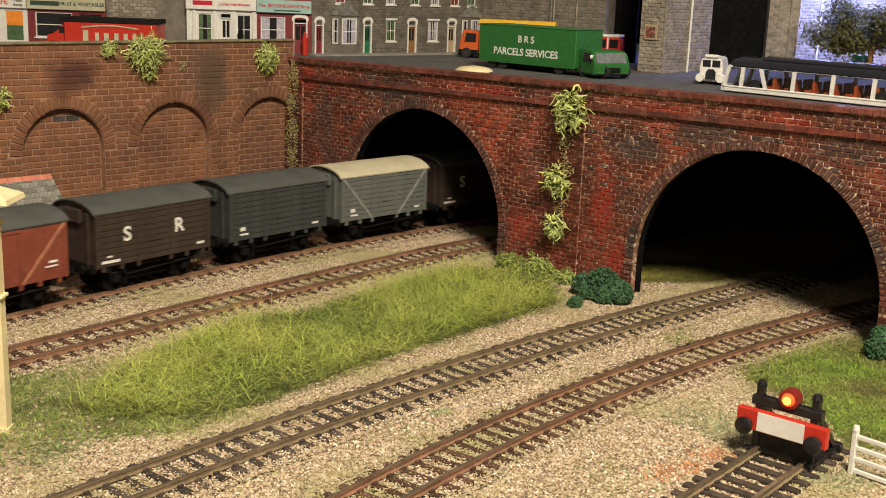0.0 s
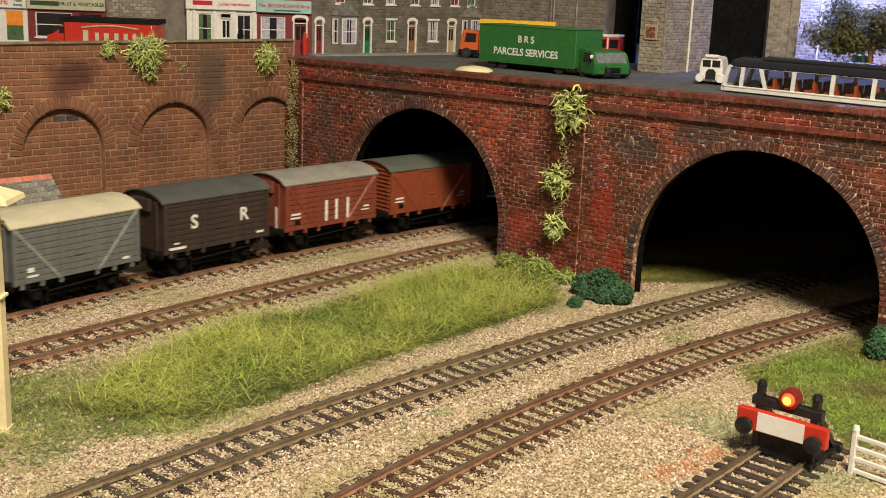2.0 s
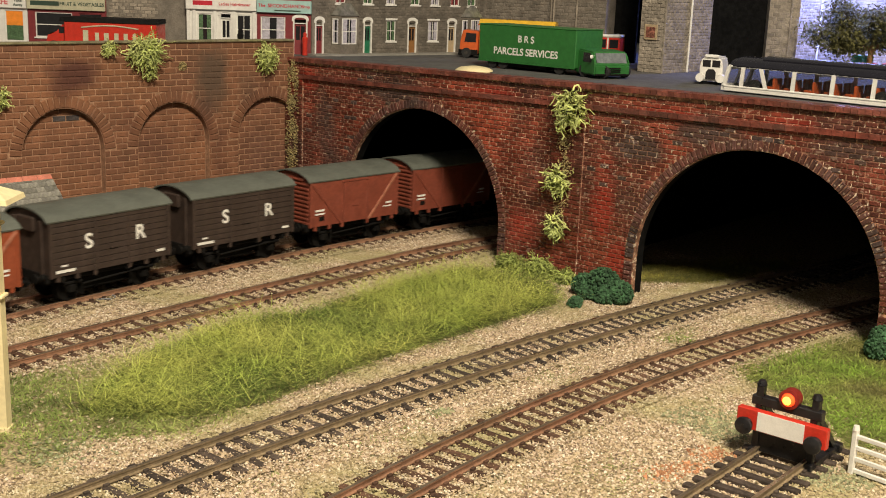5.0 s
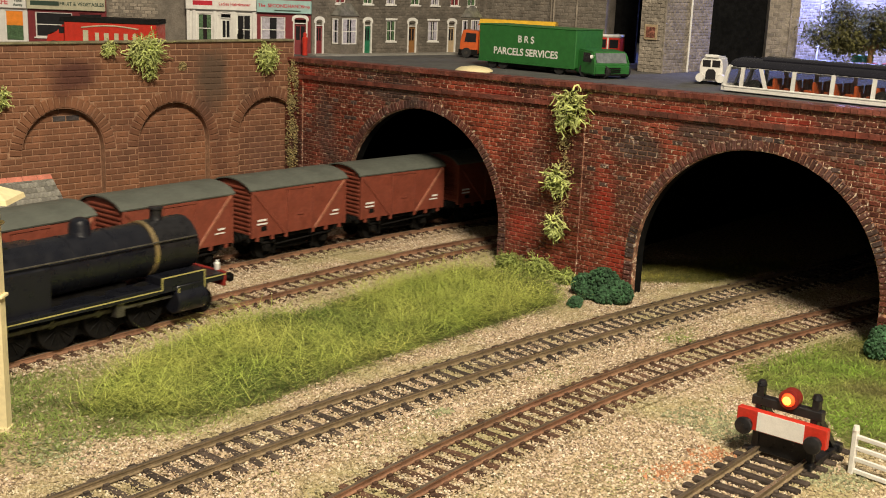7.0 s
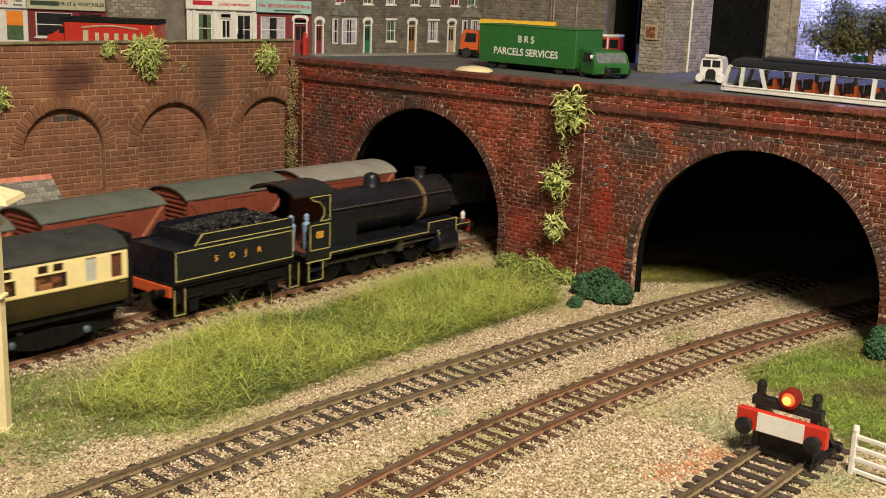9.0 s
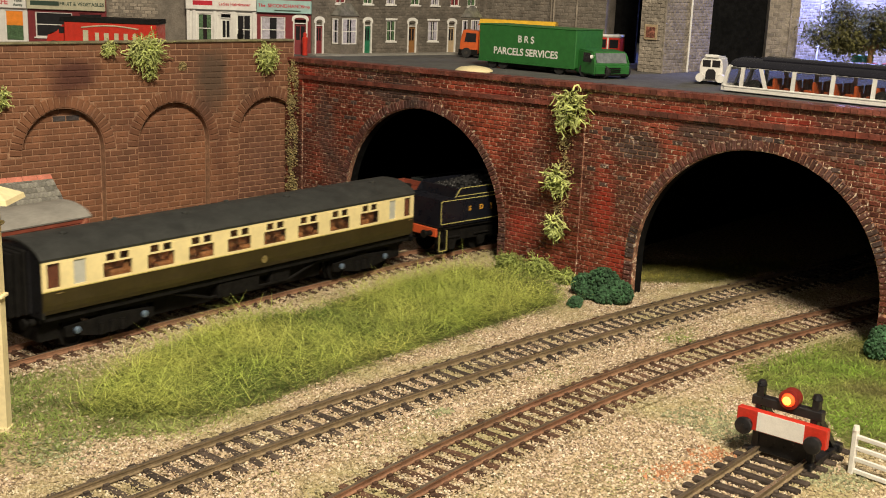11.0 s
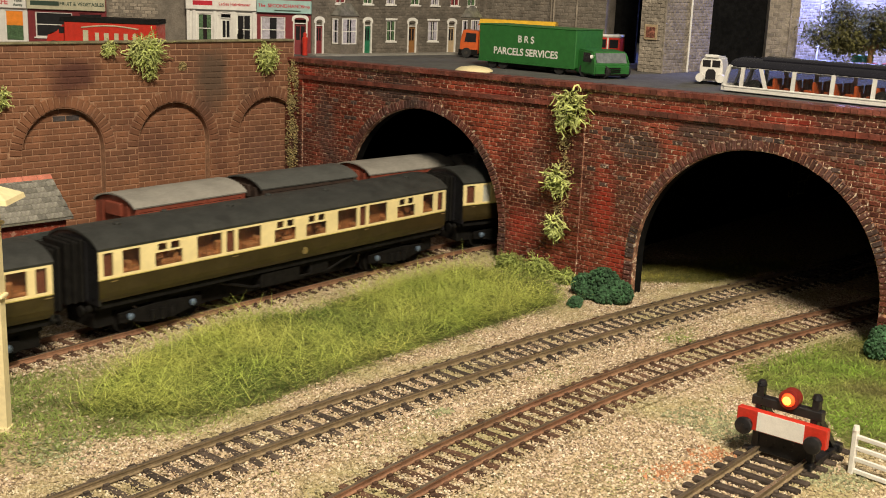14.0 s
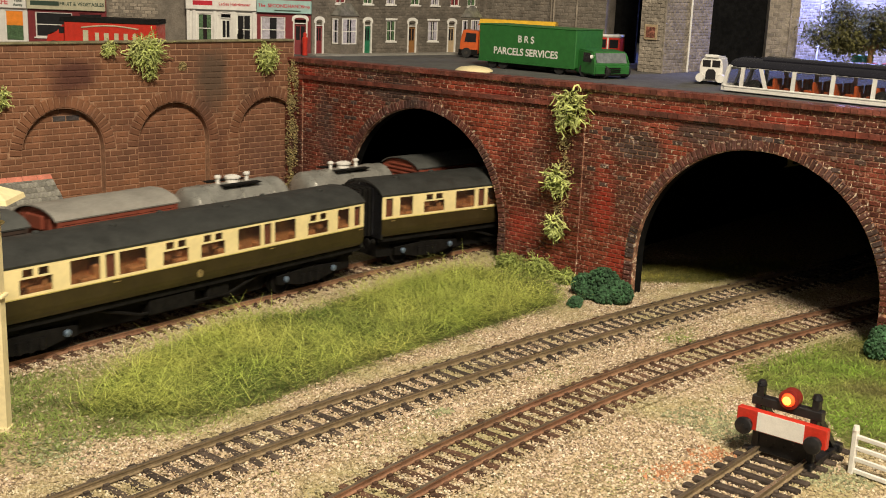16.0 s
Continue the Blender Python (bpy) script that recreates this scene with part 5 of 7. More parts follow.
def clump(name, at, sx, sy, sz, n, material, label, category, seed, thick=0.44, length=0.75):
    """Wiry growth: many bent strands from the middle of an uneven ellipsoid."""
    r = random.Random(seed)
    V, F = [], []
    for k in range(n):
        a, u = r.uniform(0, 6.283), r.uniform(-1, 1)
        d = Vector((math.cos(a) * math.sqrt(1 - u * u), math.sin(a) * math.sqrt(1 - u * u), u))
        q = r.random() ** 0.5
        p = Vector((d.x * sx * q, d.y * sy * q, d.z * sz * q)) * 0.62
        L = r.uniform(0.5, 1.0) * length * min(sx, sz)
        dirn = (d + Vector((r.uniform(-1, 1), r.uniform(-1, 1), r.uniform(-1, 1))) * 0.9).normalized()
        side = dirn.orthogonal().normalized()
        up = dirn.cross(side)
        base = len(V)
        for i in range(6):
            f = i / 5
            w = thick * (1 - 0.4 * f)
            for j in range(3):
                ang = j * 2.094
                o = p + (side * math.cos(ang) + up * math.sin(ang)) * w
                V.append((o.x * MM, o.y * MM, o.z * MM))
            dirn = (dirn + Vector((r.uniform(-1, 1), r.uniform(-1, 1), r.uniform(-1, 0.6))) * 1.2).normalized()
            p = p + dirn * L / 4
        for i in range(5):
            for j in range(3):
                F.append((base + i * 3 + j, base + i * 3 + (j + 1) % 3, base + (i + 1) * 3 + (j + 1) % 3, base + (i + 1) * 3 + j))
        F.append((base + 15, base + 16, base + 17))
    me = bpy.data.meshes.new(name)
    me.from_pydata(V, [], F)
    me.materials.append(material)
    ob = new(name, me)
    ob.matrix_basis = at
    return tagged(ob, label=label, category=category, group="wall plants" if category == "plant" else "")


def bpos(u, y, z):
    x, yy = bw(u, y)
    return mmpose(x, yy, z, 0, 0, -41.43)


def rpos(x, y, z):
    a, b = rwp(x, y)
    return mmpose(a, b, z, 0, 0, 46.35)


IV = "wiry pale green creeper hanging on the brick wall"
clump("creeper", bpos(90.5, -5, 88), 12, 5, 16, 170, M["ivy"], IV, "plant", 1, 0.62, 0.9)
clump("creeper", bpos(84.2, -4.5, 49), 9.5, 4.5, 11, 110, M["ivy"], IV, "plant", 2, 0.58, 0.85)
clump("creeper", bpos(84.2, -4.5, 23.5), 8, 4.5, 10, 95, M["ivy"], IV, "plant", 3, 0.58, 0.9)
clump("creeper", rpos(-110, -3, 105), 15, 6, 13, 430, M["ivy"], IV, "plant", 4)
clump("creeper", rpos(-107, -3, 93), 6, 4, 6, 80, M["ivy"], IV, "plant", 14)
clump("creeper", rpos(-133, -2.5, 107), 6.5, 3, 6, 90, M["ivy"], IV, "plant", 5)
clump("creeper", rpos(-21, -3, 100), 10, 5, 13, 270, M["ivy"], IV, "plant", 6)
clump("creeper", rpos(-199, -3, 82), 6, 4, 12, 120, M["ivy"], IV, "plant", 7)
clump("moss", rpos(-83, 0.2, 95), 5, 0.8, 5, 150, M["moss"], "thin moss tuft on the brown brick wall", "moss", 8, 0.3, 0.3)


def moss_sheet(at, w, h, n, seed):
    """Small pointed flakes on a face towards -y."""
    r = random.Random(seed)
    V, F = [], []
    for k in range(n):
        x, z = r.gauss(0, w * 0.3), r.uniform(-h / 2, h / 2)
        if abs(x) > w / 2 or math.sin(z * 0.35 + seed) + math.sin(x * 0.7 + z * 0.16) < r.uniform(-1.9, 0.6):
            continue
        b = len(V)
        a0, q = r.uniform(0, 6.283), r.uniform(0.22, 0.55)
        V += [((x + q * math.cos(a0 + 1.571 * i)) * MM, 0.3 * MM, (z + q * math.sin(a0 + 1.571 * i)) * MM) for i in range(4)]
        V.append(((x + r.uniform(-0.5, 0.5)) * MM, -r.uniform(0.3, 0.9) * MM, (z + r.uniform(-0.6, 0.3)) * MM))
        F += [(b + i, b + (i + 1) % 4, b + 4) for i in range(4)]
    me = bpy.data.meshes.new("moss")
    me.from_pydata(V, [], F)
    me.materials.append(M["moss"])
    ob = new("moss", me)
    ob.matrix_basis = at
    return tagged(ob, label="brown-green moss clinging to the brick pilaster", category="moss")


moss_sheet(bpos(UL + 8, -1.8, 50), 13, 96, 2600, 1)
moss_sheet(bpos(85.5, -1.8, 55), 11, 62, 1100, 2)
(bx0, by0), (bx1, by1), (bx2, by2) = (36.5, 585.7), (51.4, 575.0), (63.8, 564.3)
for k, (x, y, sx, sz) in enumerate(((bx0, by0, 14, 8), (bx1, by1, 15, 8.5), (bx2, by2, 8, 6))):
    clump("bush", mmpose(x, y + 6, sz * 0.55, 0, 0, -41), sx, 7, sz, 480, M["foam_mid"], "wiry olive-green bush at the foot of the pier", "bush", 40 + k, 0.38)


def foam_bush(at, blobs, seed):
    r = random.Random(seed)
    bm = bmesh.new()
    for x, y, z, s in blobs:
        for k in range(int(44 * s)):
            a, u = r.uniform(0, 6.283), r.uniform(-0.4, 1)
            c = math.sqrt(max(0, 1 - u * u))
            m = Matrix.LocRotScale((x + s * c * math.cos(a), y + s * c * math.sin(a), max(0.6, z + s * u)), Euler((r.random() * 6, r.random() * 6, 0)), (r.uniform(0.45, 1.1), r.uniform(0.45, 1.0), r.uniform(0.4, 0.95)))
            bmesh.ops.create_icosphere(bm, subdivisions=1, radius=1.0, matrix=m)
        bmesh.ops.create_icosphere(bm, subdivisions=2, radius=s * 0.93, matrix=Matrix.Translation((x, y, max(z, 0.2))))
    for v in bm.verts:
        v.co += Vector((r.uniform(-0.22, 0.22), r.uniform(-0.22, 0.22), r.uniform(-0.22, 0.22)))
    ob = part("bush", bm, M["foam_dark"], at=at)
    return tagged(ob, label="dense dark green foam bush on the ballast", category="bush")


hx, hy = (79.0, 534.8)
foam_bush(mmpose(hx, hy + 8, 0, 0, 0, -41), ((-10, 0, 5, 6), (0, 2, 7, 8.5), (11, 0, 5, 6.5), (-4, -5, 3, 4.5), (6, -5, 3, 4.5)), 3)
hx, hy = (64.4, 523.0)
foam_bush(mmpose(hx, hy + 3, 0), ((0, 0, 2, 3.2), (1.5, 1, 3, 2.2)), 4)
hx, hy = (188.4, 457.3)
foam_bush(mmpose(hx, hy + 5, 0), ((0, 0, 5, 6), (1, 1, 10, 5), (7, 0, 5, 6)), 5)

def dab(px, py, rad, n, material, label):
    a, d = rs.uniform(0, 6.283, n), rs.uniform(0, 1, n) ** 0.7 * rad
    stones("ballast", px + np.cos(a) * d, py + np.sin(a) * d * 0.8, 0.4, 0.9, 0.3, 0.9, material, label)


M["rust_scatter"] = mat("rust_scatter", (0.42, 0.20, 0.10), 0.9, var=0.2, bump=0.2, island=0.4)
M["green_scatter"] = mat("green_scatter", (0.26, 0.27, 0.15), 0.9, var=0.2, bump=0.2, island=0.4)
for p_, rad, n_ in (((92.5, 352.6), 9, 150), ((72.6, 336.5), 8, 90), ((81.8, 341.7), 7, 70)):
    dab(p_[0], p_[1], rad, n_, M["rust_scatter"], "rust-orange chippings spilt among the ballast")
for p_, rad, n_ in (((97.6, 384.6), 16, 420), ((104.8, 372.2), 12, 300), ((129.1, 337.4), 12, 320), ((0.4, 382.8), 6, 120), ((-117.6, 336.4), 18, 200)):
    dab(p_[0], p_[1], rad, n_, M["green_scatter"], "grey-green scatter among the ballast")

# fibre loop lying by the track
bm = bmesh.new()
hx, hy = (-156.6, 507.9)
tube(bm, [(4.0 * math.cos(a * 0.35), 4.0 * math.sin(a * 0.35), 1.6 + 0.35 * math.sin(a)) for a in range(17)], 0.35, 6)
ob = part("wire_coil", bm, mat("coil_grey", (0.22, 0.23, 0.25), 0.5, var=0.2), at=mmpose(hx, hy, 0))
tagged(ob, label="small grey coil of wire beside the rails", category="wire")

bm = bmesh.new()
hx, hy = (-108.0, 463.3)
tube(bm, [(0, 0, 0), (0.4, 0, 3.2), (1.8, 0, 4.4), (2.6, 0, 3.4)], 0.3, 6)
tube(bm, [(0.4, 0, 3.2), (-0.9, 0.4, 3.9)], 0.25, 6)
tagged(part("wire_end", bm, bpy.data.materials["coil_grey"], at=mmpose(hx, hy, 0)), label="bent grey wire end standing by the sleepers", category="wire")

# ---- lineside things ----
post = root("signal_post", mmpose(-144.0, 351.7, 0), "cream-painted wooden signal post with a cap", "post")
bm = bmesh.new()
prism(bm, [(-2.6, -2.6), (2.6, -2.6), (2.6, 2.6), (-2.6, 2.6)], 0, 1.5, "z")
v0 = [(-2.2, -2.2), (2.0, -2.2), (2.0, 2.2), (-2.2, 2.2)]
a = [bm.verts.new((*p, 0.0)) for p in v0]
b = [bm.verts.new((p[0] * 0.92, p[1] * 0.92, 78.0)) for p in v0]
bm.faces.new(a), bm.faces.new(b)
for i in range(4):
    bm.faces.new((a[i], a[(i + 1) % 4], b[(i + 1) % 4], b[i]))
part("shaft", bm, M["cream"], post)
bm = bmesh.new()
c4 = [bm.verts.new(p) for p in ((-8, -8, 78), (8, -8, 78), (8, 8, 78), (-8, 8, 78), (-7.6, -7.6, 79.6), (7.6, -7.6, 79.6), (7.6, 7.6, 79.6), (-7.6, 7.6, 79.6), (0, 0, 83.5))]
bm.faces.new(c4[:4])
for i in range(4):
    bm.faces.new((c4[i], c4[(i + 1) % 4], c4[4 + (i + 1) % 4], c4[4 + i]))
    bm.faces.new((c4[4 + i], c4[4 + (i + 1) % 4], c4[8]))
part("cap", bm, M["cream"], post)
for z in (46.0, 70.0):
    bm = bmesh.new()
    box(bm, -2.9, 2.9, -2.9, 2.9, z, z + 1.2, 0.3)
    part("collar", bm, M["cream"], post)

# lineside hut against the retaining wall: local x along the wall, y to the wall
hut = root("lineside_hut", mmpose(*spot(268.0, -540.0), 0, 0, 0, 45), "small brick hut with a mossy slate roof", "hut")
bm = bmesh.new()
box(bm, -70, -2.5, 2, 42, -7, 25.8)
prism(bm, [(2, 25.8), (42, 25.8), (22, 41.5)], -3.4, -2.5, "x")
part("wall", bm, M["brick_red"], hut)
for side in (0, 1):
    bm = bmesh.new()
    y0, y1, z0, z1 = (-1.5, 22.2, 25.6, 43.4) if side == 0 else (45.5, 21.8, 25.6, 43.4)
    prism(bm, [(y0, z0 - 0.9), (y0, z0), (y1, z1), (y1, z1 - 0.9)], -72, 0.0, "x")
    sl = part("roof_slope", bm, M["slate"], hut)
    if side == 0:
        n = 8
        L = math.hypot(y1 - y0, z1 - z0)
        ang = math.degrees(math.atan2(z1 - z0, y1 - y0))
        bm2 = bmesh.new()
        box(bm2, -2.25, 2.25, 0, L / n * 1.25, 0.0, 0.45)
        me = mesh_of("slate", bm2, M["slate"])
        for k in range(n):
            f = k / n
            for j in range(16):
                piece("slate", me, sl, mmpose(-2.4 - j * 4.6 - (2.3 if k % 2 else 0), y0 + (y1 - y0) * f, z0 + (z1 - z0) * f + 0.3, ang - 2.0, 0, rng.uniform(-1, 1)))
for j in range(9):
    bm = bmesh.new()
    prism(bm, [(20.0, 42.6), (22, 44.8), (24.0, 42.6)], -72 + j * 8.0, -72 + j * 8.0 + 7.8, "x")
    part("ridge_tile", bm, mat("ridge_pink", (0.55, 0.19, 0.13), 0.7, var=0.15) if j == 0 else bpy.data.materials["ridge_pink"], hut)
clump("moss", mmpose(*spot(247, -551), 33.5, 35, 0, 45), 9, 4, 1.2, 300, M["moss"], "green moss patch on the hut's slates", "moss", 50, 0.3, 0.5)

# buffer stop at the end of the siding: local x across the track, y away along it
ex, ey, eh = along("E", 325.0)
stop = root("buffer_stop", mmpose(ex, ey, 0, 0, 0, eh - 90), "black buffer stop with a red and white beam and red lamp", "buffer stop")
bm = bmesh.new()
for x in (-9.5, 9.5):
    box(bm, x - 1.2, x + 1.2, 1.8, 4.6, 1.5, 25, 0.25)
    prism(bm, [(4.0, 21), (4.0, 18), (22, 2), (25, 2)], x - 1.0, x + 1.0, "x")
    box(bm, x - 1.6, x + 1.6, 0, 26, 1.2, 3.4, 0.2)
    cyl(bm, (x, 3.2, 25), (x, 3.2, 26.6), 1.8, 1.2, seg=10)
box(bm, -12, 12, 1.6, 5.0, 18.2, 21.4, 0.3)
box(bm, -12, 12, 22, 25, 1.4, 4.4, 0.3)
box(bm, -10, 10, 2.4, 4.4, 2.0, 11.0, 0.3)
part("frame", bm, M["black"], stop)
bm = bmesh.new()
box(bm, -15.4, 15.4, -1.2, 1.6, 10.2, 17.2, 0.3)
beam = part("beam", bm, M["red_paint"], stop, "red painted buffer beam")
bm = bmesh.new()
box(bm, -8.0, 8.0, -1.5, -1.25, 10.6, 17.0)
part("panel", bm, M["white"], beam, "white centre panel")
for x in (-11.8, 11.8):
    bm = bmesh.new()
    lathe(bm, [(2.4, -1.0), (2.0, -3.0), (3.0, -3.2), (2.8, -4.0), (1.0, -4.6)], at=(x, 0, 11.8), seg=18, axis="y")
    part("buffer", bm, M["black"], stop, "round black buffer", smooth=True)
bm = bmesh.new()
lathe(bm, [(3.0, 4.4), (3.4, 3.4), (3.4, 0.0), (2.3, -0.3), (2.2, 1.0)], at=(1.0, 0.6, 23.2), seg=20, axis="y")
box(bm, -0.4, 2.4, 1.6, 3.2, 19, 21.4)
lamp = part("lamp", bm, mat("lamp_dark_red", (0.22, 0.02, 0.015), 0.4), stop, "red lamp housing", smooth=True)
LENS = bpy.data.materials.new("lens_glow")
LENS.use_nodes = True
_b = LENS.node_tree.nodes["Principled BSDF"]
_b.inputs["Base Color"].default_value = (0.8, 0.12, 0.02, 1)
_b.inputs["Emission Color"].default_value = (1.0, 0.03, 0.006, 1)
_b.inputs["Emission Strength"].default_value = 2.6
bm = bmesh.new()
lathe(bm, [(2.25, 0.2), (2.0, -0.5), (1.1, -1.0), (0.3, -1.1)], at=(1.0, 0.2, 23.2), seg=20, axis="y")
part("lens", bm, LENS, lamp, "glowing red lens", smooth=True)
BULB = bpy.data.materials.new("bulb_glow")
BULB.use_nodes = True
_b = BULB.node_tree.nodes["Principled BSDF"]
_b.inputs["Base Color"].default_value = (0.8, 0.4, 0.1, 1)
_b.inputs["Emission Color"].default_value = (1.0, 0.30, 0.03, 1)
_b.inputs["Emission Strength"].default_value = 5.0
bm = bmesh.new()
lathe(bm, [(1.45, -0.85), (1.2, -1.3), (0.3, -1.5)], at=(0.9, 0.2, 23.1), seg=18, axis="y")
part("bulb", bm, BULB, lamp, "bright orange bulb", smooth=True)

fence = root("white_fence", mmpose(135.3, 342.2, 0, 0, 0, -47), "white-painted four-bar paddock fence", "fence")
for k in range(3):
    bm = bmesh.new()
    x = k * 24.0
    box(bm, x - 0.9, x + 0.9, -0.9, 0.9, -0.5, 15.6, 0.25)
    cyl(bm, (x, 0, 15.4), (x, 0, 17.0), 1.25, 0.9, seg=8)
    part("post", bm, M["white"], fence)
for z in (1.8, 5.8, 9.6, 13.4):
    bm = bmesh.new()
    box(bm, 0, 48.0, -0.55, 0.5, z - 0.75, z + 0.75, 0.2)
    part("bar", bm, M["white"], fence)

# ---- the street above ----
M["brs_green"] = mat("lorry_green", (0.030, 0.15, 0.035), 0.4, var=0.1, bump=0.04)
M["trim_maroon"] = mat("trim_maroon", (0.20, 0.03, 0.035), 0.55, var=0.12)
M["door_green"] = mat("door_green", (0.02, 0.16, 0.08), 0.5, var=0.1)
M["door_brown"] = mat("door_brown", (0.25, 0.12, 0.04), 0.5, var=0.12)
M["door_tan"] = mat("door_tan", (0.42, 0.32, 0.2), 0.5, var=0.1)
M["curtain"] = mat("curtain", (0.45, 0.43, 0.5), 0.7, var=0.2, scale=0.6)
M["curtain_green"] = mat("curtain_green", (0.08, 0.15, 0.07), 0.7, var=0.3, scale=0.6)
M["orange_card"] = mat("orange_card", (0.85, 0.27, 0.03), 0.6, var=0.08)
M["sign_cream"] = mat("sign_cream", (0.50, 0.48, 0.34), 0.5, var=0.08)
M["sign_teal"] = mat("sign_teal", (0.33, 0.52, 0.5), 0.5, var=0.08)
M["sign_ink"] = mat("sign_ink", (0.04, 0.07, 0.05), 0.5, var=0.1)
M["sign_red"] = mat("sign_red", (0.5, 0.02, 0.04), 0.5, var=0.1)
M["orange_paint"] = mat("orange_paint", (0.58, 0.11, 0.025), 0.4, var=0.1, bump=0.04)
M["yellow_paint"] = mat("yellow_paint", (0.75, 0.45, 0.04), 0.4, var=0.1, bump=0.04)
M["tyre"] = mat("tyre", (0.02, 0.02, 0.02), 0.8, var=0.2)


def stone_face(parent, x0, x1, z0, z1, y, w, h, material, holes=()):
    """Coursed stone blocks on a face, in one mesh, left open at holes (x0, x1, z0, z1)."""
    items = []
    z, row = z0 + h / 2, 0
    r = random.Random(int(x0 * 7 + z0))
    while z < z1:
        x = x0 + (w / 2 if row % 2 else w)
        x -= w / 2
        while x < x1:
            ww = w * r.uniform(0.75, 1.0)
            if not any(a - ww / 2 < x < b + ww / 2 and c - h / 2 < z < d + h / 2 for a, b, c, d in holes) and x - ww / 2 >= x0 - 0.3 and x + ww / 2 <= x1 + 0.3:
                items.append((x, z, ww - 0.25, h - 0.25, r.uniform(0.15, 0.35), y, 0))
            x += w
        z += h
        row += 1
    brick_joined("stonework", items, material, parent)


def facade_core(parent, x0, x1, z0, z1, depth, holes, material):
    """A wall with real openings: strips between the holes' edges."""
    xs = sorted({x0, x1, *[h[0] for h in holes], *[h[1] for h in holes]})
    bm = bmesh.new()
    for a, b in zip(xs, xs[1:]):
        mid = (a + b) / 2
        cuts = sorted((h[2], h[3]) for h in holes if h[0] <= mid <= h[1])
        z = z0
        for c, d in cuts:
            if c > z:
                box(bm, a, b, 0, 2.0, z, c)
            z = max(z, d)
        if z1 > z:
            box(bm, a, b, 0, 2.0, z, z1)
    part("wall", bm, material, parent)


def ring_frame(bm, x0, x1, z0, z1, y0, y1, t):
    """A rectangular frame in one piece."""
    outer, inner = ((x0, z0), (x1, z0), (x1, z1), (x0, z1)), ((x0 + t, z0 + t), (x1 - t, z0 + t), (x1 - t, z1 - t), (x0 + t, z1 - t))
    va, vb = ([[bm.verts.new((x, y, z)) for x, z in loop] for loop in (outer, inner)] for y in (y0, y1))
    for i in range(4):
        k = (i + 1) % 4
        bm.faces.new((va[0][i], va[0][k], va[1][k], va[1][i]))
        bm.faces.new((vb[0][i], vb[0][k], vb[1][k], vb[1][i]))
        bm.faces.new((va[0][i], va[0][k], vb[0][k], vb[0][i]))
        bm.faces.new((va[1][i], va[1][k], vb[1][k], vb[1][i]))


def window_unit(parent, x0, x1, z0, z1, material, curtain=None, bars=1, y=0.6, sill=True, at=None):
    bm = bmesh.new()
    t = 0.8
    ring_frame(bm, x0, x1, z0, z1, y, y + 0.8, t)
    w = part("window", bm, material, parent, at=at)
    bm = bmesh.new()
    box(bm, x0 + t, x1 - t, y + 0.05, y + 0.8, (z0 + z1) / 2 - 0.3, (z0 + z1) / 2 + 0.3)
    part("glazing_bar", bm, material, w)
    for k in range(bars):
        x = x0 + (x1 - x0) * (k + 1) / (bars + 1)
        bm = bmesh.new()
        box(bm, x - 0.2, x + 0.2, y + 0.1, y + 0.8, z0 + t, z1 - t)
        part("glazing_bar", bm, material, w)
    bm = bmesh.new()
    box(bm, x0, x1, y + 0.5, y + 0.7, z0, z1)
    part("pane", bm, M["glass_dark"], w)
    if curtain is not None:
        for a, b in ((x0 + t, x0 + (x1 - x0) * 0.36), (x1 - (x1 - x0) * 0.36, x1 - t)):
            bm = bmesh.new()
            box(bm, a, b, y + 0.3, y + 0.5, z0 + t, z1 - t)
            part("curtain", bm, curtain, w)
    if sill:
        bm = bmesh.new()
        box(bm, x0 - 1, x1 + 1, -0.9, y, z0 - 1.2, z0, 0.15)
        part("sill", bm, M["white"], w)
    return w


def door_unit(parent, x0, x1, z0, z1, material):
    bm = bmesh.new()
    box(bm, x0 + 0.5, x1 - 0.5, 0.8, 1.4, z0, z1 - 3.0)
    d = part("door", bm, material, parent)
    bm = bmesh.new()
    xm = (x0 + x1) / 2
    for a, b in ((x0 + 1.6, xm - 0.4), (xm + 0.4, x1 - 1.6)):
        box(bm, a, b, 0.7, 0.85, z0 + 11, z1 - 5)
    part("pane", bm, M["glass_dark"], d)
    bm = bmesh.new()
    for a in ((x0 - 0.6, x0 + 0.5, z0, z1), (x1 - 0.5, x1 + 0.6, z0, z1), (x0, x1, z1 - 3.2, z1 - 2.6)):
        box(bm, a[0], a[1], -0.5, 1.2, a[2], a[3])
    prism(bm, [(x0 - 1.4, z1 - 1.0)] + [(xm + (x1 - x0 + 2.8) / 2 * math.cos(math.pi * (1 - k / 8)), z1 + 1.0 + 3.0 * math.sin(math.pi * (1 - k / 8))) for k in range(9)] + [(x1 + 1.4, z1 - 1.0)] + [(xm + (x1 - x0) / 2 * math.cos(math.pi * k / 8), z1 - 1.0 + 2.6 * math.sin(math.pi * k / 8)) for k in range(9)], -0.6, 0.4, "y")
    part("surround", bm, M["white"], d)
    return d


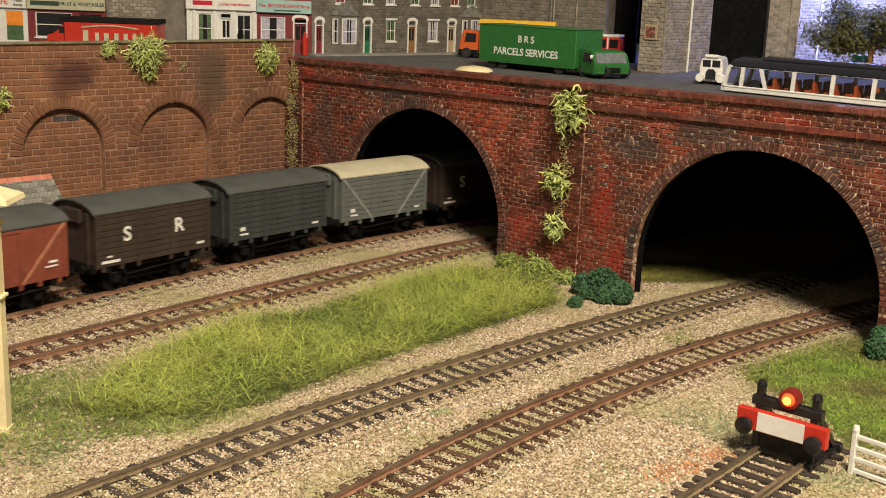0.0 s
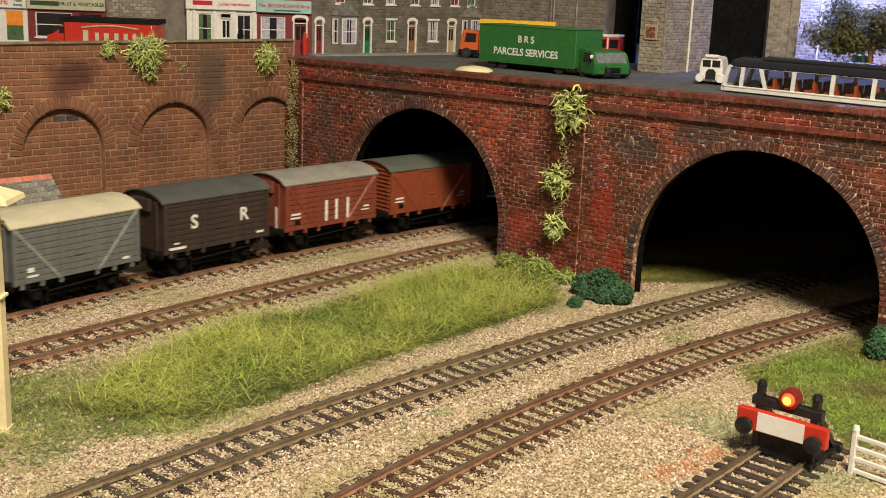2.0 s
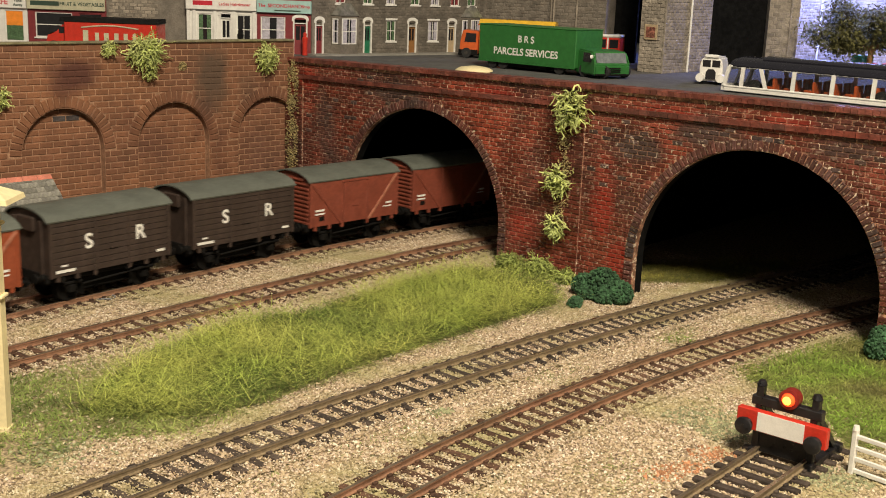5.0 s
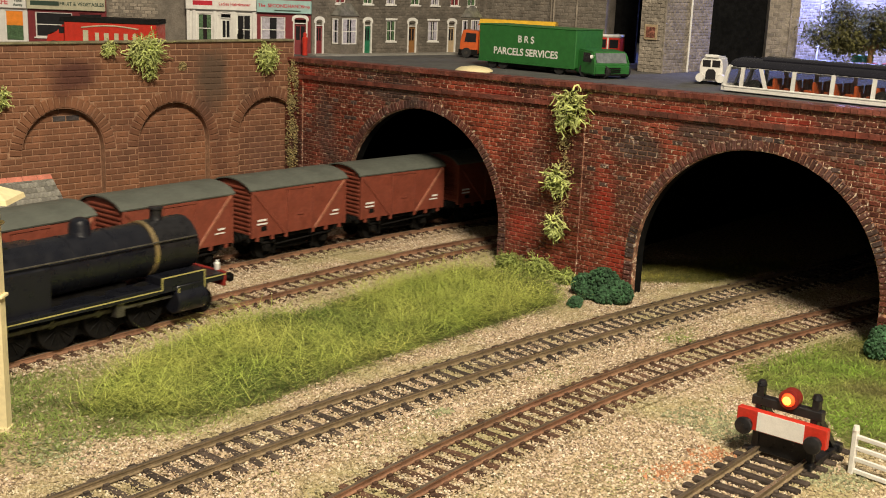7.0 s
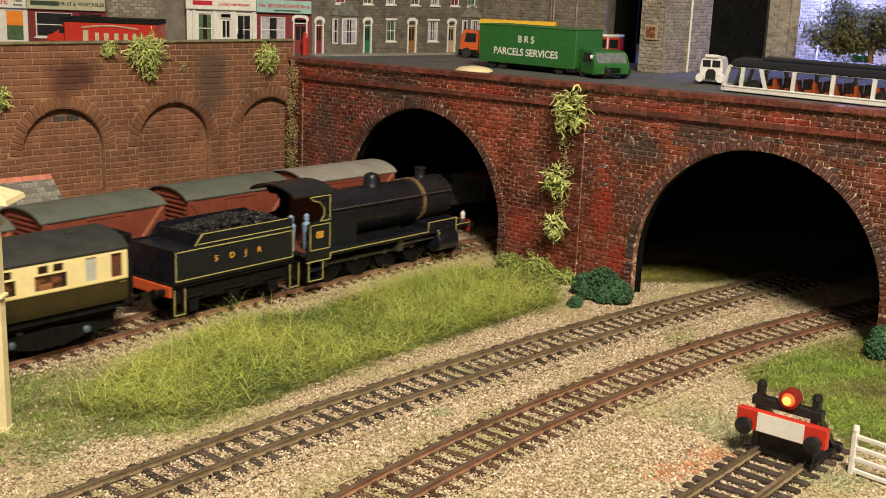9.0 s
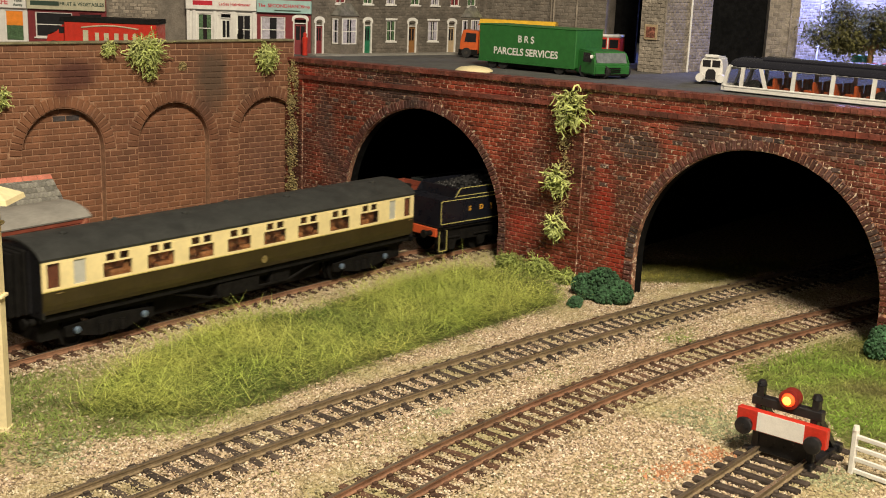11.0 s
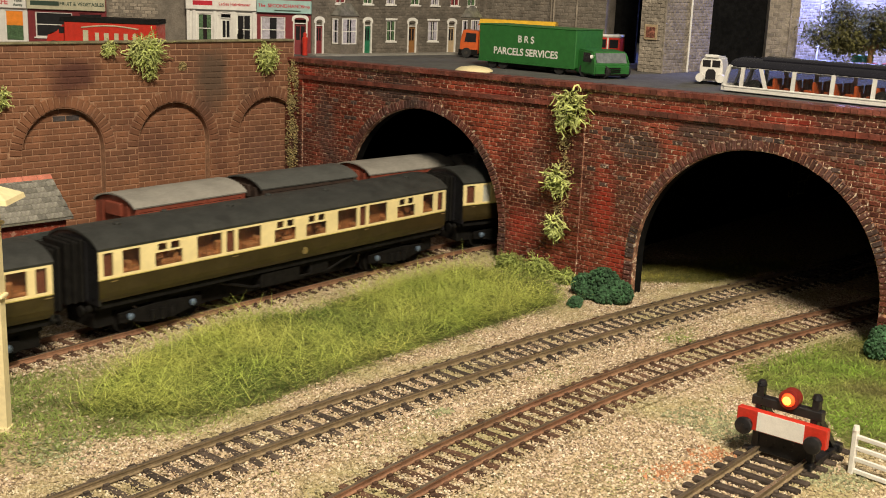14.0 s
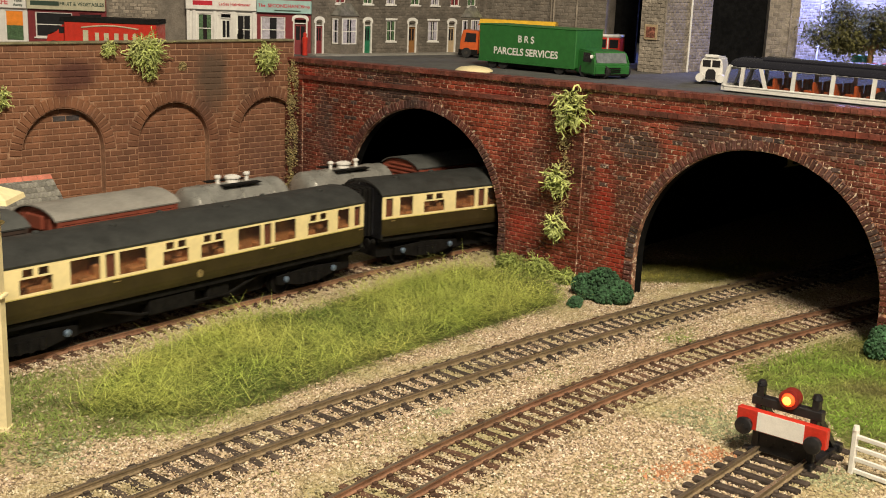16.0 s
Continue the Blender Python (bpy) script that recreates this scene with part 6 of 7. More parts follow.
# terrace
terr = root("terrace_house", mmpose(-105.7, 883.6, STREET, 0, 0, 38.6), "grey stone terraced houses with coloured doors", "house")
TH_ = [("door", 1.5, 8.2, 0, 25.5, M["trim_maroon"]), ("door", 46.5, 53.4, 0, 25.5, M["door_green"]), ("door", 90.0, 98.0, 0, 25.5, M["door_brown"]), ("door", 131.5, 139.3, 0, 25.5, M["door_tan"]),
       ("win", 68.5, 77.5, 10.5, 27.0, None), ("win", 110.5, 121.0, 10.5, 27.0, None)]
UPW = [("win", x - 4.5, x + 4.5, 39.5, 56, None) for x in (24, 50, 72, 96.5, 117, 138, 156)]
holes = [(a[1], a[2], a[3], a[4]) for a in TH_ + UPW]
facade_core(terr, -1.5, 172, 0, 75, 2, holes, M["stone_dark"])
stone_face(terr, -1.5, 172, 0, 75, 0, 5.2, 2.2, M["stone_dark"], holes)
CURTAINS = [M["curtain_green"], M["curtain"], M["trim_maroon"], M["curtain_green"], M["curtain"]]
k_curtain = 0
for k_, x0, x1, z0, z1, m_ in TH_ + UPW:
    if k_ == "door":
        door_unit(terr, x0, x1, z0, z1, m_)
    else:
        window_unit(terr, x0, x1, z0, z1, M["white"], CURTAINS[k_curtain % 5])
        k_curtain += 1
        bm = bmesh.new()
        box(bm, x0 - 1.2, x1 + 1.2, -0.7, 0.3, z1, z1 + 1.6, 0.2)
        part("lintel", bm, M["white"], terr)
for x0, x1 in ((15.5, 41.0), (145.0, 167.0)):
    bm = bmesh.new()
    p5 = [(x0, 0.0), (x0 + 4.5, -6.5), (x1 - 4.5, -6.5), (x1, 0.0)]
    prism(bm, p5, 0, 8.5, "z")
    bay = part("bay", bm, M["stone_dark"], terr)
    bm = bmesh.new()
    prism(bm, p5, 28.5, 30.5, "z")
    part("bay_head", bm, M["stone_dark"], bay)
    for a, b, c_, d_ in ((x0, x0 + 1.5, -1.5, 0.0), (x1 - 1.5, x1, -1.5, 0.0), (x0 + 3.2, x0 + 6.0, -6.3, -4.0), (x1 - 6.0, x1 - 3.2, -6.3, -4.0)):
        bm = bmesh.new()
        box(bm, a, b, c_, d_, 8.5, 28.5, 0.1)
        part("mullion", bm, M["stone_dark"], bay)
    window_unit(terr, x0 + 6.0, x1 - 6.0, 8.6, 28.4, M["white"], M["curtain"], y=-6.7, sill=False)
    window_unit(terr, -2.9, 2.9, 8.9, 28.1, M["white"], M["curtain"], bars=0, y=0, sill=False, at=mmpose(x0 + 1.9, -3.7, 0, 0, 0, -55.3))
    window_unit(terr, -2.9, 2.9, 8.9, 28.1, M["white"], M["curtain"], bars=0, y=0, sill=False, at=mmpose(x1 - 1.9, -3.7, 0, 0, 0, 55.3))
    bm = bmesh.new()
    a0 = [bm.verts.new((*p, 30.5)) for p in ((x0 - 1, 0.3), (x0 + 4, -7.5), (x1 - 4, -7.5), (x1 + 1, 0.3))]
    a1 = [bm.verts.new((*p, 40.0)) for p in ((x0 + 7, 0.3), (x0 + 9, -0.6), (x1 - 9, -0.6), (x1 - 7, 0.3))]
    bm.faces.new(a0), bm.faces.new(a1)
    for i in range(4):
        bm.faces.new((a0[i], a0[(i + 1) % 4], a1[(i + 1) % 4], a1[i]))
    part("bay_roof", bm, M["slate"], bay)
bm = bmesh.new()
box(bm, -1.5, 172, 2.0, 60, 0, 75)
part("body", bm, M["stone_dark"], terr)
c38, s38 = math.cos(radians(38.6)), math.sin(radians(38.6))
slab("pavement", [(-105.7 + u * c38 - v * s38, 883.6 + u * s38 + v * c38) for u, v in ((-6, -13), (190, -13), (190, 1), (-6, 1))], STREET, STREET + 1.2, M["pavement"], "pale grey pavement in front of the terrace", "pavement")

# shops, frontal; x from the terrace's left end
shop = root("hairdresser_shop", mmpose(-105.7, 884, STREET), "white-painted hairdresser's shop front", "shop")
H1 = [(-89.5, -78.5, 6, 28.5), (-72, -63.5, 0, 28.5), (-59.5, -48.5, 6, 28.5)]
facade_core(shop, -98, -44, 0, 75, 2, H1, M["white"])
for x in (-96.5, -92, -76, -61.5, -46):
    bm = bmesh.new()
    box(bm, x - 1.3, x + 1.3, -1.2, 0, 0, 31, 0.3)
    part("pilaster", bm, M["white"], shop)
window_unit(shop, *H1[0], M["white"], M["curtain_green"], 0)
window_unit(shop, *H1[2], M["white"], None, 1)
door_unit(shop, *H1[1], M["white"])
bm = bmesh.new()
box(bm, -98, -44, -2.6, -0.2, 31.5, 43, 0.3)
sg = part("sign_board", bm, M["white"], shop)
flat_bar(sg, -85, 36.4, 15, 3.4, -2.65, M["sign_red"], "lettering_bar")
lettering("Ladies Hairdresser", 2.3, M["sign_red"], sg, mmpose(-60.5, -2.7, 36.0, 90, 0, 0))
shop = root("secondhand_shop", mmpose(-105.7, 884, STREET), "maroon secondhand shop front with a teal sign", "shop")
H2 = [(-41, -22, 8, 28), (-15.5, -5.5, 0, 26.5)]
facade_core(shop, -43.6, -1.8, 0, 75, 2, H2, M["trim_maroon"])
window_unit(shop, *H2[0], M["white"], M["curtain"], 0)
door_unit(shop, *H2[1], M["trim_maroon"])
bm = bmesh.new()
box(bm, -43.6, -1.8, -2.8, -0.2, 31.0, 40.5, 0.3)
sg = part("sign_board", bm, M["sign_teal"], shop)
lettering("SECONDHAND", 2.7, M["sign_red"], sg, mmpose(-22.0, -2.9, 36.2, 90, 0, 0))
lettering("The", 2.4, M["sign_red"], sg, mmpose(-39.6, -2.9, 36.2, 90, 0, 0))
lettering("Shop", 2.2, M["sign_red"], sg, mmpose(-6.0, -2.9, 36.2, 90, 0, 0))
flat_bar(sg, -20, 32.8, 20, 1.0, -2.85, M["sign_ink"], "lettering_bar")
gable = root("stone_building", mmpose(-105.7, 884, STREET), "grey stone building side between the shops", "building")
bm = bmesh.new()
box(bm, -162, -98.2, 6, 60, 0, 75)
part("wall", bm, M["stone_dark"], gable)
stone_face(gable, -160, -120, 0, 70, 6, 5.6, 2.6, M["stone_grey"])
shop = root("greengrocer_shop", mmpose(-105.7, 884, STREET), "greengrocer's shop with maroon trim and cream sign", "shop")
H3 = [(-214.5, -186, 6, 25), (-181, -163, 8, 25)]
facade_core(shop, -220, -160, 0, 75, 2, H3, M["trim_maroon"])
window_unit(shop, *H3[0], M["white"], None, 0)
window_unit(shop, *H3[1], M["trim_maroon"], None, 0)
bm = bmesh.new()
box(bm, -220, -160, -2.4, -0.2, 27, 37.5, 0.3)
sg = part("sign_board", bm, M["sign_cream"], shop)
lettering("FRUIT & VEGETABLES", 2.6, M["sign_ink"], sg, mmpose(-177.5, -2.5, 31.6, 90, 0, 0))
flat_bar(sg, -206, 31.6, 22, 3.4, -2.5, M["sign_ink"], "lettering_bar")
shop = root("cafe_shop", mmpose(-105.7, 884, STREET), "white cafe front with an orange window blind", "shop")
H4 = [(-237.5, -223.5, 2, 25), (-262, -243, 2, 25)]
facade_core(shop, -285, -220.4, 0, 75, 2, H4, M["white"])
window_unit(shop, *H4[0], M["white"], None, 0)
window_unit(shop, *H4[1], M["white"], None, 0)
bm = bmesh.new()
box(bm, -236.8, -224.2, 0.3, 0.55, 14, 24.6)
part("blind", bm, M["orange_card"], shop)
bm = bmesh.new()
box(bm, -236.8, -224.2, 0.3, 0.55, 3, 14)
part("curtain", bm, M["curtain_green"], shop)
bm = bmesh.new()
box(bm, -285, -220.6, -2.4, -0.2, 27, 37.5, 0.3)
sg = part("sign_board", bm, M["white"], shop)
lettering("CAFE", 4.2, M["sign_red"], sg, mmpose(-241, -2.5, 31.5, 90, 0, 0))
lettering("Take", 2.3, M["sign_ink"], sg, mmpose(-226.6, -2.5, 33.0, 90, 0, 0))
lettering("Away", 2.3, M["sign_ink"], sg, mmpose(-226.6, -2.5, 29.6, 90, 0, 0))

# big stone warehouse and viaduct piers
wh = root("stone_warehouse", mmpose(30, 990, STREET, 0, 0, -33), "tall dark grey stone warehouse with drainpipes", "building")
bm = bmesh.new()
box(bm, -16, 111.7, 0, 30, 0, 120)
part("wall", bm, M["stone_dark"], wh)
stone_face(wh, -16, 111.7, 0, 75, 0, 7.5, 2.7, M["stone_dark"])
for x in (62.5, 65.0, 86):
    bm = bmesh.new()
    cyl(bm, (x, -1.2, 0), (x, -1.2, 118), 0.75, seg=8)
    part("drainpipe", bm, M["stone_grey"], wh)
pier = root("viaduct_pier", mmpose(153.4, 827, STREET, 0, 0, 48), "grey stone viaduct pier with a drainpipe", "pier", "viaduct piers")
bm = bmesh.new()
box(bm, 0, 66, 0.6, 21, 0, 120)
part("core", bm, M["stone_grey"], pier)
stone_face(pier, 0, 66, 0, 75, 0.6, 6.0, 2.4, M["stone_grey"])
bm = bmesh.new()
cyl(bm, (34.2, -0.4, 0), (34.2, -0.4, 118), 0.8, seg=8)
part("drainpipe", bm, M["white"], pier)
bm = bmesh.new()
box(bm, -0.7, 0.8, -0.4, 1.2, 0, 118, 0.2)
part("corner_strip", bm, M["stone_grey"], pier)
end = new("end_face")
end.parent = pier
end.matrix_basis = mmpose(-0.2, 21, 0, 0, 0, -90)
stone_face(end, 0, 20.6, 0, 75, 0.0, 5.0, 2.6, M["stone_grey"])
poster = root("framed_poster", mmpose(153.4, 827, STREET, 0, 0, 48) @ mmpose(-0.8, 11.3, 29, 0, 0, -90), "small framed poster on the stone pier", "poster")
bm = bmesh.new()
box(bm, -5.5, 5.5, -0.6, 0, -5.5, 5.5, 0.2)
part("frame", bm, M["door_tan"], poster)
bm = bmesh.new()
box(bm, -3.8, 3.8, -0.8, -0.5, -3.8, 3.8)
part("print", bm, mat("poster_print", (0.25, 0.1, 0.07), 0.5, var=0.5, scale=0.5, fine=0.9), poster)
pier = root("viaduct_pier", mmpose(254.9, 930, STREET), "grey stone viaduct pier beside the blue-lit wall", "pier", "viaduct piers")
bm = bmesh.new()
box(bm, 0, 24.6, 0.6, 14, 0, 120)
part("core", bm, M["stone_grey"], pier)
stone_face(pier, 0, 12, 0, 75, 0.6, 6.0, 3.2, M["stone_grey"])
stone_face(pier, 13, 24.6, 0, 75, 0.6, 5.2, 2.4, M["stone_grey"])
bm = bmesh.new()
cyl(bm, (17.5, -0.4, 0), (17.5, -0.4, 118), 0.8, seg=8)
part("drainpipe", bm, M["stone_grey"], pier)
blue = root("stone_building", mmpose(200, 1000, STREET), "pale stone building washed by a blue lamp", "building")
bm = bmesh.new()
box(bm, 82, 330, 0.6, 60, 0, 120)
part("wall", bm, M["stone_grey"], blue)
stone_face(blue, 82, 210, 0, 75, 0.6, 6.4, 2.8, M["stone_grey"])
bm = bmesh.new()
cyl(bm, (118.5, -0.4, 0), (118.5, -0.4, 118), 0.9, seg=8)
part("drainpipe", bm, M["white"], blue)
# black sheets put where the street's gaps hold only deep shade
slab("backdrop_wall", [(-900, 1300), (900, 1300), (900, 1320), (-900, 1320)], STREET, 330, M["soot"], "black sheet added for the dark gaps behind the model town", "backdrop")
slab("recess_wall", [(112, 955), (150, 935), (152, 940), (114, 960)], STREET, 215, M["soot"], "black sheet in place of the shade behind the stone pier", "wall")
slab("recess_wall", [(184, 920), (256, 938), (256, 943), (184, 925)], STREET, 215, M["soot"], "black sheet in place of the shade between the viaduct piers", "wall")
# out of view, added to keep light from falling behind the piers
slab("backdrop_roof", [(60, 1010), (290, 1010), (290, 1300), (60, 1300)], 215, 220, M["soot"], "unseen black ceiling added to keep the gaps dark", "ceiling")

# tree: trunk, limbs and many small leaf clumps
tree = root("model_tree", mmpose(330, 905, STREET), "olive-green model tree with an uneven open crown", "tree")
bm = bmesh.new()
cyl(bm, (0, 0, 0), (1, 0, 22), 2.6, 1.8, seg=10)
r = random.Random(9)
tips = []
for k in range(9):
    a = k * 0.7 + r.random()
    p1 = (14 * math.cos(a), 10 * math.sin(a), 30 + r.uniform(-6, 10))
    p2 = (30 * math.cos(a), 20 * math.sin(a), 38 + r.uniform(-14, 22))
    cyl(bm, (1, 0, 18), p1, 1.2, 0.8, seg=6)
    cyl(bm, p1, p2, 0.8, 0.35, seg=6)
    tips += [p1, p2, tuple((p1[i] + p2[i]) / 2 for i in range(3))]
tips.append((-44, 0, 30)), tips.append((-34, -3, 26)), tips.append((-24, 0, 20))
cyl(bm, (-20, 0, 26), (-46, 0, 31), 0.6, 0.3, seg=6)
cyl(bm, (1, 0, 18), (-20, 0, 26), 1.0, 0.6, seg=6)
part("trunk", bm, M["door_brown"], tree)
V, F = [], []
for tx, ty, tz in tips:
    for k in range(620):
        o = Vector((tx + r.gauss(0, 6.5), ty + r.gauss(0, 5), tz + r.gauss(0, 4.6)))
        d1 = Vector((r.uniform(-1, 1), r.uniform(-1, 1), r.uniform(-1, 1))) * r.uniform(0.8, 1.7)
        d2 = d1.orthogonal().normalized() * r.uniform(0.5, 1.1)
        n = len(V)
        V += [tuple((o + q) * MM) for q in (d1, d2, -d1, -d2)]
        F.append((n, n + 1, n + 2, n + 3))
me = bpy.data.meshes.new("crown")
me.from_pydata(V, [], F)
me.materials.append(mat("leaf_olive", (0.12, 0.115, 0.035), 0.8, var=0.3, scale=0.1, bump=0, island=0.5))
ob = new("crown", me)
ob.parent = tree
for k, (x, m_) in enumerate(((345, M["orange_paint"]), (353, M["red_paint"]), (349, M["brs_green"]), (340, M["brs_green"]), (366, M["red_paint"]))):
    bm = bmesh.new()
    z0 = 0 if k in (0, 1, 4) else 6.2
    box(bm, -3.6, 3.6, -3, 3, z0, z0 + 6, 0.3)
    for j in range(2):
        box(bm, -3.8, 3.8, -3.2, 3.2, z0 + 1.4 + j * 2.6, z0 + 2.2 + j * 2.6)
    tagged(part("crate", bm, m_, at=mmpose(x, 960, STREET + 0.02)), label="small painted goods crate on the street", category="crate", group="crates")


# ---- road vehicles ----
def wheels_on(v, xs, half, r, z=None):
    for x in xs:
        for sy in (-1, 1):
            bm = bmesh.new()
            lathe(bm, [(r * 0.5, -1.6), (r * 0.95, -1.6), (r, -1.0), (r, 1.0), (r * 0.95, 1.6), (r * 0.5, 1.6)], seg=18, axis="y")
            w = part("wheel", bm, M["tyre"], v, at=mmpose(x, sy * half, r), smooth=True)
            bm = bmesh.new()
            lathe(bm, [(r * 0.5, sy * 1.2), (r * 0.35, sy * 1.7)], seg=12, axis="y")
            part("hub", bm, M["iron"], w)


lorry = root("delivery_lorry", mmpose(19.9, 829.7, STREET, 0, 0, -42.4) @ mmpose(0, 16, 0), "green articulated parcels lorry with white lettering", "lorry")
bm = bmesh.new()
box(bm, 0, 86.4, -15.5, 15.5, 5.0, 30.4, 0.5)
trailer = part("trailer_body", bm, M["brs_green"], lorry)
bm = bmesh.new()
box(bm, -0.3, 86.7, -15.8, 15.8, 30.2, 31.0, 0.3)
box(bm, -0.3, 86.7, -15.8, -15.4, 4.6, 5.4)
part("edge_trim", bm, M["brs_green"], trailer)
lettering("B R S", 4.8, M["white"], trailer, mmpose(43.3, -15.6, 21.6, 90, 0, 0), "white company letters")
lettering("PARCELS SERVICES", 5.0, M["white"], trailer, mmpose(43.0, -15.6, 12.6, 90, 0, 0), "white company letters")
bm = bmesh.new()
box(bm, 4, 84, -9, 9, 3.4, 5.0)
box(bm, 26, 60, -13, 13, 2.0, 4.6)
part("chassis", bm, M["under"], lorry)
wheels_on(lorry, (12, 22, 72), 12.5, 4.6)
bm = bmesh.new()
prism(bm, [(88, 2.4), (114, 2.4), (114.6, 9), (112.5, 10.2), (109.5, 17.6), (92, 18.6), (88, 17.6)], -13.5, 13.5, "y")
bmesh.ops.bevel(bm, geom=list(bm.edges), offset=0.9, segments=2, affect="EDGES")
cabl = part("cab", bm, M["brs_green"], lorry, smooth=True, at=mmpose(93, 0, 0, 0, 0, -24) @ mmpose(-93, 0, 0))
M["glass_pale"] = mat("windscreen_glass", (0.16, 0.18, 0.19), 0.15, var=0.2, bump=0, spec=0.6)
bm = bmesh.new()
prism(bm, [(98.5, 10.6), (109.6, 10.6), (107.9, 16.4), (99.2, 16.6)], -13.7, 13.7, "y")
part("side_window", bm, M["glass_dark"], cabl)
bm = bmesh.new()
prism(bm, [(113.2, 10.4), (112.6, 10.4), (110.1, 16.8), (110.7, 16.8)], -11.5, 11.5, "y")
part("windscreen", bm, M["glass_pale"], cabl)
bm = bmesh.new()
for z in (4.4, 5.6, 6.8):
    box(bm, 114.2, 115.0, -6, 6, z, z + 0.6)
box(bm, 113.8, 115.0, -13, 13, 2.2, 3.4, 0.3)
part("grille", bm, M["under"], cabl)
bm = bmesh.new()
tube(bm, [(111, -13.4, 14), (112.5, -15.4, 14.6)], 0.25, 5)
lathe(bm, [(0.2, 0), (1.3, 0.3), (0.2, 0.7)], at=(112.5, -15.6, 14.6), seg=10, axis="x")
part("mirror", bm, M["white"], cabl)
wheels_on(lorry, (93, 108), 12.0, 4.6)

bus = root("coach_bus", mmpose(170, 706.5, STREET, 0, 0, -43) @ mmpose(4.5, 5.5, 0), "white glazed touring coach with a black roof", "bus")
L_ = 128.0
bm = bmesh.new()
for sy in (-1, 1):
    box(bm, 1, L_, sy * 15.2 - 0.5, sy * 15.2 + 0.5, -0.6 + 1.4, 4.2, 0.3)
    box(bm, 1, L_, sy * 15.6 - 0.5, sy * 15.6 + 0.5, 3.2, 4.4, 0.3)
    box(bm, 4, L_, sy * 14.8 - 0.4, sy * 14.8 + 0.4, 15.2, 16.4, 0.2)
    for x0, x1 in ((3.5, 1.0), (13, 12.4), (24.5, 28.5), (46, 45.6), (70, 69.6), (94, 93.6), (118, 117.6)):
        prism(bm, [(x0 - 1.2, 15.6), (x0 + 1.2, 15.6), (x1 + 1.2, 4.0), (x1 - 1.2, 4.0)], sy * 15.0 - 0.5, sy * 15.0 + 0.5, "y")
prism(bm, [(-1.0, 1), (1.6, 1), (1.6, 5), (-0.8, 5)], -15, 15, "y")
box(bm, 2.4, 4.4, -14.6, 14.6, 15, 16.4, 0.2)
for y in (-14.2, 0, 14.2):
    prism(bm, [(3.2, 15.6), (4.8, 15.6), (1.0, 4.6), (-0.6, 4.6)], y - 0.7, y + 0.7, "y")
bodyb = part("body", bm, M["white"], bus)
bm = bmesh.new()
prism(bm, arc_roof(0, 0, 15.4, 16.3, 21.6, 0.9, 16), 6, L_, "x")
prism(bm, arc_roof(0, 0, 13.6, 16.3, 20.6, 0.9, 16), 2.5, 6, "x")
prism(bm, arc_roof(0, 0, 9.0, 20.8, 22.8, 0.9, 12), 22, L_ - 20, "x")
part("roof", bm, mat("bus_roof", (0.012, 0.012, 0.018), 0.18, var=0.1, bump=0, spec=0.6), bus, "glossy black arched roof", smooth=True)
for sy in (-1, 1):
    for x0, x1 in ((4, 12.5), (14, 25), (27, 45.5), (47, 69), (71, 93), (95, 117)):
        bm = bmesh.new()
        box(bm, x0, x1, sy * 15.0 - 0.1, sy * 15.0 + 0.1, 4.2, 15.4)
        part("window_pane", bm, PANE, bus)
bm = bmesh.new()
box(bm, 1, L_, -14.6, 14.6, 0.8, 1.8)
part("floor", bm, M["under"], bus)
for k in range(7):
    for y in (-10, -4.4, 4.4, 10):
        bm = bmesh.new()
        x = 31 + k * 12.5
        box(bm, x, x + 1.6, y - 2.3, y + 2.3, 2, 10.4, 0.5)
        box(bm, x - 5, x + 1, y - 2.3, y + 2.3, 2, 5.4, 0.5)
        part("seat", bm, M["orange_paint"], bus, "orange passenger seat")
wheels_on(bus, (20, 98), 12.5, 4.4)

vanw = root("delivery_van", mmpose(170, 745, STREET, 0, 0, -20), "small old white delivery van", "van")
bm = bmesh.new()
prism(bm, [(-7.2, 2.2), (7.2, 2.2), (7.4, 12), (6.0, 17.5), (-6.0, 17.5), (-7.4, 12)], 0, 30, "y")
bmesh.ops.bevel(bm, geom=list(bm.edges), offset=1.0, segments=2, affect="EDGES")
box(bm, -4.6, 4.6, -0.6, 2, 17.4, 19.4, 0.4)
part("body", bm, M["white"], vanw, smooth=True)
bm = bmesh.new()
for sg_ in (-1, 1):
    lathe(bm, [(2.6, -3.5), (2.9, -1), (2.6, 6)], at=(sg_ * 6.6, 0, 4.4), seg=12, axis="y")
part("wing", bm, M["white"], vanw, smooth=True)
bm = bmesh.new()
for sg_ in (-1, 1):
    box(bm, sg_ * 0.5, sg_ * 5.6, -0.3, 0.2, 11.4, 15.8, 0.1)
part("windscreen", bm, M["glass_dark"], vanw)
bm = bmesh.new()
prism(bm, [(-3.2, 3.6), (3.2, 3.6), (3.2, 8), (1.8, 10), (-1.8, 10), (-3.2, 8)], -0.6, 0.2, "y")
part("grille", bm, M["glass_dark"], vanw)
for x in (-6, 6):
    for y in (4, 24):
        bm = bmesh.new()
        lathe(bm, [(2.6, -1), (2.6, 1)], at=(x, y, 2.7), seg=14, axis="x")
        part("wheel", bm, M["tyre"], vanw)

car = root("parked_car", mmpose(16.0, 752, STREET, 0, 0, -42), "cream model saloon car roof beside the parapet", "car")
bm = bmesh.new()
lathe(bm, [(1, 0), (11, 0.1), (12.5, 0.8), (12.8, 1.6)], at=(0, 0, 1.0), seg=20)
for v in bm.verts:
    v.co.y *= 0.62
lathe(bm, [(12.6, 2.6), (12, 3.6), (9, 5.0), (3, 5.8), (0.3, 5.9)], seg=20)
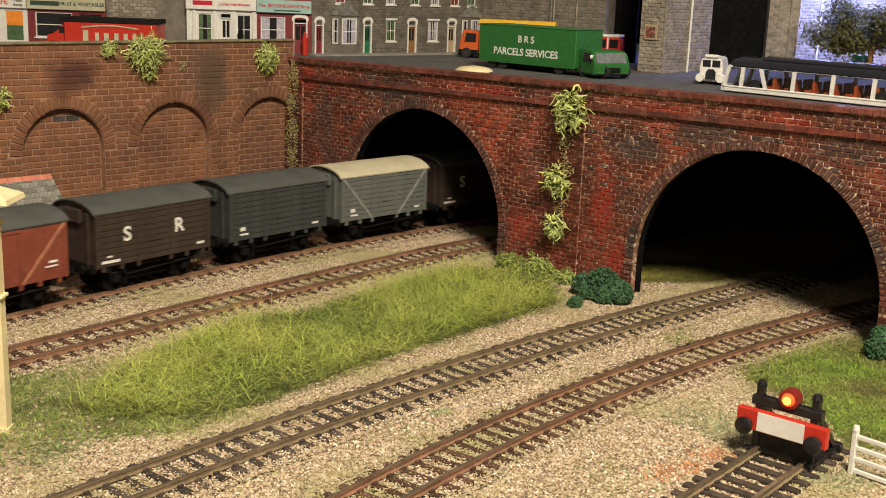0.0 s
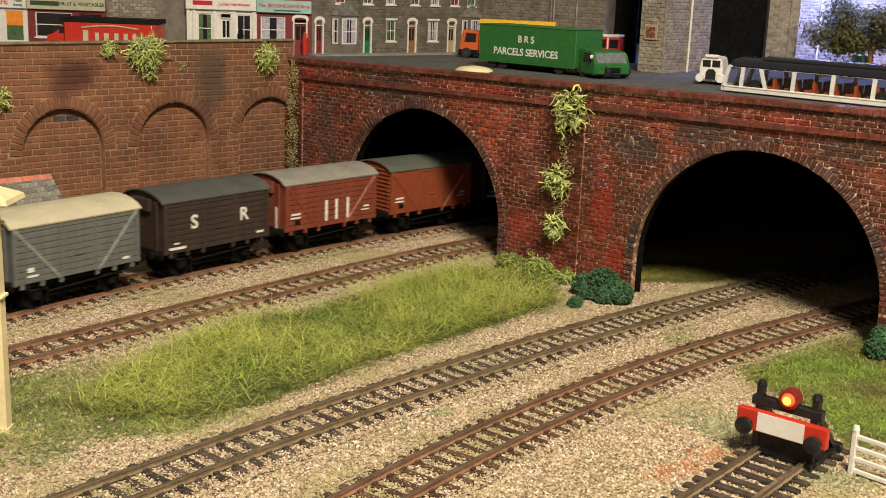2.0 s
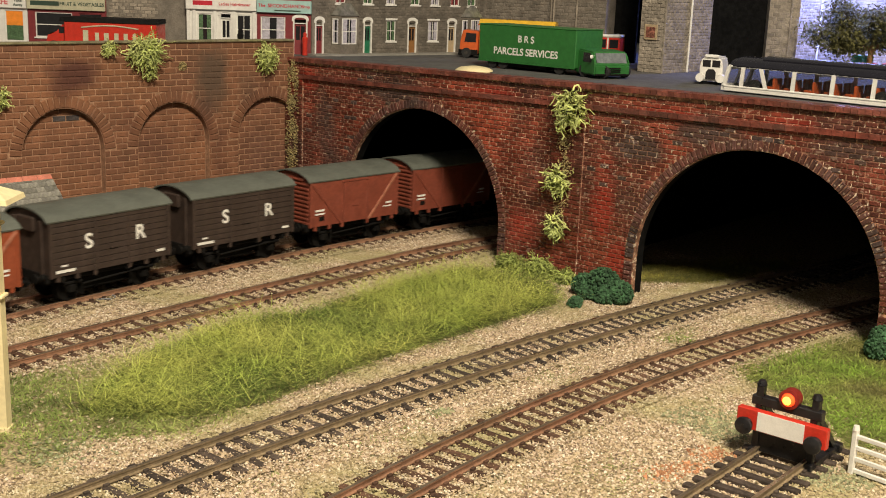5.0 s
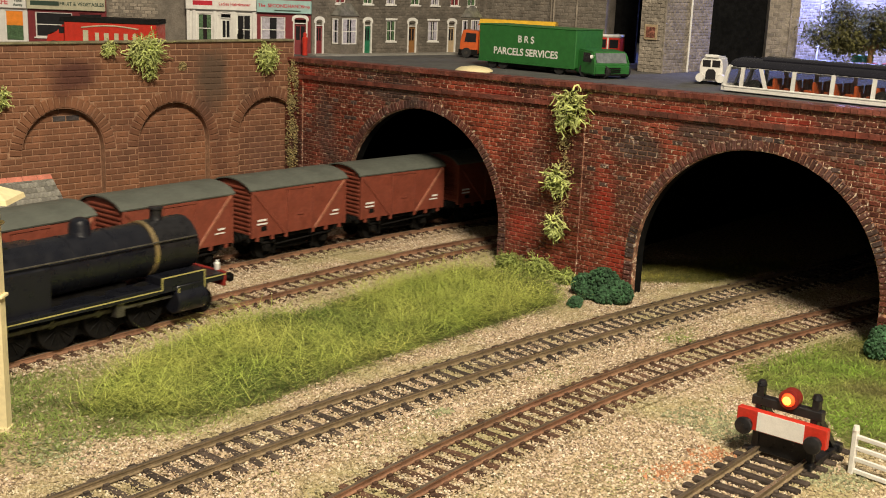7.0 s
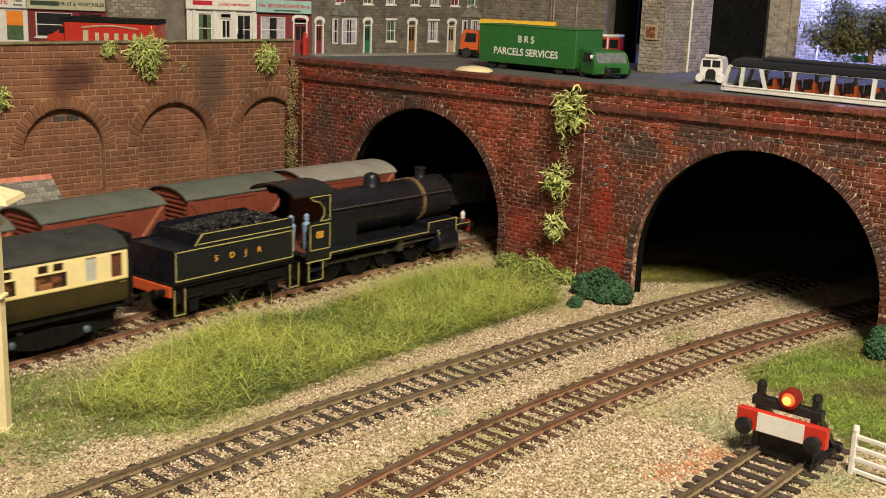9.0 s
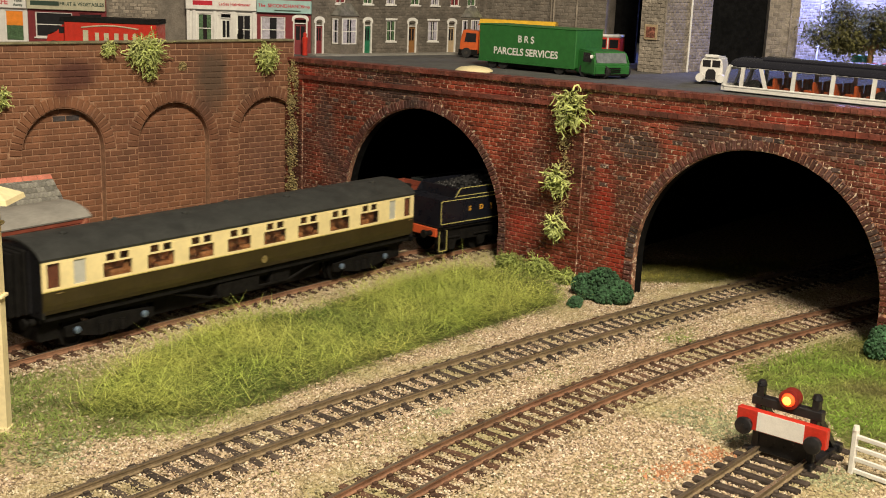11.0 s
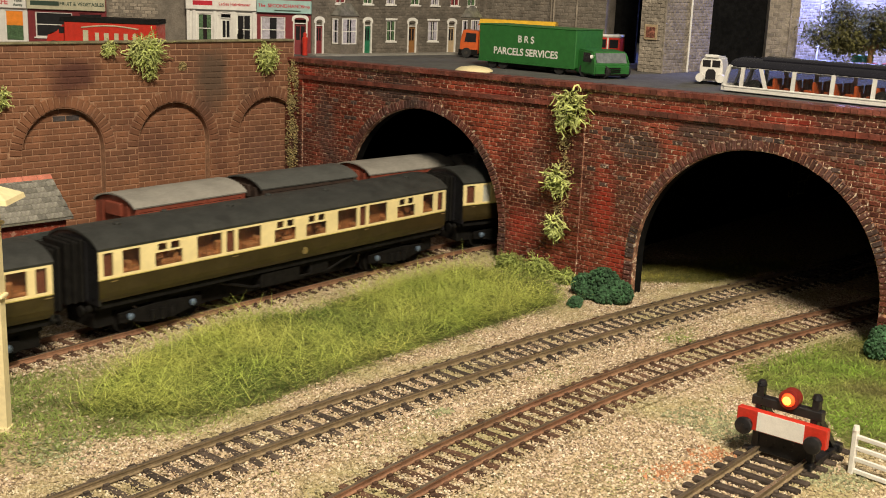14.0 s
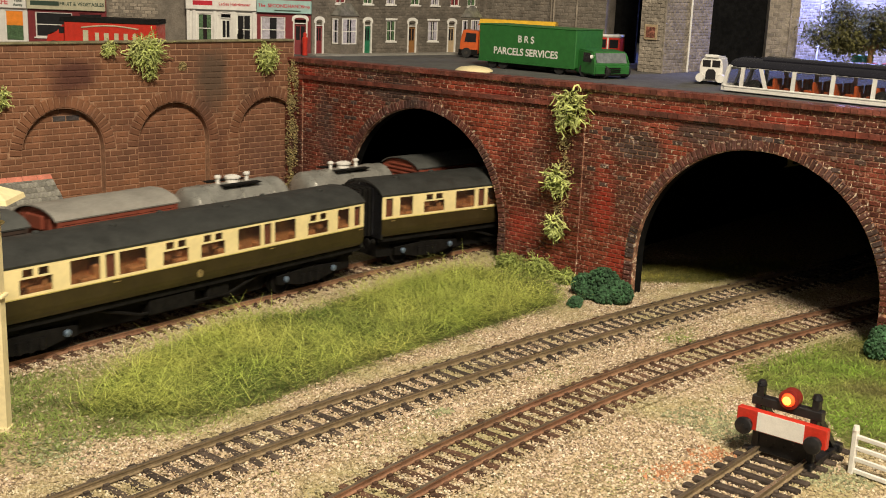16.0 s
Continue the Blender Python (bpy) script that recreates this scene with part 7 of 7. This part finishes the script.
part("body", bm, M["cream"], car, smooth=True)
wheels_on(car, (-7, 7), 6.5, 1.6)

ol = root("flatbed_lorry", mmpose(6.9, 925, STREET, 0, 0, -12), "orange lorry with a yellow-topped body", "lorry")
bm = bmesh.new()
prism(bm, [(0, 2.5), (15, 2.5), (15.5, 21), (2.5, 22), (0.6, 12)], 0, 20, "y")
bmesh.ops.bevel(bm, geom=list(bm.edges), offset=0.7, segments=1, affect="EDGES")
oc = part("cab", bm, M["orange_paint"], ol)
bm = bmesh.new()
prism(bm, [(4.0, 12.6), (13.5, 12.6), (13.5, 19.5), (5.4, 19.8)], -0.25, 20.25, "y")
part("side_window", bm, M["glass_dark"], oc)
bm = bmesh.new()
box(bm, -0.6, 15, -0.3, 20.3, 2.2, 6.6, 0.3)
part("bumper", bm, M["under"], oc)
bm = bmesh.new()
box(bm, 16, 76, -1, 21, 4, 26, 0.4)
box(bm, 15, 77, -1.6, 21.6, 26, 27.4, 0.3)
part("load_body", bm, M["orange_paint"], ol)
bm = bmesh.new()
prism(bm, [(-1.4, 27.4), (21.4, 27.4), (17, 31), (3, 31)], 15.5, 76.5, "x")
part("load_cover", bm, M["yellow_paint"], ol, "yellow load cover")
wheels_on(ol, (6, 30, 68), 10, 4.0)
for w in [o for o in ol.children if o.name.startswith("wheel")]:
    w.location.y += 0.010

rv = root("red_bus", mmpose(117, 930, STREET, 0, 0, -20), "red bus with a white roof parked behind the lorry", "bus")
bm = bmesh.new()
box(bm, 0, 20, 0, 40, 3, 20, 0.8)
rb = part("body", bm, M["red_paint"], rv)
bm = bmesh.new()
box(bm, -0.3, 20.3, -0.3, 40.3, 20, 22.5, 0.9)
box(bm, 9.4, 10.6, -0.4, 0.4, 8, 20)
part("roof", bm, M["white"], rv)
bm = bmesh.new()
box(bm, 2, 8.6, -0.2, 0.3, 12, 18.6)
box(bm, 11.4, 18.4, -0.2, 0.3, 12, 18.6)
part("window", bm, M["glass_dark"], rv)
wheels_on(rv, (5, 15), 1.5, 3.6)
for w in [o for o in rv.children if o.name.startswith("wheel")]:
    w.location.y += 0.020

kl = root("delivery_lorry", mmpose(-270, 800, STREET), "red box lorry with a dark roof and cream lettering", "lorry")
bm = bmesh.new()
box(bm, 0, 64.4, 0, 26, 4, 22.5, 0.5)
kb = part("load_body", bm, M["red_paint"], kl)
bm = bmesh.new()
prism(bm, [(-0.6, 22.3), (26.6, 22.3), (25, 25.4), (1, 25.4)], -3, 65, "x")
part("roof", bm, M["under"], kl)
for x, w_ in ((15, 6), (23, 4.5), (29.5, 5.5), (36.5, 5), (43, 4.5), (49, 3.5)):
    flat_bar(kb, x, 12.6, w_ * 0.62, 5.4 if x > 20 else 8.5, -0.1, M["sign_cream"], "lettering_bar")
bm = bmesh.new()
tube(bm, [(12 + 4 * k, -0.15, 18.5 + 1.8 * math.sin(math.pi * k / 10)) for k in range(11)], 0.5, 5)
part("lettering_bar", bm, M["sign_cream"], kb)
bm = bmesh.new()
prism(bm, [(-13.5, 3), (0, 3), (0, 20), (-3, 20), (-5, 14.5), (-12, 13.5), (-13.5, 10)], 2, 24, "y")
bmesh.ops.bevel(bm, geom=list(bm.edges), offset=1.0, segments=2, affect="EDGES")
kc = part("cab", bm, M["red_paint"], kl, smooth=True)
bm = bmesh.new()
box(bm, -4.2, -0.8, 1.8, 24.2, 14, 18.6)
part("side_window", bm, M["glass_dark"], kc)
wheels_on(kl, (-8, 12, 52), 11, 4.4)
for w in [o for o in kl.children if o.name.startswith("wheel")]:
    w.location.y += 0.013


def figurine(x, y, material, z=STREET, h=17.5):
    bm = bmesh.new()
    s = h / 17.5
    lathe(bm, [(0.4, 0), (2.0, 0.2), (1.9, 8), (2.4, 13), (1.2, 14.2), (1.5, 15.4), (1.3, 17), (0.4, 17.5)], seg=12)
    for v in bm.verts:
        v.co *= s
    tagged(part("figurine", bm, material, at=mmpose(x, y, z), smooth=True), label="plain painted toy figure standing on the street", category="figurine", group="toy figures")


figurine(-111.5, 876, M["red_paint"])
figurine(-160, 872, M["under"], h=19)


# ---- set the walls and the street in their frame ----
FORE = ("ground", "railway_track", "goods_van", "open_wagon", "tank_wagon", "railway_coach", "steam_locomotive", "locomotive_tender", "ballast", "grass", "bush", "wire", "signal_post", "buffer_stop", "white_fence")
for ob in scene.objects:
    if ob.parent is None and ob.type in ("MESH", "EMPTY") and not ob.name.startswith(FORE):
        ob.matrix_basis = BACK @ ob.matrix_basis

# ---- what moves ----
def stand(k, s, b):
    """Pose of a vehicle whose middle is at s, carried by two axles or bogies b apart."""
    if k == "A":
        s -= 3.5 * min(max((300.0 - s) / 100.0, 0.0), 1.0)
    x0, y0, _ = along(k, s - b / 2)
    x1, y1, _ = along(k, s + b / 2)
    return mmpose((x0 + x1) / 2, (y0 + y1) / 2, 0, 0, 0, math.degrees(math.atan2(y1 - y0, x1 - x0)))


def goods_at(t):
    return 272.4 - 99.0 * t


def head_at(t):
    """Front end of the first coach."""
    if t < 9.2:
        return 237.2 + 86.0 * (t - 9.2)
    if t < 11.3:
        return 237.2 + 88.95 * (t - 9.2)
    return 424.0 + 87.3 * (t - 11.3)


def motions():
    times = [0.5 * k for k in range(33)]
    for i, v in GOODS:
        walk(v, [(t, stand("A", goods_at(t) + 78.6 * i - (7.0 if i > 16 else 0.0), 40)) for t in times])
    for j, v in enumerate(COACHES):
        walk(v, [(t, stand("B", head_at(t) - 108 - 237.0 * j, 150)) for t in times])
    walk(tender, [(t, stand("B", head_at(t) + 59.5, 46)) for t in times])
    walk(loco, [(t, stand("B", head_at(t) + LOCO_X, 60)) for t in times])
    fine = [16.0 * k / 120 for k in range(121)]
    for wheels, r, z in ((DRIVER_WHEELS, 9.3, 13.3), (PONY, 5.6, 9.6)):
        steps = fine if r > 9 else [16.0 * k / 192 for k in range(193)]
        for ob, x, sy in wheels:
            walk(ob, [(t, mmpose(x, sy * 7.8, z, 0, math.degrees(head_at(t) / r), 0) @ pose(0, 0, 0, 0, 0, 0 if sy < 0 else 180)) for t in steps])
    for ob, sy in RODS:
        rows = []
        for t in fine:
            a = head_at(t) / 9.3 + (0 if sy < 0 else math.pi / 2)
            rows.append((t, mmpose(4.0 * math.sin(a), sy * 10.6, 13.3 + 4.0 * math.cos(a))))
        walk(ob, rows)


motions()
